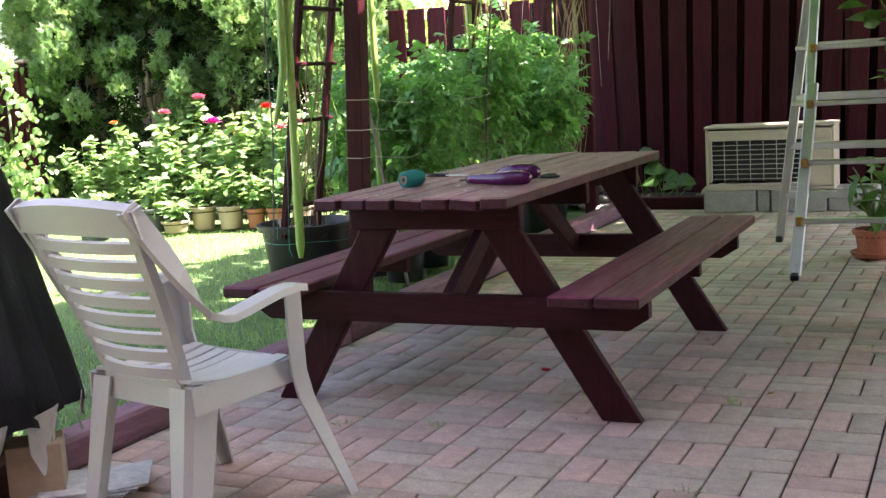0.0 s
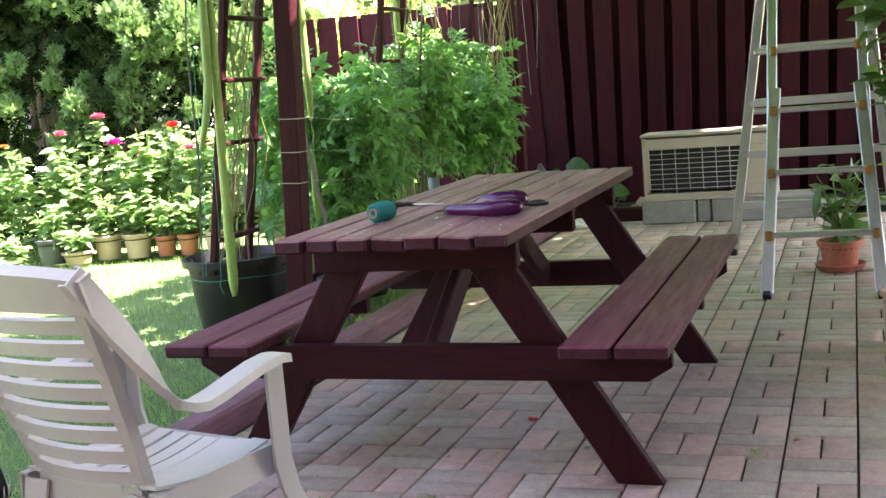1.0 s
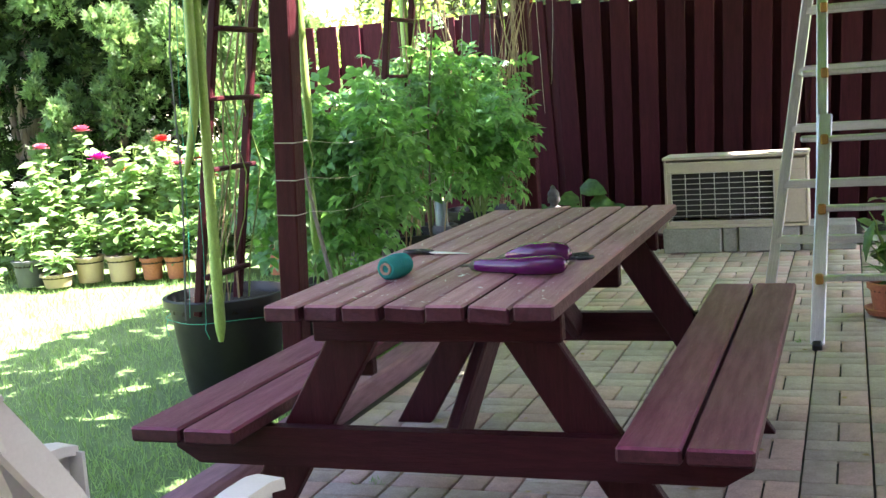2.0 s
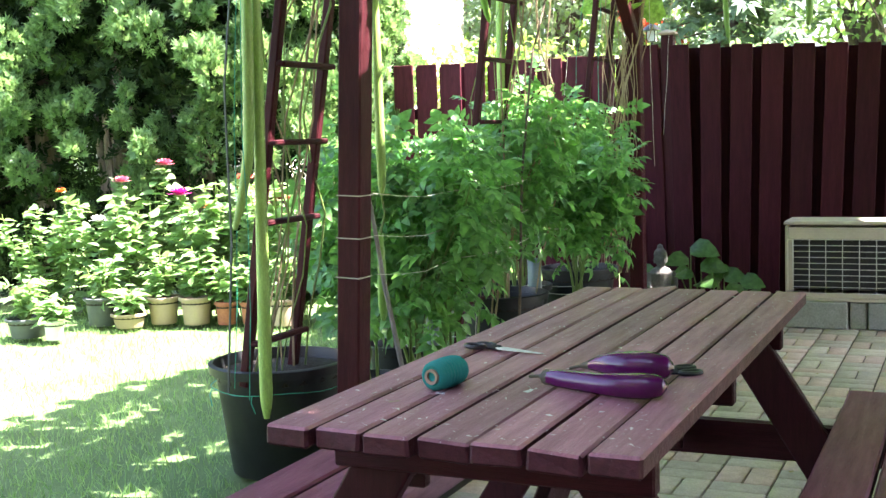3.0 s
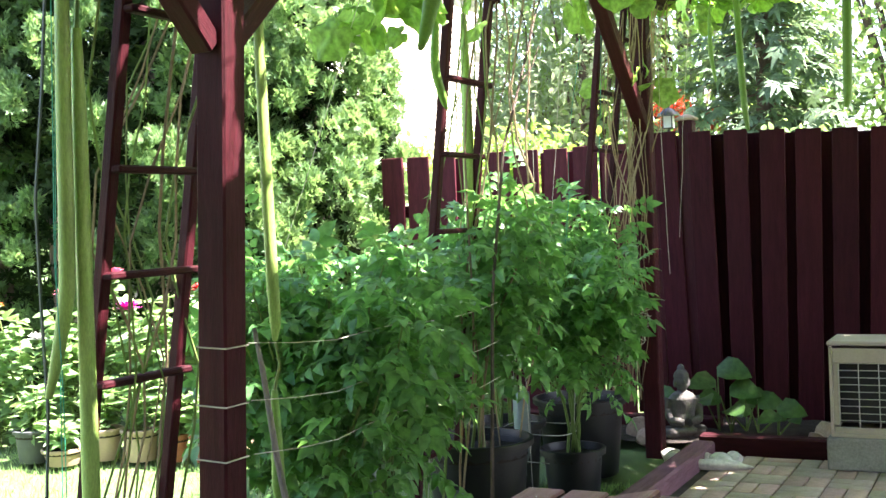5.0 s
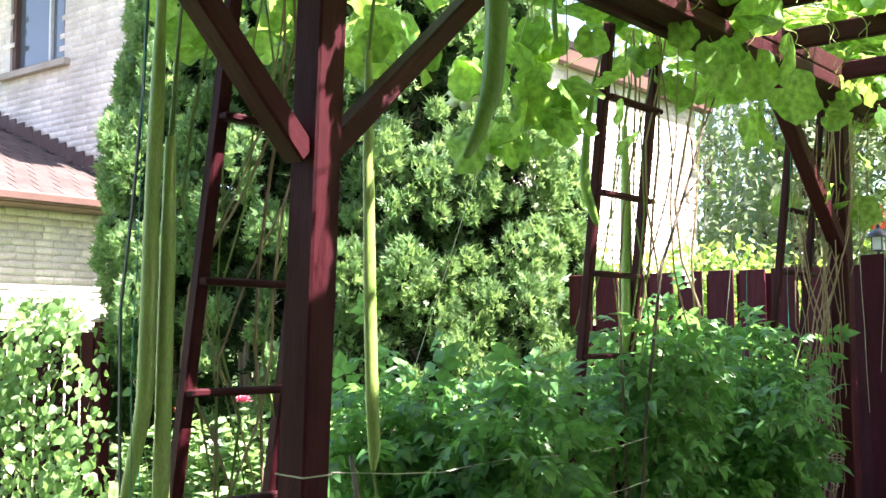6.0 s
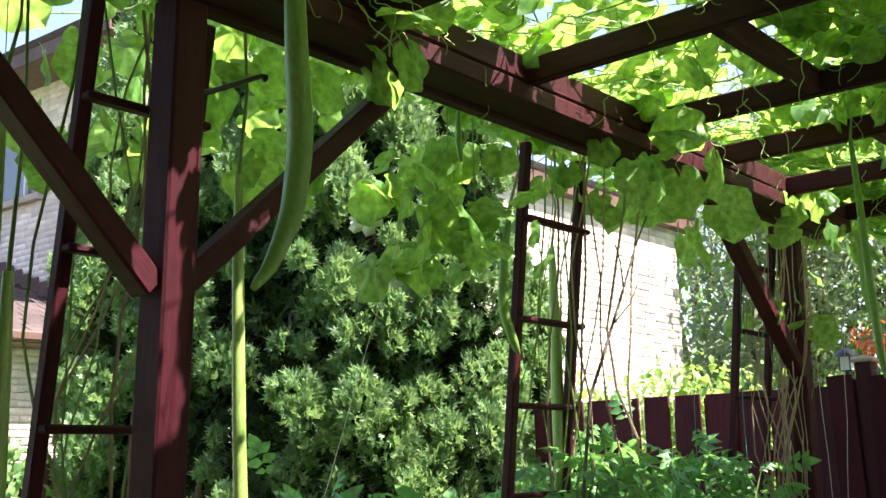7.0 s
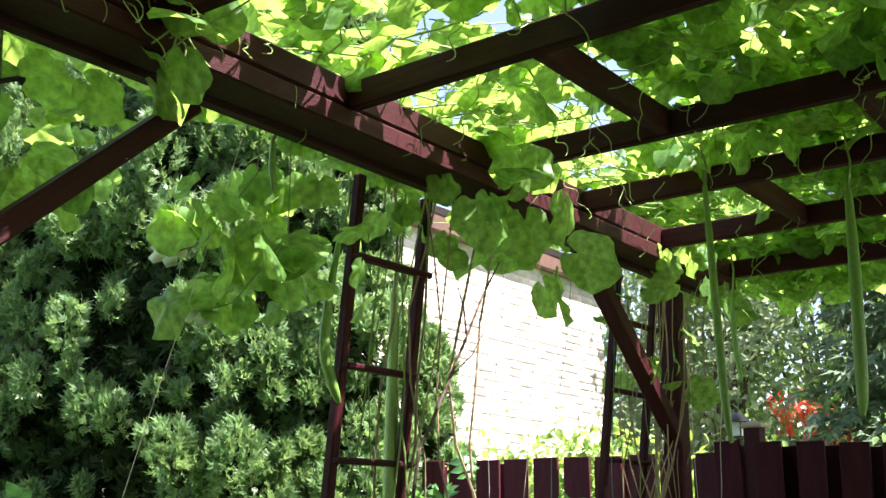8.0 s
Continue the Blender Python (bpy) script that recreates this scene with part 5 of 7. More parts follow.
hanging_gourd([(-0.72, 5.2, 2.3), (-0.72, 5.2, 2.1), (-0.70, 5.2, 1.97)], [0.008, 0.013, 0.006], M_GOURD_DARK, "young green gourd near the far post", (-0.72, 5.2, 2.55))


def vine_stems(name, starts, ends, n, radius, material, label, wob=0.08, seed=0):
    """A bundle of thin climbing stems between two lines."""
    bm = bmesh.new()
    r = random.Random(seed)
    for k in range(n):
        u, w = r.random(), r.random()
        a = Vector(starts[0]).lerp(Vector(starts[1]), u)
        b = Vector(ends[0]).lerp(Vector(ends[1]), w)
        tube(bm, sag(a, b, 0.0, 12, wob, seed + k * 1.37), [radius * r.uniform(0.6, 1.3)] * 12, 5)
    ob = part(name, bm, material)
    return tagged(ob, label, "stems", kind="stuff")


vine_stems("gourd_stems", ((-1.62, 1.80, 0.36), (-1.56, 2.06, 0.36)), ((-1.30, 1.74, 2.5), (-1.26, 2.06, 2.5)), 5, 0.0045, M_DRY, "dry and green gourd stems climbing the wooden ladder", 0.20, 3)
vine_stems("gourd_stems", ((-1.62, 1.78, 0.36), (-1.54, 2.08, 0.36)), ((-1.32, 1.72, 2.5), (-1.26, 2.08, 2.5)), 5, 0.0035, M_STEM, "green gourd stems climbing the wooden ladder", 0.24, 23)
vine_stems("gourd_stems", ((-1.6, 3.45, 0.1), (-1.5, 3.9, 0.1)), ((-1.30, 3.45, 2.5), (-1.22, 3.9, 2.5)), 5, 0.0032, M_STEM, "green gourd stems climbing a wooden ladder", 0.18, 41)
vine_stems("gourd_stems", ((-1.5, 3.45, 0.1), (-1.4, 4.3, 0.1)), ((-1.30, 3.5, 2.5), (-1.1, 4.5, 2.6)), 7, 0.0045, M_DRY, "dry brown stems rising to the beam", 0.25, 61)
vine_stems("gourd_stems", ((-1.5, 5.35, 0.3), (-1.3, 5.7, 0.3)), ((-1.35, 5.4, 2.4), (-1.1, 5.85, 2.5)), 22, 0.0032, M_DRY, "dry tangled stems round the far post", 0.18, 77)
for k, (a, b, mat) in enumerate((((-1.46, 1.56, 0.36), (-1.38, 1.56, 2.5), M_GREEN_TWINE), ((-1.62, 1.70, 0.36), (-1.42, 1.62, 2.5), M_GREEN_TWINE),                                  ((-1.9, 2.9, 0.8), (-1.2, 2.9, 2.45), M_TWINE), ((-1.36, 4.3, 1.0), (-1.2, 4.25, 2.5), M_TWINE), ((-1.36, 4.7, 1.0), (-1.2, 4.75, 2.5), M_GREEN_TWINE),
                                 ((-1.4, 5.35, 1.0), (-1.3, 5.3, 2.5), M_GREEN_TWINE), ((-1.1, 5.66, 1.0), (-1.12, 5.62, 2.4), M_TWINE), ((-1.35, 4.5, 1.0), (-1.2, 4.5, 2.5), M_TWINE), ((-1.05, 5.7, 1.2), (-0.95, 5.7, 2.5), M_TWINE))):
    string_line("climbing_string", sag(a, b, 0, 8, 0.03, k), 0.0013, mat, "thin string hung for climbing plants", "string", "climbing strings")
string_line("hanging_cord", sag((-1.575, 1.60, 0.37), (-1.43, 1.60, 2.5), 0, 9, 0.03, 4), 0.0042, M_GREYPOT, "dark grey cord hanging beside the gourds", "cord")
bm = bmesh.new()
tube(bm, [(0, 0, 0), (0.01, 0.07, 0.12), (0.02, 0.24, 0.40), (0.02, 0.34, 0.56), (0.02, 0.45, 0.70)], [0.006, 0.006, 0.005, 0.004, 0.003], 6)
tube(bm, [(0.02, 0.24, 0.40), (0.03, 0.21, 0.49), (0.03, 0.175, 0.56)], [0.004, 0.003, 0.002], 5)
tube(bm, [(0.01, 0.15, 0.25), (0.03, 0.26, 0.34), (0.04, 0.32, 0.43)], [0.004, 0.003, 0.002], 5)
tube(bm, [(0, 0, 0), (-0.05, -0.06, -0.6), (-0.08, -0.1, -1.63)], [0.006, 0.007, 0.008], 6)
o = part("dry_branch", bm, M_BARK)
o.location = (-1.2, 3.72, 1.63)
tagged(o, "thin dark forked branch standing among the stems", "branch")
bm = bmesh.new()
tube(bm, [(0.05 * math.sin(k * 1.1) + 0.03 * math.cos(k * 2.3), 0.04 * math.cos(k * 0.9), 0.004 * k - 0.10 + 0.03 * math.sin(k * 1.7)) for k in range(44)], 0.0018, 4, False)
o = part("string_tangle", bm, M_TWINE)
o.location = (-1.20, 5.36, 0.76)
tagged(o, "loose tangle of pale string caught in the stems", "string")
stick = bmesh.new()
tube(stick, [(0, 0, 0), (-0.055, 0.004, 0.33), (-0.125, 0.0, 0.70), (-0.168, 0.01, 0.95), (-0.19, 0.01, 1.06)], [0.010, 0.0105, 0.0095, 0.008, 0.006], 8)
o = part("garden_stake", stick, M_DRIFT)
o.location = (-1.112, 2.15, 0.0)
tagged(o, "thin grey stick leaning behind the post", "stake")

# ---------------------------------------------------------------- leaf canopy
def big_leaves(name, places, along, up, sizes, label, category="vine leaves", shape=GOURD_LEAF):
    ob = scatter(name, shape, places, turned(along, up), sizes, L_GOURD)
    ob.data.shade_smooth()
    return tagged(ob, label, category, kind="stuff")


# leaves run past the fence to y 7.1, added to shade the bed
for count, x0, x1, y0, y1, low, size in ((8600, -1.6, 1.15, 1.7, 7.10, 2.66, 0.06), (1400, -1.6, 1.2, -0.35, 1.75, 2.68, 0.14)):
    pl = np.stack((x0 + (x1 - x0) * rng.random(count), y0 + (y1 - y0) * rng.random(count), low + 0.36 * rng.random(count) ** 1.2), 1)
    pl = pl[np.array([noise.noise((q[0] * 1.9, q[1] * 1.9, 3.0)) > (-0.9 if y0 < 0 or q[1] > 6.0 else -0.24 if q[0] < -0.4 else -0.50) for q in pl])]
    # leaves thinned over the outer beam so sun reaches fascia and tomatoes
    thin = (pl[:, 0] < -0.35) & (pl[:, 0] > -1.45) & (pl[:, 1] > 2.2) & (pl[:, 1] < 5.2)
    pl = pl[~thin | (rng.random(len(pl)) < np.where(pl[:, 1] < 4.3, 0.28, 0.42))]
    # a gap through which the sun reaches the stones by the fence
    pl = pl[(pl[:, 0] - 0.47) ** 2 + (pl[:, 1] - 6.28) ** 2 > 0.18 ** 2]
    # thin strip through which flecks of sun fall on the near post
    slot = (pl[:, 0] > -0.82) & (pl[:, 0] < -0.22) & (abs(pl[:, 1] - 2.0) < 0.13)
    pl = pl[~slot | (rng.random(len(pl)) < 0.28)]
    count = len(pl)
    al = unit(count) * np.array([1, 1, 0.3]) + np.array([0, 0, -0.15])
    up = np.array([0.0, 0, 1]) + jitter(count, 0.45)
    big_leaves("vine_canopy", pl, al, up, size + 0.105 * rng.random(count), "sunlit roof of broad green gourd leaves", shape=ROOF_LEAF)
# unseen leaf roof, added to keep the sun off patio and table
count = 6000
pl = np.stack((1.12 + 3.33 * rng.random(count), -0.35 + 7.45 * rng.random(count), 2.70 + 0.36 * rng.random(count)), 1)
# opening left for sun on the outdoor unit's lid
pl = pl[~((pl[:, 0] > 1.15) & (pl[:, 0] < 2.0) & (pl[:, 1] > 5.85) & (pl[:, 1] < 6.2))]
count = len(pl)
al = unit(count) * np.array([1, 1, 0.2])
roof = scatter("vine_canopy", BROAD, pl, turned(al, np.array([0.0, 0, 1]) + jitter(count, 0.3)), 0.22 + 0.12 * rng.random(count), L_GOURD)
tagged(roof, "unseen dense leaf roof added to shade the patio", "vine leaves", kind="stuff")
# vines and tendrils on top of the rafters
bm = bmesh.new()
for k in range(560):
    a = Vector((random.uniform(-1.3, 1.6), random.uniform(1.2, 6.2), random.uniform(2.70, 2.80)))
    d = Vector((random.uniform(-1, 1), random.uniform(-1, 1), 0)).normalized() * random.uniform(0.4, 1.4)
    tube(bm, sag(a, a + d + Vector((0, 0, random.uniform(-0.05, 0.1))), 0, 12, 0.22, k * 2.3), random.uniform(0.0013, 0.0034), 5)
tagged(part("vine_stems", bm, M_VINE), "tangled pale green gourd vines lying over the rafters", "vines", kind="stuff")
bm = bmesh.new()
for k in range(190):
    a = Vector((random.uniform(-1.1, 1.2), random.uniform(2.0, 5.9), random.uniform(2.56, 2.72)))
    L = random.uniform(0.05, 0.26)
    side = Vector((random.uniform(-0.2, 0.2), random.uniform(-0.2, 0.2), 0))
    pts = [a + side * (i / 21) + Vector((0.010 * math.sin(i * 0.75 + k), 0.010 * math.cos(i * 0.7), -L * i / 21 + 0.006 * math.sin(i * 0.9))) for i in range(22)]
    tube(bm, pts, 0.0015, 4)
for k, (a, b) in enumerate((((-0.95, 2.30, 2.74), (-0.99, 2.58, 2.50)), ((-0.93, 2.36, 2.75), (-1.0, 2.47, 2.47)), ((-0.98, 2.45, 2.78), (-1.0, 2.50, 2.45)), ((-0.6, 2.65, 2.80), (-1.0, 2.44, 2.48)), ((-0.9, 2.6, 2.76), (-0.99, 2.40, 2.5)))):
    tube(bm, sag(a, b, 0, 10, 0.07, k * 3.1), 0.0028, 5)
tagged(part("vine_tendrils", bm, M_VINE), "thin curling tendrils hanging from the rafters", "vines", kind="stuff")


def leaf_curtain(x, y0, y1, z0, z1, n, size, label, tilt=(0.6, -0.5, 0.25)):
    p = np.stack((x + 0.10 * rng.normal(size=n), y0 + (y1 - y0) * rng.random(n), z0 + (z1 - z0) * rng.random(n)), 1)
    a = np.array([0.1, 0, -0.7]) + jitter(n, 0.6)
    u = np.array(tilt) + jitter(n, 0.7)
    return big_leaves("hanging_leaves", p, a, u, size * (0.7 + 0.6 * rng.random(n)), label)


leaf_curtain(-1.64, 1.68, 1.90, 2.14, 2.5, 6, 0.15, "broad gourd leaves hanging beside the ladder")
leaf_curtain(-1.62, 1.9, 2.75, 2.25, 2.75, 36, 0.115, "broad gourd leaves hanging behind the post")
leaf_curtain(-1.34, 2.84, 3.38, 2.02, 2.46, 46, 0.125, "backlit gourd leaves hanging under the beam")
leaf_curtain(-1.30, 3.55, 3.95, 2.25, 2.5, 8, 0.11, "gourd leaves hanging round the ladder")
leaf_curtain(-1.14, 4.10, 4.5, 2.28, 2.46, 7, 0.18, "broad gourd leaves hanging from the beam")
leaf_curtain(-0.93, 3.6, 3.95, 2.36, 2.5, 7, 0.15, "yellowing gourd leaves under the beam")
leaf_curtain(-1.0, 5.0, 5.8, 2.36, 2.68, 16, 0.14, "yellowing gourd leaves round the end of the beam", (0.7, -0.6, 0.2))
leaf_curtain(-1.25, 5.3, 5.85, 2.0, 2.45, 10, 0.13, "gourd leaves hanging round the far post")
leaf_curtain(-1.78, 1.85, 2.5, 2.30, 2.85, 22, 0.125, "gourd leaves hanging over the outer side of the beam")
leaf_curtain(-1.34, 2.10, 2.5, 2.12, 2.5, 15, 0.135, "sunlit gourd leaves hanging below the beam")
leaf_curtain(-1.02, 2.40, 2.52, 2.46, 2.56, 4, 0.16, "broad gourd leaves spilling over the fascia")
leaf_curtain(-1.0, 2.2, 2.5, 2.5, 2.75, 6, 0.14, "gourd leaves spilling over the beam")
leaf_curtain(-0.95, 3.6, 4.1, 2.5, 2.62, 5, 0.13, "gourd leaves spilling between the rafters")
for (x, y, z) in ((-1.50, 2.915, 2.165), (-1.50, 3.045, 2.015)):
    f = empty("gourd_flower", pose(x, y, z, 60, 0, 40))
    tagged(f, "white five-petalled gourd flower", "flower", "gourd flowers")
    back = pose(x, y, z, 60, 0, 40).inverted()
    bm = bmesh.new()
    tube(bm, [back @ Vector(q) for q in ((x, y, z), (x + 0.1, y + 0.04, z + 0.02), (x + 0.3, y + 0.05, z + 0.2), (-1.2, y + 0.05, 2.52))], 0.0022, 5)
    part("stalk", bm, M_STEM, f, "thin green stalk")
    for k in range(5):
        bm = bmesh.new()
        a = k * math.tau / 5
        strip(bm, [[(0.004, -0.004, 0), (0.004, 0.004, 0)], [(0.03, -0.022, 0.008), (0.03, 0.022, 0.006)], [(0.055, -0.016, 0.0), (0.055, 0.016, 0.004)]], 0.0015)
        part("petal", bm, P_WHITE, f).matrix_local = pose(0, 0, 0, 0, 0, math.degrees(a))

# ---------------------------------------------------------------- flower bed with pots
def bed_plant(x, y, height, spread, n_leaf, size, flowers, label, seed, stems=9, z0=0.0):
    p = empty("zinnia_plant", pose(x, y, z0))
    tagged(p, label, "flowering plant", "flower bed plants")
    r = random.Random(seed)
    bm = bmesh.new()
    lines = []
    heads = [Vector(f[0]) - Vector((x, y, z0)) for f in flowers]
    for k in range(stems):
        if k < len(heads):
            top = heads[k]
        else:
            a, q = r.uniform(0, math.tau), spread * math.sqrt(r.random())
            top = Vector((q * math.cos(a), q * math.sin(a), height * r.uniform(0.65, 1.0)))
        low = Vector((top.x * 0.45, top.y * 0.45, 0))
        pts = [low.lerp(top, i / 6) + 0.02 * Vector((noise.noise((i, k, seed)), noise.noise((i, k, seed + 5)), 0)) * (0 if i in (0, 6) else 1) for i in range(7)]
        tube(bm, pts, [0.006 - 0.0005 * i for i in range(7)], 5)
        lines.append(pts)
    part("stem", bm, M_STEM, p)
    P = np.array([[(q.x, q.y, q.z) for q in e] for e in lines])
    which = rng.integers(0, stems, n_leaf)
    u = 0.08 + 0.9 * rng.random(n_leaf)
    idx = np.clip(u * 6, 0, 5.999)
    i0 = idx.astype(int)
    fr = (idx - i0)[:, None]
    base = P[which, i0] * (1 - fr) + P[which, i0 + 1] * fr + jitter(n_leaf, 0.02)
    out = unit(n_leaf) * np.array([1, 1, 0.25]) + np.array([0, 0, 0.22])
    up = np.array([0, -0.1, 1.0]) + jitter(n_leaf, 0.3)
    scatter("foliage", BROAD, base, turned(out, up), size * (0.6 + 0.7 * rng.random(n_leaf)), L_BED, p)
    for (place, rad, mat, word) in flowers:
        rad *= 1.2
        bm = bmesh.new()
        c = Vector(place) - Vector((x, y, z0))
        for ring, (rr, tilt, cnt) in enumerate(((1.0, 0.15, 13), (0.85, 0.55, 11), (0.62, 1.0, 9), (0.35, 1.9, 6))):
            for k in range(cnt):
                a = k * math.tau / cnt + ring * 0.3
                d = Vector((math.cos(a), math.sin(a), tilt))
                s = Vector((-math.sin(a), math.cos(a), 0)) * rad * 0.26 * rr
                q0, q1, q2 = c + d * rad * 0.12, c + d * rad * rr * 0.65, c + d * rad * rr
                vs = [bm.verts.new(q) for q in (q0 - s * 0.4, q0 + s * 0.4, q1 + s, q2 + s * 0.45, q2 - s * 0.45, q1 - s)]
                bm.faces.new(vs)
        part("flower_head", bm, mat, p, word)
    return p


BED = (
    (-5.60, 4.90, 0.81, 0.33, 357, 0.105, []),
    (-5.15, 5.00, 0.86, 0.33, 391, 0.105, [((-5.0, 4.85, 0.70), 0.065, P_WHITE, "white flower head"), ((-5.3, 4.8, 0.92), 0.039, P_ORANGE, "orange flower head")]),
    (-4.72, 5.02, 1.08, 0.33, 442, 0.116, [((-4.64, 5.17, 1.09), 0.065, P_PINK, "faded pink flower head"), ((-4.86, 4.95, 0.98), 0.058, P_PINK, "pink flower head")]),
    (-4.30, 5.06, 1.03, 0.33, 476, 0.116, [((-4.42, 5.045, 0.875), 0.075, P_MAGENTA, "magenta flower head"), ((-4.19, 5.11, 0.775), 0.065, P_ORANGE, "orange flower head")]),
    (-3.90, 5.12, 1.06, 0.33, 459, 0.116, [((-3.93, 5.16, 0.98), 0.062, P_RED, "red flower head"), ((-3.80, 5.15, 0.80), 0.058, P_PINK, "pink flower head")]),
    (-3.50, 5.15, 0.99, 0.33, 425, 0.105, [((-3.62, 5.15, 0.82), 0.058, P_RED, "red flower head"), ((-3.42, 5.1, 0.7), 0.052, P_PINK, "pink flower head")]),
    (-3.08, 5.20, 1.03, 0.33, 408, 0.105, [((-3.1, 5.1, 0.85), 0.065, P_MAGENTA, "magenta flower head")]),
    (-2.65, 5.30, 0.97, 0.33, 391, 0.105, [((-2.62, 5.2, 0.9), 0.058, P_RED, "red flower head")]),
    (-2.25, 5.40, 1.03, 0.33, 374, 0.105, [((-2.3, 5.3, 0.95), 0.052, P_MAGENTA, "magenta flower head")]),
)
for k, (x, y, h, s, n, size, fl) in enumerate(BED):
    bed_plant(x, y, h, s, int(n * 1.4), size * 0.8, fl, "tall leafy zinnia clump with a %s" % fl[0][3] if fl else "tall leafy zinnia clump in bright sun", 100 + k, 12)
POTS = (
    (-4.93, 4.02, 0.14, 0.13, M_GREYPOT, "round grey plastic pot on the lawn", 0.30),
    (-4.66, 3.98, 0.07, 0.13, M_WHITE, "small white plastic pot on the lawn", 0.12),
    (-4.75, 4.55, 0.13, 0.20, M_GREYPOT, "dark grey plastic pot before the flower bed", 0.34),
    (-4.50, 4.52, 0.12, 0.10, M_TAN, "low tan dish with pale leaves", 0.18),
    (-4.36, 4.72, 0.115, 0.19, M_TAN, "tan plastic pot before the flower bed", 0.36),
    (-4.11, 4.76, 0.115, 0.19, M_TAN, "tan plastic pot before the flower bed", 0.38),
    (-3.88, 4.80, 0.085, 0.16, M_TERRA, "terracotta pot before the flower bed", 0.34),
    (-3.70, 4.84, 0.085, 0.16, M_TERRA, "terracotta pot before the flower bed", 0.34),
    (-3.46, 4.86, 0.10, 0.18, M_TAN, "tan plastic pot before the flower bed", 0.36),
    (-2.92, 4.95, 0.09, 0.20, M_TERRA, "terracotta pot before the flower bed", 0.34),
)
for k, (x, y, r, h, mat, label, tall) in enumerate(POTS):
    pot("flower_pot", x, y, r, r * 0.76, h, mat, label, 0.85, 0.02, group="pots before the flower bed")
    q = empty("potted_plant", pose(x, y, h * 0.83))
    tagged(q, "young leafy plant growing in a pot", "potted plant", "plants in the bed pots")
    bm = bmesh.new()
    m = 7
    tops = [Vector((r * 1.2 * math.cos(i * 2.4) * (i / m) ** 0.5, r * 1.2 * math.sin(i * 2.4) * (i / m) ** 0.5, tall * (0.6 + 0.4 * math.sin(i * 1.7) ** 2))) for i in range(m)]
    for c in tops:
        tube(bm, [c * 0.1 - Vector((0, 0, c.z * 0.1)), c * 0.6, c], [0.005, 0.004, 0.003], 5)
    part("stem", bm, M_STEM, q)
    n = 120
    w = rng.integers(0, m, n)
    u = 0.15 + 0.85 * rng.random(n)
    base = np.array([tuple(c) for c in tops])[w] * u[:, None] + jitter(n, 0.02)
    base[:, 2] = np.abs(base[:, 2])
    scatter("foliage", OVATE, base, turned(unit(n) * np.array([1, 1, 0.3]) + np.array([0, 0, 0.2]), np.array([0, 0, 1.0]) + jitter(n, 0.3)), 0.07 + 0.05 * rng.random(n), L_BED, q)


# ---------------------------------------------------------------- bean vines on the far fence
n = 3600
p = np.stack((-8.9 + 2.8 * rng.random(n), 4.72 + 0.13 * rng.normal(size=n), 0.05 + 1.66 * rng.random(n) ** 0.8), 1)
keep = (np.sin(p[:, 0] * 7.0) * 0.5 + np.sin(p[:, 2] * 5 + p[:, 0] * 3) * 0.5 > -0.45) & (p[:, 2] < 1.62 - 1.6 * (p[:, 0] + 6.42))
p = p[keep]
n = len(p)
bean = scatter("bean_vines", BROAD, p, turned(np.array([0.1, -0.4, -0.7]) + jitter(n, 0.6), np.array([0.4, -0.6, 0.6]) + jitter(n, 0.5)), 0.048 + 0.045 * rng.random(n), L_BEAN)
tagged(bean, "sunlit bean vines climbing strings on the fence", "vines", kind="stuff")
vine_stems("bean_stems", ((-8.8, 4.75, 0.0), (-6.15, 4.75, 0.0)), ((-8.8, 4.8, 1.6), (-6.3, 4.8, 1.4)), 18, 0.004, M_VINE, "thin bean stems on the fence", 0.15, 9)


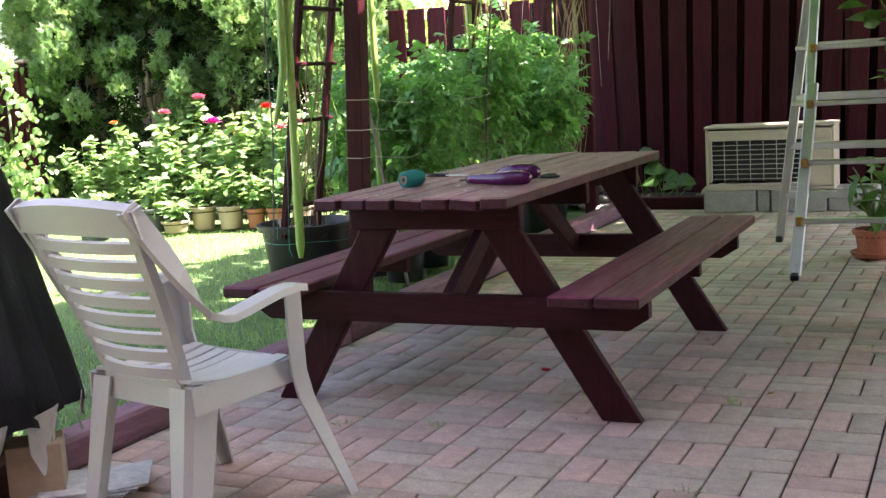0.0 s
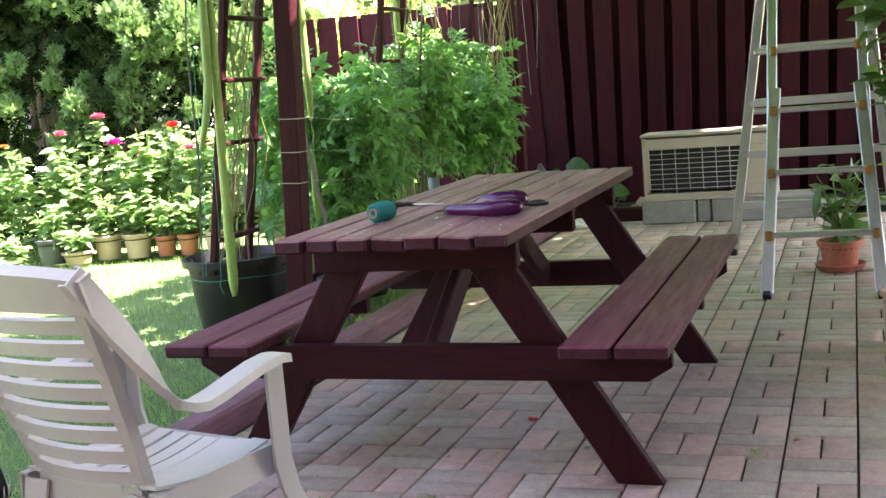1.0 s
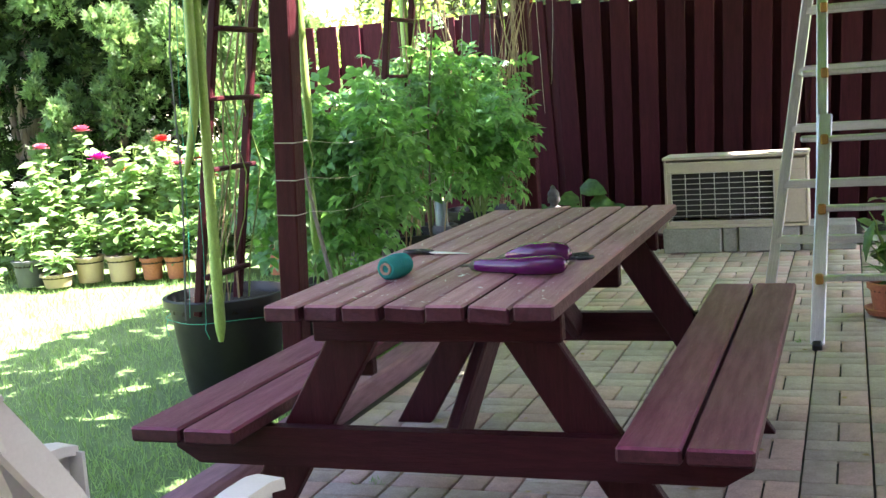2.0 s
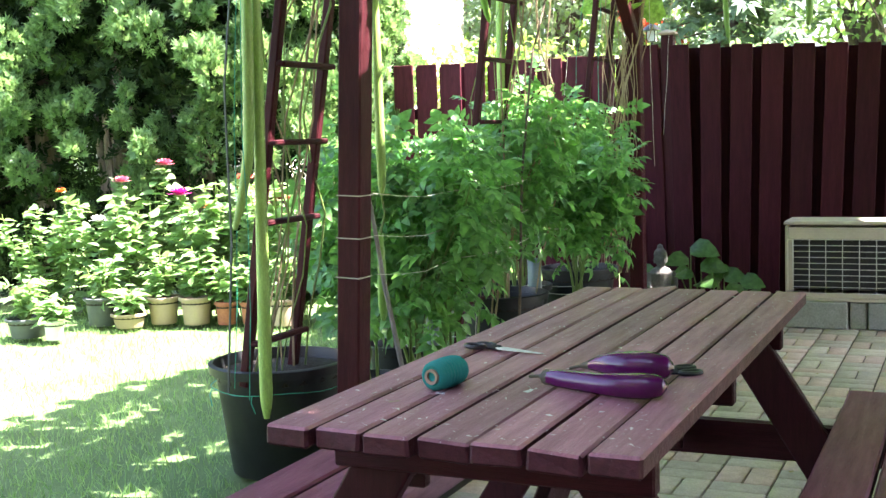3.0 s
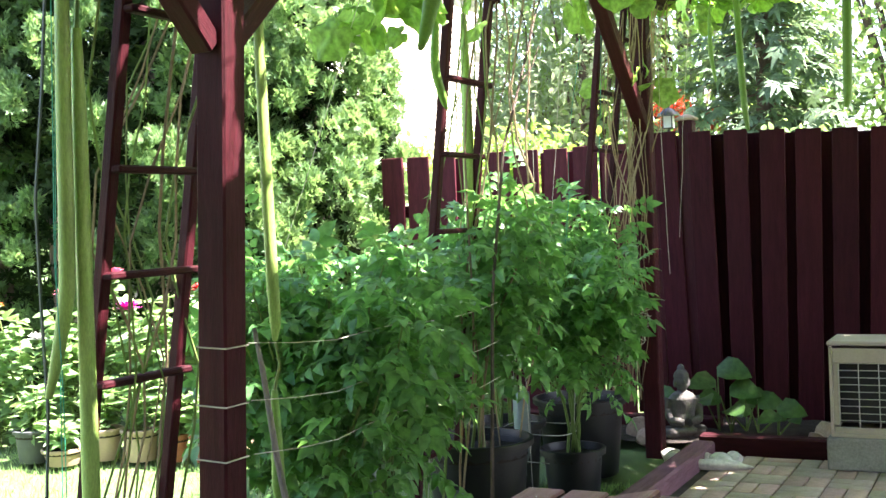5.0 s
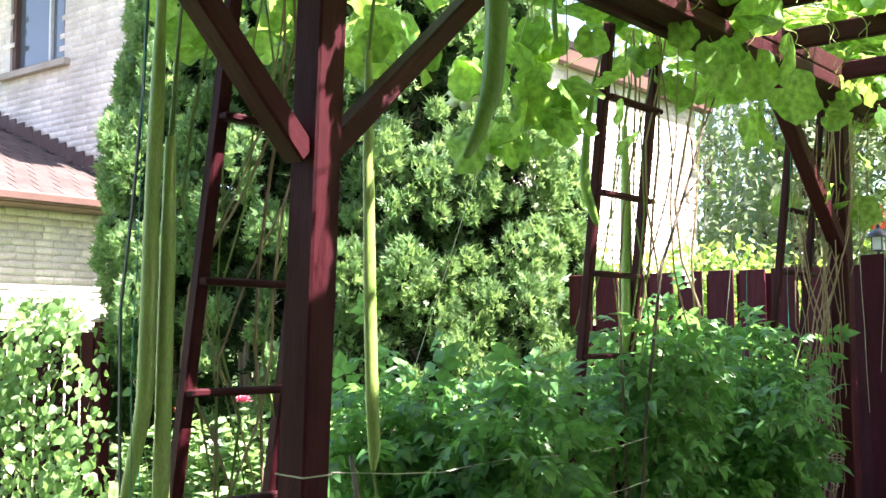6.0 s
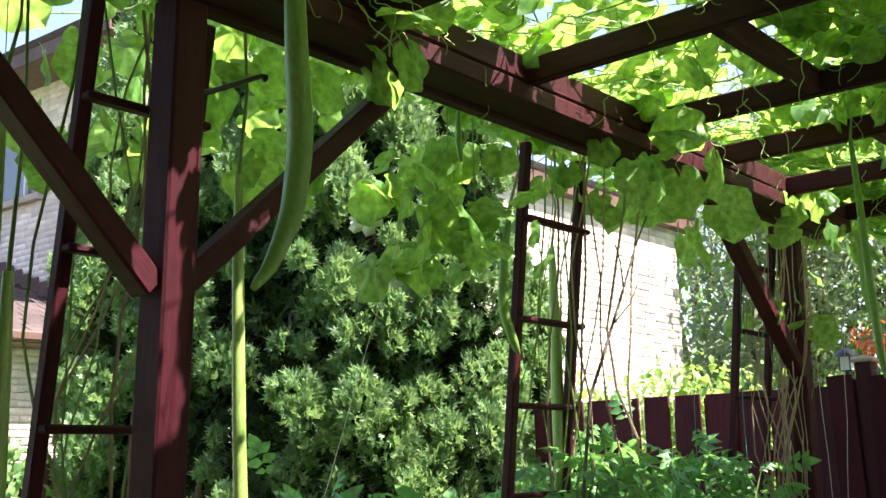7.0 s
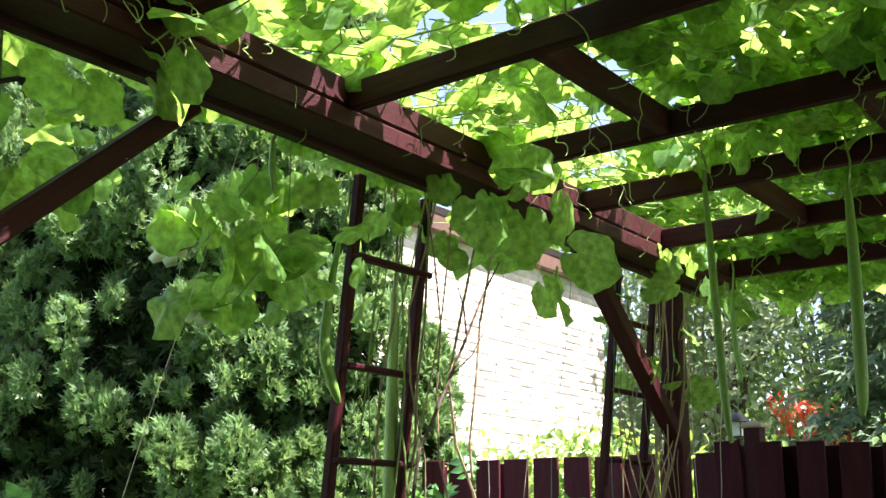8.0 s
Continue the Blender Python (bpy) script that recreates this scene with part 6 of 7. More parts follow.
# ---------------------------------------------------------------- cedars
def cedar(x, y, height, radius, sprays, seed, label):
    c = empty("cedar", pose(x, y, 0))
    tagged(c, label, "cedar tree", "cedar hedge trees")
    bm = bmesh.new()
    r = random.Random(seed)
    tube(bm, [(0, 0, -0.02), (0.03, 0.01, height * 0.35), (0.0, 0.03, height * 0.7), (0.01, 0, height * 0.96)], [0.085, 0.065, 0.04, 0.012], 8)
    for k in range(5):
        a = r.uniform(0, math.tau)
        z = r.uniform(0.1, 0.4)
        tube(bm, [(0, 0, z), (0.12 * math.cos(a), 0.12 * math.sin(a), z + 0.5), (0.18 * math.cos(a), 0.18 * math.sin(a), z + 1.3)], [0.045, 0.04, 0.02], 6)
    part("trunk", bm, M_CEDARBARK, c, "pale peeling bark")
    m = int(sprays / 6)
    u = rng.random(m)
    ang = rng.random(m) * math.tau
    q = radius * np.clip(np.minimum(1.0, (1.02 - u) * 1.7), 0.05, 1) * 0.62 * np.sqrt(rng.random(m))
    P = np.stack((q * np.cos(ang), q * np.sin(ang), 0.05 + u * (height - 0.25)), 1)
    P = P[(P[:, 2] > 1.35) | (rng.random(m) < 0.5)]
    m = len(P)
    # inner sprays take the shade-dark colour to deepen gaps between boughs
    scatter("inner_crown", CEDAR, P, turned(unit(m) + np.array([0, 0, 0.4]), unit(m)), 0.12 + 0.08 * rng.random(m), L_INNER, c, "inner foliage coloured dark as shade")
    # boughs: overlapping rounded tufts, bare underneath, so that dark hollows stay between them
    clumps = int(sprays / 75)
    u = rng.random(clumps) ** 0.9
    ang = rng.random(clumps) * math.tau
    prof = radius * np.clip(np.minimum(1.0, (1.03 - u) * 1.9), 0.08, 1) * (0.55 + 0.45 * rng.random(clumps))
    cen = np.stack((prof * np.cos(ang), prof * np.sin(ang), 0.2 + u * (height - 0.2)), 1)
    cen = cen[(cen[:, 2] > 1.2) | (rng.random(len(cen)) < 0.6)]
    big = 0.08 + 0.15 * rng.random(len(cen)) ** 1.5
    per = (70 + 3000 * big * big).astype(int)
    base, bigs = np.repeat(cen, per, 0), np.repeat(big, per)[:, None]
    m = len(base)
    out = base * np.array([1, 1, 0])
    out /= np.linalg.norm(out, axis=1, keepdims=True) + 1e-6
    d = unit(m) + 0.45 * out + np.array([0, 0, 0.25])
    d /= np.linalg.norm(d, axis=1, keepdims=True)
    off = d * (0.62 + 0.38 * rng.random(m) ** 0.5)[:, None] * np.array([1.0, 1.0, 1.25]) * bigs
    along = d * 0.8 + np.array([0, 0, 0.45]) + jitter(m, 0.35)
    face = np.cross(along, np.array([0, 0, 1.0])) * np.where(rng.random(m) < 0.5, 1, -1)[:, None] + d * 0.8 + jitter(m, 0.35)
    scatter("crown", CEDAR, base + off - d * 0.05, turned(along, face), 0.052 + 0.052 * rng.random(m), L_CEDAR, c)
    return c


CEDARS = ((-6.80, 5.80, 5.0, 0.50), (-6.25, 5.62, 5.3, 0.62), (-5.55, 5.74, 5.2, 0.62), (-4.90, 5.88, 5.4, 0.64), (-4.45, 6.20, 5.4, 0.58), (-4.05, 6.62, 5.3, 0.50), (-3.98, 7.5, 2.75, 0.42))
for k, (x, y, h, r) in enumerate(CEDARS):
    cedar(x, y, h, r, (17000 if k < 4 else 19000) if h > 3 else 6000, 300 + k, "dense green cedar tree in the hedge, lit from the side" if h > 3 else "small bright green cedar at the hedge's end")


# ---------------------------------------------------------------- shrubs and trees beyond the fences
def leafy_tree(name, x, y, trunk_h, height, rx, ry, clumps, per, leaf, size, material, label, seed, base_z=0.0, category="tree", spread=0.33):
    t = empty(name, pose(x, y, 0))
    tagged(t, label, category, "trees beyond the fence")
    r = random.Random(seed)
    bm = bmesh.new()
    tube(bm, [(0, 0, -0.05), (0.05, 0.03, trunk_h * 0.5), (0.0, 0.1, trunk_h), (0.1, 0, height * 0.8)], [0.05 + height * 0.016, 0.045 + height * 0.012, 0.03 + height * 0.008, 0.012], 8)
    cen = []
    for k in range(clumps):
        a = r.uniform(0, math.tau)
        u = r.random()
        z = base_z + trunk_h * 0.75 + (height - trunk_h * 0.75 - base_z) * u
        q = math.sqrt(r.random()) * math.sqrt(max(0.05, 1 - (2 * u - 0.9) ** 2 * 0.8))
        cpt = Vector((rx * q * math.cos(a), ry * q * math.sin(a), z))
        cen.append(tuple(cpt))
        if k % 3 == 0:
            mid = cpt * 0.5
            mid.z = max(trunk_h * 0.6, cpt.z - 0.5)
            tube(bm, [(0, 0, max(0.1, min(trunk_h, cpt.z - 0.7))), mid, cpt], [0.02 + height * 0.004, 0.016, 0.006], 5)
    part("trunk", bm, M_BARK, t)
    cen = np.repeat(np.array(cen), per, 0)
    m = len(cen)
    P = cen + jitter(m, spread) * np.array([1, 1, 0.7])
    along = unit(m) + np.array([0, 0, -0.3])
    scatter("crown", leaf, P, turned(along, np.array([0.2, -0.3, 1.0]) + jitter(m, 0.45)), size * (0.6 + 0.8 * rng.random(m)), material, t)
    return t


leafy_tree("shrub", -4.6, 8.8, 0.5, 1.9, 1.0, 0.7, 40, 90, OVATE, 0.085, L_LIGHT, "sunlit pale green shrub beyond the fence", 1, category="shrub", spread=0.2)
leafy_tree("shrub", -3.2, 8.6, 0.5, 1.95, 0.9, 0.7, 40, 90, OVATE, 0.085, L_LIGHT, "sunlit pale green shrub beyond the fence", 2, category="shrub", spread=0.2)
leafy_tree("shrub", -2.1, 9.2, 0.5, 1.75, 0.9, 0.7, 40, 90, OVATE, 0.085, L_LIGHT, "sunlit pale green shrub beyond the fence", 3, category="shrub", spread=0.2)
leafy_tree("shrub", -0.9, 8.9, 0.5, 1.7, 0.9, 0.6, 36, 80, OVATE, 0.085, L_TREE, "leafy shrub beyond the back fence", 4, category="shrub", spread=0.22)
leafy_tree("shrub", 0.4, 8.8, 0.6, 3.0, 0.9, 0.6, 26, 75, OVATE, 0.085, L_TREE, "twiggy green shrub beyond the back fence", 5, category="shrub", spread=0.25)
leafy_tree("shrub", 1.8, 8.9, 0.6, 3.0, 0.9, 0.6, 26, 75, OVATE, 0.085, L_TREE, "twiggy green shrub beyond the back fence", 6, category="shrub", spread=0.25)
leafy_tree("shrub", 3.2, 8.6, 0.6, 3.0, 0.9, 0.6, 26, 75, OVATE, 0.085, L_TREE, "twiggy green shrub beyond the back fence", 7, category="shrub", spread=0.25)
leafy_tree("tree", -4.2, 17.5, 1.6, 8.0, 2.3, 2.0, 90, 120, OVATE, 0.14, L_TREE, "tall leafy tree with sky between its boughs", 11, spread=0.42)
leafy_tree("tree", -0.6, 15.5, 1.5, 8.5, 2.6, 1.8, 100, 120, OVATE, 0.125, L_TREE, "tall leafy tree beyond the back fence", 12, spread=0.42)
leafy_tree("tree", 2.6, 14.0, 1.2, 8.0, 2.4, 1.8, 100, 120, OVATE, 0.125, L_TREE, "tall leafy tree beyond the back fence", 13, spread=0.42)
leafy_tree("tree", 5.8, 13.0, 1.2, 8.0, 2.2, 1.8, 60, 65, OVATE, 0.20, L_TREE, "tall leafy tree beyond the back fence", 14, spread=0.42)
leafy_tree("tree", -6.9, 18.6, 1.4, 7.0, 1.7, 1.6, 60, 110, OVATE, 0.13, L_HAZE, "grey-green tree with dark boughs beside the neighbouring house", 16, spread=0.36)
leafy_tree("tree", -5.3, 16.2, 1.2, 6.2, 1.4, 1.4, 60, 110, OVATE, 0.12, L_HAZE, "grey-green tree with dark boughs beside the neighbouring house", 17, spread=0.36)
leafy_tree("shrub", -5.0, 11.2, 0.4, 2.15, 0.9, 0.8, 36, 90, OVATE, 0.09, L_LIGHT, "tall sunlit yellow-green shrub before the neighbouring house", 18, category="shrub", spread=0.24)
leafy_tree("tree", -8.5, 19.5, 2.0, 8.5, 2.6, 2.0, 50, 60, OVATE, 0.22, L_TREE, "tall leafy tree behind the neighbouring house", 15, spread=0.5)


def spruce(x, y, height, radius, label):
    t = empty("spruce", pose(x, y, 0))
    tagged(t, label, "conifer", "trees beyond the fence")
    bm = bmesh.new()
    tube(bm, [(0, 0, -0.05), (0, 0, height * 0.5), (0, 0, height)], [0.12, 0.08, 0.01], 8)
    ends = []
    for k in range(110):
        z = height * (0.06 + 0.92 * k / 110)
        q = radius * (1 - z / height) * random.uniform(0.75, 1.1) + 0.05
        a = k * 2.399
        e = Vector((q * math.cos(a), q * math.sin(a), z - 0.25 * q))
        tube(bm, [(0, 0, z), e], [0.018, 0.005], 4)
        ends.append((Vector((0, 0, z)), e))
    part("trunk", bm, M_BARK, t)
    P, A = [], []
    for a, b in ends:
        m = int(24 * (b - a).length) + 8
        for i in range(m):
            u = 0.15 + 0.85 * random.random()
            P.append(tuple(a.lerp(b, u)))
            A.append(tuple((b - a).normalized()))
    P, A = np.array(P), np.array(A)
    m = len(P)
    scatter("crown", CEDAR, P + jitter(m, 0.06), turned(A + jitter(m, 0.55), np.array([0, 0, 1.0]) + jitter(m, 0.3)), 0.22 + 0.12 * rng.random(m), L_SPRUCE, t)
    return t


spruce(-1.9, 12.4, 6.5, 1.7, "blue-green spruce beyond the corner of the fence")
spruce(0.9, 11.6, 5.5, 1.5, "blue-green spruce beyond the back fence")

# red maple shoots over the fence
f = empty("red_maple", pose(-2.95, 12.8, 0))
tagged(f, "small maple with bright red leaves above the fence", "shrub")
bm = bmesh.new()
tops = []
for k in range(9):
    a = k * 2.4
    c = Vector((0.42 * math.cos(a) * (k / 9) ** 0.5, 0.3 * math.sin(a) * (k / 9) ** 0.5, 2.28 + 0.42 * math.sin(k * 1.9) ** 2))
    tube(bm, [(0, 0, 0), c * 0.5, c], [0.02, 0.012, 0.004], 5)
    tops.append(tuple(c))
part("stem", bm, M_BARK, f)
c = np.repeat(np.array(tops), 34, 0)
m = len(c)
L_RED = leaf_material("red maple leaf", (0.42, 0.035, 0.02), (0.58, 0.07, 0.03), (0.8, 0.12, 0.04), 0.4, 0.5)
scatter("foliage", LANCE, c + jitter(m, 0.07), turned(unit(m), np.array([0, 0, 1.0]) + jitter(m, 0.4)), 0.07 + 0.05 * rng.random(m), L_RED, f)


# ---------------------------------------------------------------- lantern on the fence post
def lantern(x, y, z):
    l = empty("lantern", pose(x, y, z) @ Matrix.Scale(0.90, 4))
    tagged(l, "small black post lantern with frosted panes", "lantern")
    bm = bmesh.new()
    lathe(bm, [(0.05, 0), (0.05, 0.012), (0.015, 0.018), (0.012, 0.05), (0.045, 0.055), (0.045, 0.062)], 16)
    part("base", bm, M_LAMPBLACK, l)
    for k in range(4):
        boxed("pane", (0.058, 0.004, 0.085), pose(0, 0, 0.106) @ pose(0, 0, 0, 0, 0, 90 * k) @ pose(0, -0.034, 0), M_FROST, l, 0.001, "frosted glass pane")
        a = math.radians(45 + 90 * k)
        boxed("bar", (0.008, 0.008, 0.09), pose(0.048 * math.cos(a), 0.048 * math.sin(a), 0.107), M_LAMPBLACK, l, 0.001)
    bm = bmesh.new()
    lathe(bm, [(0.062, 0.150), (0.085, 0.152), (0.07, 0.172), (0.035, 0.20), (0.012, 0.212), (0.012, 0.23), (0.004, 0.24)], 20)
    part("roof", bm, M_LAMPBLACK, l)
    return l


lantern(-1.468, 7.05, 1.845)
b = boxed("fence_post", (0.09, 0.09, 1.875), pose(-1.468, 7.06, 0.9075), M_STAIN_Z)
tagged(b, "dark red timber post under the lantern", "post", kind="structure")


# ---------------------------------------------------------------- stone figure, stones, bed plants
def seated_figure(x, y, z):
    bm = bmesh.new()
    blob(bm, (0, 0, 0.02), (0.13, 0.10, 0.028), 1, 0.08)
    for s in (-1, 1):
        blob(bm, (s * 0.085, -0.03, 0.065), (0.075, 0.06, 0.042), 2 + s, 0.08)
        tube(bm, [(s * 0.088, 0.005, 0.255), (s * 0.115, 0.0, 0.19), (s * 0.10, -0.045, 0.135), (s * 0.02, -0.085, 0.125)], [0.034, 0.029, 0.025, 0.021], 10)
        blob(bm, (s * 0.052, 0.0, 0.345), (0.008, 0.014, 0.03), 4, 0.0, 1)
    blob(bm, (0, -0.055, 0.075), (0.08, 0.055, 0.03), 5, 0.06)
    lathe(bm, [(0.075, 0.05), (0.082, 0.12), (0.078, 0.17), (0.092, 0.225), (0.098, 0.255), (0.07, 0.285), (0.033, 0.298), (0.030, 0.315)], 20, Matrix.Diagonal((1.0, 0.68, 1.0, 1.0)))
    blob(bm, (0, -0.006, 0.355), (0.05, 0.052, 0.062), 6, 0.03)
    blob(bm, (0, -0.055, 0.35), (0.009, 0.012, 0.016), 6, 0.0, 1)
    blob(bm, (0, 0.004, 0.385), (0.053, 0.056, 0.042), 7, 0.08)
    blob(bm, (0, 0.006, 0.432), (0.025, 0.026, 0.022), 8, 0.08)
    ob = part("stone_statue", bm, M_STONE)
    fuse = ob.modifiers.new("fuse", "REMESH")
    fuse.mode = "VOXEL"
    fuse.voxel_size = 0.006
    fuse.use_smooth_shade = True
    ob.matrix_world = pose(x, y, z, 0, 0, 34) @ Matrix.Diagonal((0.86, 0.9, 1.0, 1.0))
    return tagged(ob, "weathered grey stone seated statue on the ground", "statue")


seated_figure(-1.175, 6.07, 0.0)
r = random.Random(5)
for k in range(13):
    bm = bmesh.new()
    s = r.uniform(0.03, 0.055)
    blob(bm, (0, 0, 0), (s * 1.2, s, s * 0.8), k, 0.35)
    o = part("pebble", bm, M_PALE)
    o.location = (-1.12 + 0.03 * k + r.uniform(-0.02, 0.02), 5.58 - 0.06 * (k % 3), s * 0.55)
    tagged(o, "pale rounded pebble at the edge of the pavers", "stone", "pebbles by the statue")
bm = bmesh.new()
blob(bm, (0, 0, 0), (0.20, 0.035, 0.03), 9, 0.25, 3)
o = part("edging_stone", bm, M_PALE)
o.matrix_world = pose(-0.84, 5.40, 0.022, 0, 0, 8)
tagged(o, "long flat white stone lying on the pavers", "stone")
for k, (x, y, s) in enumerate(((-0.42, 6.02, 0.06), (-0.36, 6.1, 0.09), (-1.36, 5.95, 0.06), (-1.42, 6.05, 0.09), (-0.52, 6.0, 0.045))):
    bm = bmesh.new()
    blob(bm, (0, 0, 0), (s, s * 0.8, s * 0.9), 40 + k, 0.5)
    o = part("rock", bm, M_ROCK)
    o.location = (x, y, s * 0.7)
    tagged(o, "small tan rock in the planting bed", "stone", "rocks in the planting bed")
for k, (x, y, s, h) in enumerate(((-1.02, 6.30, 0.21, 0.38), (-0.94, 6.26, 0.19, 0.27), (-0.78, 6.25, 0.16, 0.20), (-0.66, 6.2, 0.17, 0.17), (-1.38, 6.25, 0.15, 0.22), (-0.86, 6.3, 0.15, 0.22))):
    q = empty("taro_plant", pose(x, y, 0.03))
    tagged(q, "low plant with broad arrow-shaped leaves by the fence", "plant", "broad-leaved plants in the bed")
    bm = bmesh.new()
    P = []
    for j in range(3):
        a = k + j * 2.1
        e = Vector((0.06 * math.cos(a) * j, 0.06 * math.sin(a) * j, h * (1 - 0.22 * j)))
        tube(bm, [(0, 0, 0), e * 0.6, e], [0.006, 0.005, 0.004], 6)
        P.append(tuple(e))
    part("stem", bm, M_STEM, q)
    P = np.array(P)
    scatter("foliage", BROAD, P, turned(np.array([[0.9, -0.35, -0.05], [-0.5, -0.6, 0.0], [0.3, -0.9, 0.1]]), np.array([[0.0, -0.95, 0.8]] * 3) + jitter(3, 0.15)), [s, s * 0.85, s * 0.7], L_BAY, q)


# ---------------------------------------------------------------- potted shrubs beside the ladder
pot("flower_pot", 1.10, 3.47, 0.112, 0.085, 0.155, M_TERRA, "terracotta pot standing in a saucer beside the ladder", 0.85, 0.03, 0.012, group="pots beside the ladder", saucer=0.13)
pot("flower_pot", 1.365, 1.80, 0.100, 0.082, 0.225, M_TAN, "tan plastic pot on the pavers", 0.88, 0.02, group="pots beside the ladder")
g = pot("flower_pot", 1.665, 1.52, 0.175, 0.15, 0.30, M_GOLD, "glazed ochre pot with a dark patterned rim", 0.9, 0.05, 0.012, group="pots beside the ladder", saucer=0.20)
bm = bmesh.new()
lathe(bm, [(0.176, 0.245), (0.181, 0.247), (0.186, 0.295), (0.176, 0.306), (0.165, 0.306), (0.164, 0.26)], 32)
part("rim_band", bm, M_GLAZE, g, "dark glazed rim band")
for k in range(12):
    a = k * math.tau / 12
    boxed("rim_flower", (0.022, 0.003, 0.022), pose(0.1865 * math.cos(a), 0.1865 * math.sin(a), 0.275, 0, 45, math.degrees(a) + 90), M_FROST, g, 0.001, "pale painted rim ornament")
pot("flower_pot", 1.62, 2.50, 0.15, 0.12, 0.28, M_TERRA, "terracotta pot behind the tan pot", 0.88, 0.03, group="pots beside the ladder")
pot("flower_pot", 1.55, 3.0, 0.14, 0.11, 0.26, M_TERRA, "terracotta pot behind the ladder", 0.88, 0.03, group="pots beside the ladder")


def pot_shrub(x, y, z, height, spread, n, leaf, size, label, seed, material=L_BAY):
    s = empty("potted_shrub", pose(x, y, z))
    tagged(s, label, "shrub", "potted shrubs beside the ladder")
    r = random.Random(seed)
    bm = bmesh.new()
    lines = []
    for k in range(12):
        a, q = r.uniform(0, math.tau), spread * math.sqrt(r.random())
        top = Vector((q * math.cos(a), q * math.sin(a), height * r.uniform(0.45, 1.0)))
        pts = [Vector((top.x * u ** 1.6, top.y * u ** 1.6, top.z * u)) + 0.03 * Vector((noise.noise((u * 5, k, seed)), noise.noise((u * 5, k, seed + 3)), 0)) * u for u in [i / 7 for i in range(8)]]
        tube(bm, pts, [0.009 - 0.0009 * i for i in range(8)], 5)
        lines.append(pts)
    part("stem", bm, M_STEM, s)
    P = np.array([[(p.x, p.y, p.z) for p in e] for e in lines])
    w = rng.integers(0, 12, n)
    u = 0.2 + 0.8 * rng.random(n) ** 0.8
    i0 = np.clip((u * 7).astype(int), 0, 6)
    fr = (u * 7 - i0)[:, None]
    base = P[w, i0] * (1 - fr) + P[w, np.minimum(i0 + 1, 7)] * fr
    scatter("foliage", leaf, base + jitter(n, 0.035), turned(unit(n) * np.array([1, 1, 0.5]) + np.array([0, 0, 0.15]), np.array([0, 0, 1.0]) + jitter(n, 0.4)), size * (0.6 + 0.7 * rng.random(n)), material, s)
    return s


pot_shrub(1.665, 1.52, 0.26, 1.60, 0.40, 460, BROAD, 0.10, "tall glossy green shrub in an ochre pot", 1)
pot_shrub(1.62, 2.50, 0.24, 1.75, 0.52, 620, BROAD, 0.105, "tall leafy green shrub in a terracotta pot", 3)
pot_shrub(1.44, 2.70, 0.0, 1.62, 0.20, 80, BROAD, 0.11, "young shrub with pale leaf tips beside the ladder", 9, L_LIGHT)
pot_shrub(1.55, 3.0, 0.22, 1.3, 0.34, 320, LANCE, 0.17, "green shrub with long leaves behind the ladder", 4)
pot_shrub(1.10, 3.47, 0.14, 0.42, 0.16, 45, LANCE, 0.16, "drooping strap-leaved plant in a terracotta pot", 5)
pot_shrub(2.05, 3.2, 0.0, 1.9, 0.4, 420, OVATE, 0.13, "dense green shrub beside the patio", 6)


# ---------------------------------------------------------------- neighbouring houses
def brick_wall(name, m, width, height, course, length, parent, holes=(), cut=None):
    """Courses of single bricks over a mortar slab; local x along the wall, z up, the face towards -y. cut: (height at x = 0, height at x = width)."""
    bm = bmesh.new()
    rows = int(height / course)
    r = random.Random(len(name) + int(width * 10))
    verts, tris = [], []
    for j in range(rows):
        z0 = j * course
        x = -length * r.random()
        while x < width:
            ln = length * r.uniform(0.75, 1.2)
            x0, x1 = max(0, x), min(width, x + ln - 0.012)
            x += ln
            if x1 - x0 < 0.03:
                continue
            mid = (x0 + x1) / 2
            if cut and z0 + course > cut[0] + (cut[1] - cut[0]) * mid / width:
                continue
            if any(a - 0.02 < mid < b + 0.02 and c - course < z0 < d for a, b, c, d in holes):
                continue
            y = -0.005 - 0.005 * r.random()
            z1 = z0 + course - 0.011
            b = len(verts)
            e = 0.006
            verts += [(x0, 0, z0), (x1, 0, z0), (x1, 0, z1), (x0, 0, z1), (x0 + e, y, z0 + e), (x1 - e, y, z0 + e), (x1 - e, y, z1 - e), (x0 + e, y, z1 - e)]
            for q in ((4, 5, 6, 7), (0, 1, 5, 4), (1, 2, 6, 5), (2, 3, 7, 6), (3, 0, 4, 7)):
                tris += [(b + q[0], b + q[1], b + q[2]), (b + q[0], b + q[2], b + q[3])]
    me = mesh_from(name, verts, tris)
    me.materials.append(M_BRICK)
    ob = new(name, me)
    ob.parent = parent
    ob.matrix_local = m
    tagged(ob, "buff split-faced bricks", kind="stuff")
    bm.free()
    return ob


def slab(name, pts, thick, material, parent, m):
    """A slab from an outline in local x, z, thickened backwards along y."""
    bm = bmesh.new()
    a = [bm.verts.new((x, 0, z)) for x, z in pts]
    b = [bm.verts.new((x, thick, z)) for x, z in pts]
    bm.faces.new(a)
    bm.faces.new(b[::-1])
    n = len(pts)
    for k in range(n):
        bm.faces.new((a[k], b[k], b[(k + 1) % n], a[(k + 1) % n]))
    bmesh.ops.recalc_face_normals(bm, faces=bm.faces)
    ob = part(name, bm, material, parent)
    ob.matrix_local = m
    return ob


# house with the bright side wall, beyond the corner of the fence
h2 = empty("house", pose(-6.5, 9.0, 0, 0, 0, 90))
tagged(h2, "neighbouring brick house with a blazing sunlit side wall", "house")
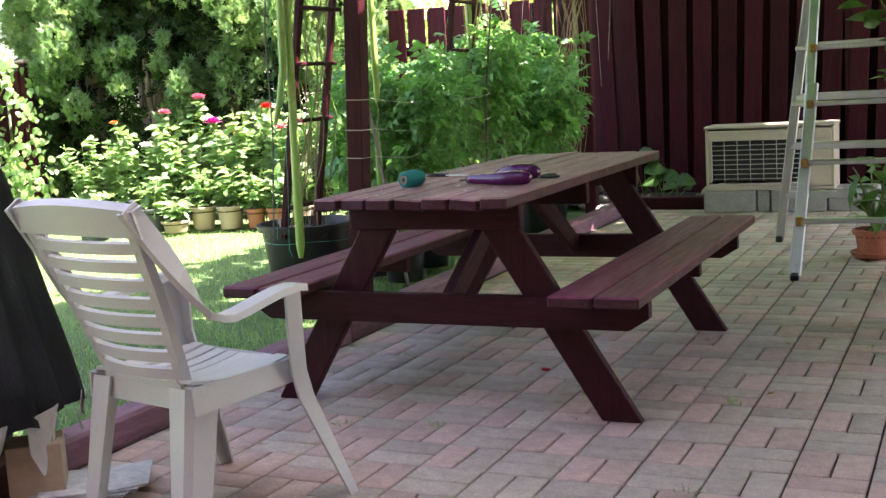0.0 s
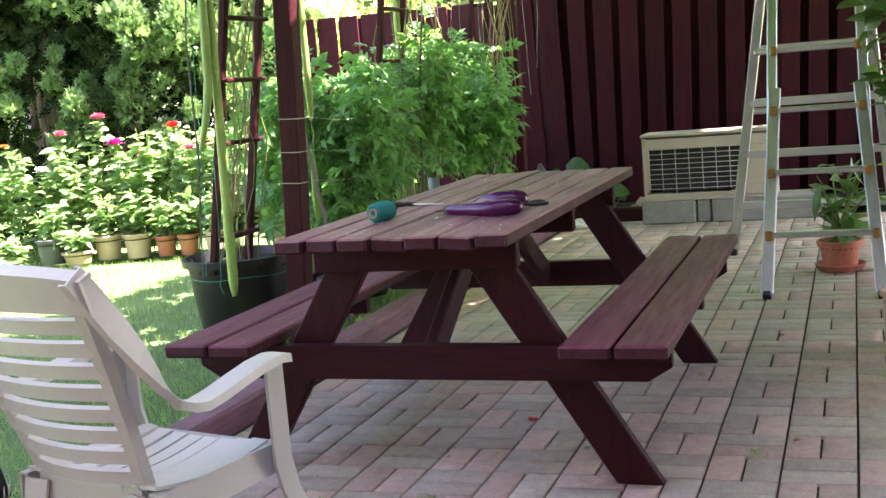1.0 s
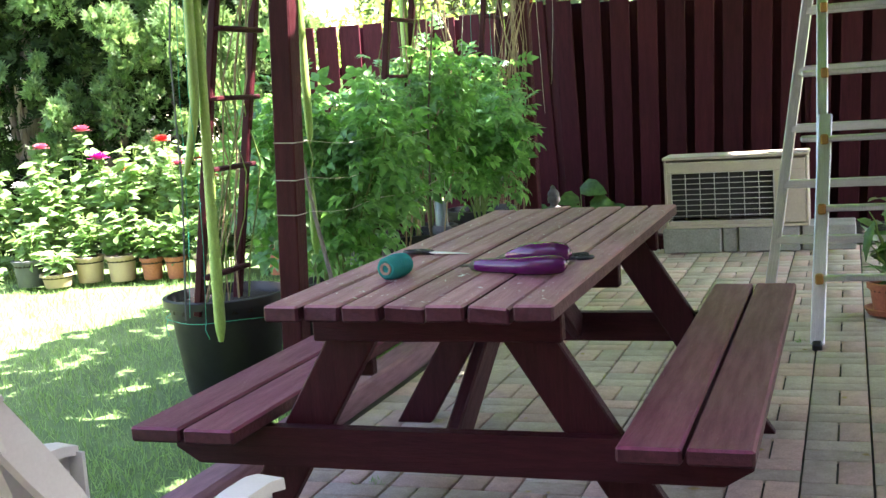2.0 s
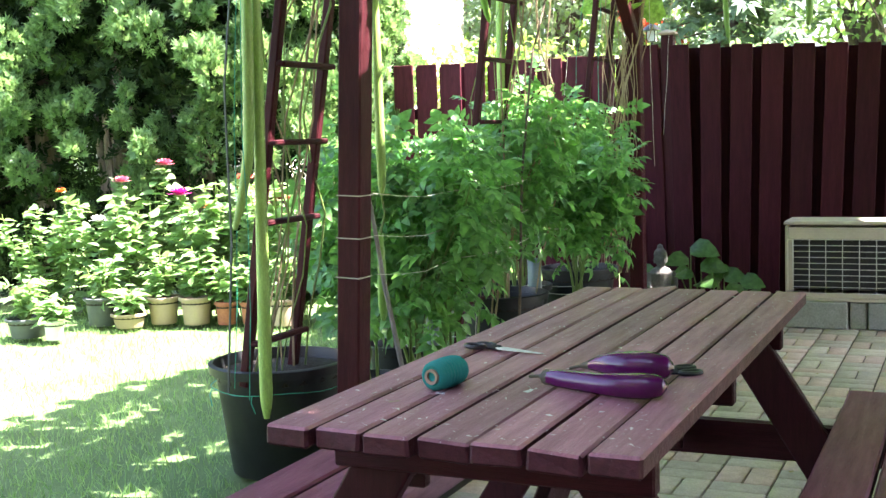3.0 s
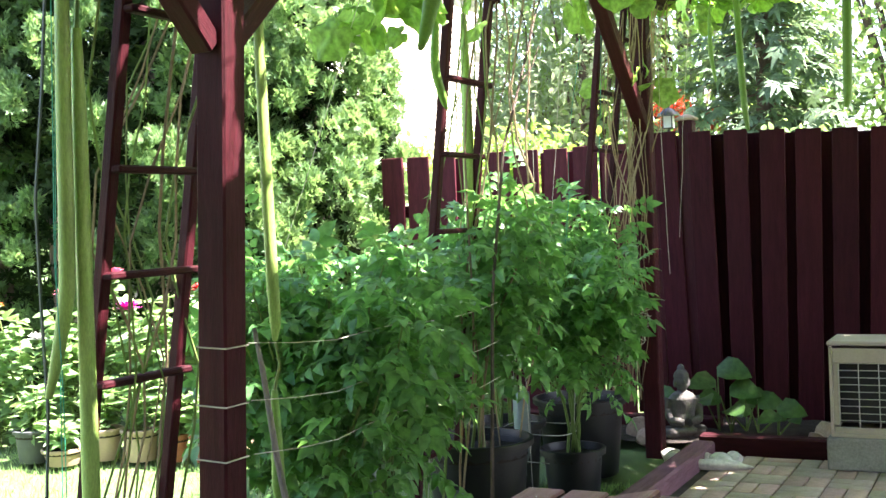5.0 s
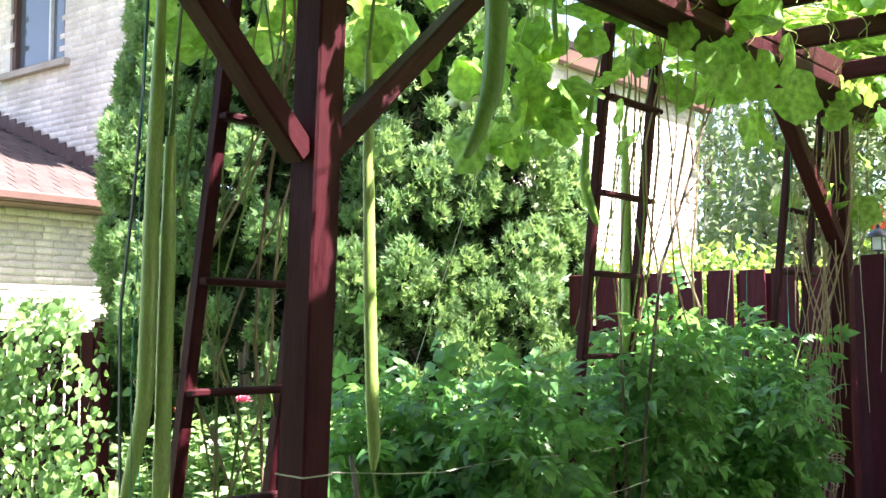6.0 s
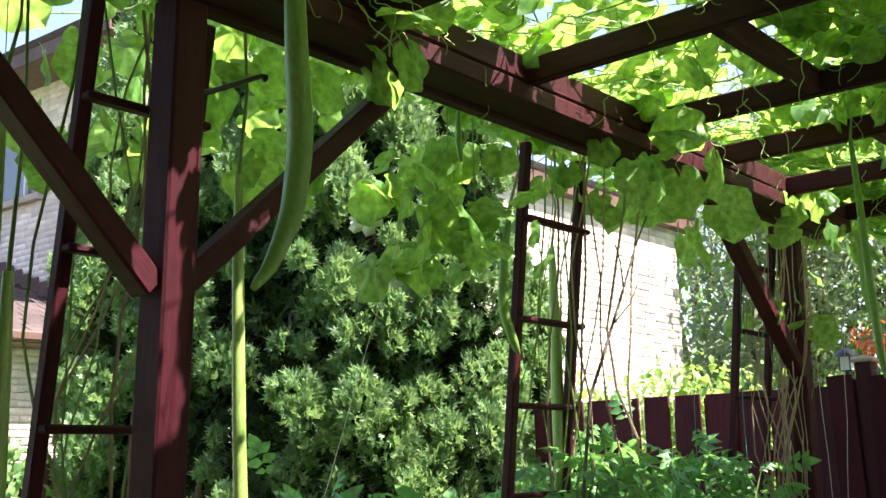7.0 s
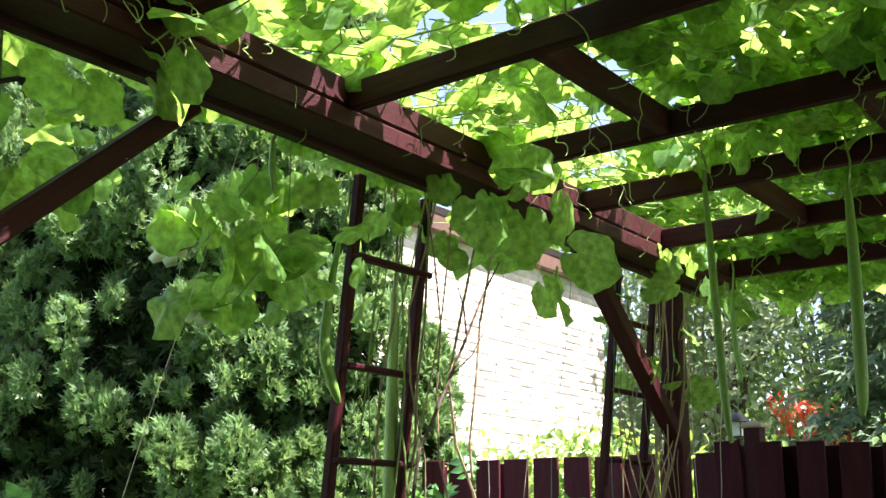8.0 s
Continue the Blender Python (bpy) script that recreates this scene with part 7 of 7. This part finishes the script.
slab("wall", [(0, 0), (5.95, 0), (5.95, 4.75), (0, 4.75)], 0.25, M_MORTAR, h2, pose(0, 0.0, 0))
brick_wall("bricks", pose(0, 0, 0), 5.95, 4.72, 0.10, 0.30, h2)
slab("wall", [(0, 0), (8, 0), (8, 4.75), (0, 4.75)], 0.25, M_MORTAR, h2, pose(5.93, 0.26, 0, 0, 0, 90))
boxed("fascia", (6.5, 0.03, 0.20), pose(3.0, -0.14, 4.76), M_FASCIA, h2)
boxed("soffit", (6.5, 0.14, 0.02), pose(3.0, -0.06, 4.67), M_SOFFIT, h2)
bm = bmesh.new()
strip(bm, [[(-0.3, -0.18, 4.88), (6.28, -0.18, 4.88)], [(-0.3, 4.0, 6.6), (6.28, 4.0, 6.6)]], 0.08)
part("roof", bm, M_SHINGLE, h2)

# house with the upper window, beyond the hedge
h1 = empty("house", pose(-17.0, 8.5, 0))
tagged(h1, "neighbouring buff brick house with an upper window", "house")
W0, W1, Z0, Z1 = 3.30, 4.62, 5.12, 6.32
for pts in ([(0, 0), (6.4, 0), (6.4, Z0), (0, Z0)], [(0, Z0), (W0, Z0), (W0, Z1), (0, Z1)], [(W1, Z0), (6.4, Z0), (6.4, Z1), (W1, Z1)], [(0, Z1), (6.4, Z1), (6.4, 6.9), (0, 6.9)]):
    slab("wall", pts, 0.3, M_MORTAR, h1, pose(0, 0, 0))
brick_wall("bricks", pose(0, 0, 0), 6.4, 6.85, 0.082, 0.27, h1, ((W0, W1, Z0, Z1),))
w = empty("window")
w.parent = h1
w.matrix_local = pose(W0, 0, Z0)
ww, wh = W1 - W0, Z1 - Z0
for size, at in (((ww, 0.09, 0.07), (ww / 2, 0.08, 0.035)), ((ww, 0.09, 0.07), (ww / 2, 0.08, wh - 0.035)), ((0.08, 0.09, wh - 0.14), (0.04, 0.08, wh / 2)), ((0.08, 0.09, wh - 0.14), (ww - 0.04, 0.08, wh / 2))):
    boxed("window_frame", size, pose(*at), M_FASCIA, w)
boxed("mullion", (0.04, 0.06, wh - 0.14), pose(ww * 0.66, 0.09, wh / 2), M_WHITE, w)
boxed("pane", (ww - 0.16, 0.008, wh - 0.14), pose(ww / 2, 0.115, wh / 2), M_GLASS, w, 0, "reflecting window pane")
boxed("sill", (ww + 0.3, 0.16, 0.09), pose(ww / 2, -0.03, -0.045), M_STUCCO, w)
boxed("soffit", (7.2, 0.62, 0.03), pose(3.4, -0.30, 6.62), M_SOFFIT, h1)
boxed("fascia", (7.2, 0.03, 0.2), pose(3.4, -0.62, 6.70), M_FASCIA, h1)
bm = bmesh.new()
strip(bm, [[(-0.3, -0.66, 6.82), (7.0, -0.66, 6.82)], [(-0.3, 3.5, 8.6), (7.0, 3.5, 8.6)]], 0.08)
part("roof", bm, M_SHINGLE, h1)
# lower wing: its roof falls towards the hedge
boxed("wing_wall", (5.2, 6.4, 2.9), pose(3.75, -3.25, 1.45), M_MORTAR, h1)
brick_wall("bricks", pose(6.36, -6.45, 0, 0, 0, 90), 6.4, 2.88, 0.082, 0.27, h1)
bm = bmesh.new()
tilt = math.degrees(math.atan(0.39))
for j in range(15):
    xr = 6.72 - 0.26 * j
    zr = 2.98 + 0.39 * 0.26 * j
    yy = -6.9 + 0.14 * (j % 2)
    while yy < -0.25:
        box(bm, (0.30, 0.265, 0.02), pose(xr - 0.14, yy + 0.14, zr + 0.075, 0, tilt + 2.5), 0.003)
        yy += 0.28
part("shingles", bm, M_SHINGLE, h1)
bm = bmesh.new()
strip(bm, [[(6.75, -7.0, 2.97), (6.75, -0.02, 2.97)], [(2.7, -7.0, 4.55), (2.7, -0.02, 4.55)]], 0.03)
part("wing_roof", bm, M_SHINGLE, h1)
boxed("gutter", (0.12, 7.0, 0.11), pose(6.80, -3.5, 2.94), M_FASCIA, h1, 0.02)
boxed("wing_soffit", (0.4, 7.0, 0.02), pose(6.56, -3.5, 2.88), M_SOFFIT, h1)
for j in range(20):
    boxed("flashing_step", (0.20, 0.02, 0.20), pose(6.45 - 0.2 * j, -0.034, 3.20 + 0.078 * j), M_FASCIA, h1, 0.004)

# unseen dark wall added behind the camera's start: closes the patio, cuts bounced light
hw = slab("wall_house", [(-5, 0), (4.9, 0), (4.9, 5.6), (-5, 5.6)], 0.3, M_UMBER, None, pose(0, -5.0, 0))
tagged(hw, "plain unseen dark wall added to dim light from behind", "wall", kind="structure")

# unseen tall wall, added to block the sun over chair and near pavers
hs = slab("wall_side", [(3.5, 0), (9.5, 0), (9.5, 11.2), (3.5, 11.2)], 0.3, M_UMBER, None, pose(4.92, -8.5, 0, 0, 0, 90))
tagged(hs, "plain unseen wall added to keep sun off the patio", "wall", kind="structure")


# ---------------------------------------------------------------- grass
def grass():
    n = 72000
    x = -1.04 - 7.4 * rng.random(n) ** 1.35
    y = -3.4 + 8.4 * rng.random(n)
    keep = ~((x > -5.4) & (y > 5.2)) & ~(((x + 1.6) ** 2 + (y - 1.97) ** 2) < 0.05)
    x, y = x[keep], y[keep]
    m = len(x)
    tuft = np.array([noise.noise((a * 1.4, b * 1.4, 0)) for a, b in zip(x[:2000], y[:2000])])
    size = 0.030 + 0.025 * rng.random(m) + 0.010 * np.sin(x * 5) * np.cos(y * 4)
    p = np.stack((x, y, np.full(m, -0.03)), 1)
    along = np.array([0, 0, 1.0]) + jitter(m, 0.42)
    ob = scatter("grass", BLADE, p, turned(along, unit(m)), np.stack((size * 1.5, size, size), 1), L_GRASS)
    tagged(ob, "short mown lawn, bright in the sun and dappled with shade", "grass", kind="stuff")


grass()
n = 170
p = np.column_stack((-0.33 + 0.66 * rng.random(n), 0.02 + 1.75 * rng.random(n) ** 1.4, np.full(n, 0.7488)))
flakes = scatter("table_debris", OVATE, p, turned(unit(n) * np.array([1, 1, 0.05]), np.array([0, 0, 1.0]) + jitter(n, 0.1)), 0.005 + 0.009 * rng.random(n) ** 3, P_WHITE)
tagged(flakes, "tiny pale petals and specks scattered on the table boards", "debris", kind="stuff")
bm = bmesh.new()
for k in range(64):
    x, y = random.uniform(-0.6, 1.9), random.uniform(-1.0, 4.8)
    s = random.uniform(0.004, 0.015)
    a = random.uniform(0, math.tau)
    v = [bm.verts.new((x + s * math.cos(a + q) * (1.6 if q in (0, math.pi) else 0.7), y + s * math.sin(a + q) * 1.2, 0.003 + random.uniform(0, 0.008))) for q in (0, math.pi / 2, math.pi, 1.5 * math.pi)]
    bm.faces.new(v)
bmesh.ops.solidify(bm, geom=bm.faces[:], thickness=0.001)
tagged(part("fallen_leaves", bm, L_DRY), "dry leaf litter scattered on the pavers", "leaves", kind="stuff")
n = 240
spots = np.array([(-0.28, -0.02), (0.05, 0.02), (0.62, -0.62), (0.9, 0.5), (-0.5, 0.9), (1.25, 1.35), (0.35, -0.55), (-0.78, 2.4), (-0.8, 1.0), (0.7, 2.9), (-0.6, 4.0), (0.95, -0.35)])
p = spots[rng.integers(0, len(spots), n)] + 0.018 * rng.normal(size=(n, 2))
p = np.column_stack((p, np.full(n, -0.006)))
weeds = scatter("weeds", BLADE, p, turned(np.array([0, 0, 0.8]) + jitter(n, 0.5), unit(n)), np.stack((np.full(n, 0.05), 0.02 + 0.02 * rng.random(n), np.full(n, 0.03)), 1), L_GRASS)
tagged(weeds, "tiny weeds sprouting from the paver joints", "weeds", kind="stuff")
bm = bmesh.new()
blob(bm, (0, 0, 0), (0.018, 0.012, 0.006), 2, 0.3)
o = part("fallen_petal", bm, P_RED)
o.location = (0.15, 0.78, 0.006)
tagged(o, "small red petal on the pavers", "petal")


# ---------------------------------------------------------------- pavers, in a basket weave
def paver_mesh(name, w, d, material):
    verts, tris = [], []
    e, g = 0.003, 0.0036
    x, y = w / 2 - g, d / 2 - g
    verts = [(-x, -y, -0.05), (x, -y, -0.05), (x, y, -0.05), (-x, y, -0.05), (-x, -y, -0.003), (x, -y, -0.003), (x, y, -0.003), (-x, y, -0.003), (-x + e, -y + e, 0), (x - e, -y + e, 0), (x - e, y - e, 0), (-x + e, y - e, 0)]
    for a, b in ((0, 4), (4, 8)):
        for k in range(4):
            q = (a + k, a + (k + 1) % 4, b + (k + 1) % 4, b + k)
            tris += [(q[0], q[1], q[2]), (q[0], q[2], q[3])]
    tris += [(8, 9, 10), (8, 10, 11)]
    me = mesh_from(name, verts, tris)
    me.materials.append(material)
    return me, verts, tris


CELL = 0.203
flat = paver_mesh("paver", CELL, CELL / 2, M_PAVER)
tall = paver_mesh("paver", CELL / 2, CELL, M_PAVER)
flat_pink = paver_mesh("paver", CELL, CELL / 2, M_PAVER_PINK)
tall_pink = paver_mesh("paver", CELL / 2, CELL, M_PAVER_PINK)
rest = {False: ([], []), True: ([], [])}
pr = random.Random(11)
X0, Y0 = 0.770, 0.08
for i in range(-8, 15):
    for j in range(-28, 28):
        cx, cy = X0 + (i + 0.5) * CELL, Y0 + (j + 0.5) * CELL
        if cx < -0.86 or cx > 3.6 or cy < -5.5 or cy > 5.70:
            continue
        lying = (i + j) % 2 == 0
        for s in (-1, 1):
            px, py = (cx, cy + s * CELL / 4) if lying else (cx + s * CELL / 4, cy)
            near = 0.0 < px < 1.45 and -0.75 < py < 1.45
            pink = pr.random() < (0.62 if (not lying) else 0.12)
            z = pr.uniform(-0.0012, 0.0012)
            if near:
                ob = new("paver", ((flat_pink if lying else tall_pink) if pink else (flat if lying else tall))[0])
                ob.parent = patio
                ob.matrix_world = pose(px, py, z, pr.uniform(-0.15, 0.15), pr.uniform(-0.15, 0.15), pr.uniform(-0.5, 0.5))
            else:
                vv, tt = rest[pink]
                b = len(vv)
                vv += [(q[0] + px, q[1] + py, q[2] + z) for q in (flat if lying else tall)[1]]
                tt += [(a + b, c + b, d + b) for a, c, d in flat[2]]
for pink, (vv, tt) in rest.items():
    me = mesh_from("outer_pavers", vv, tt)
    me.materials.append(M_PAVER_FAR_PINK if pink else M_PAVER_FAR)
    ob = new("outer_pavers", me)
    ob.parent = patio
    tagged(ob, "pink concrete pavers" if pink else "grey concrete pavers", kind="stuff")
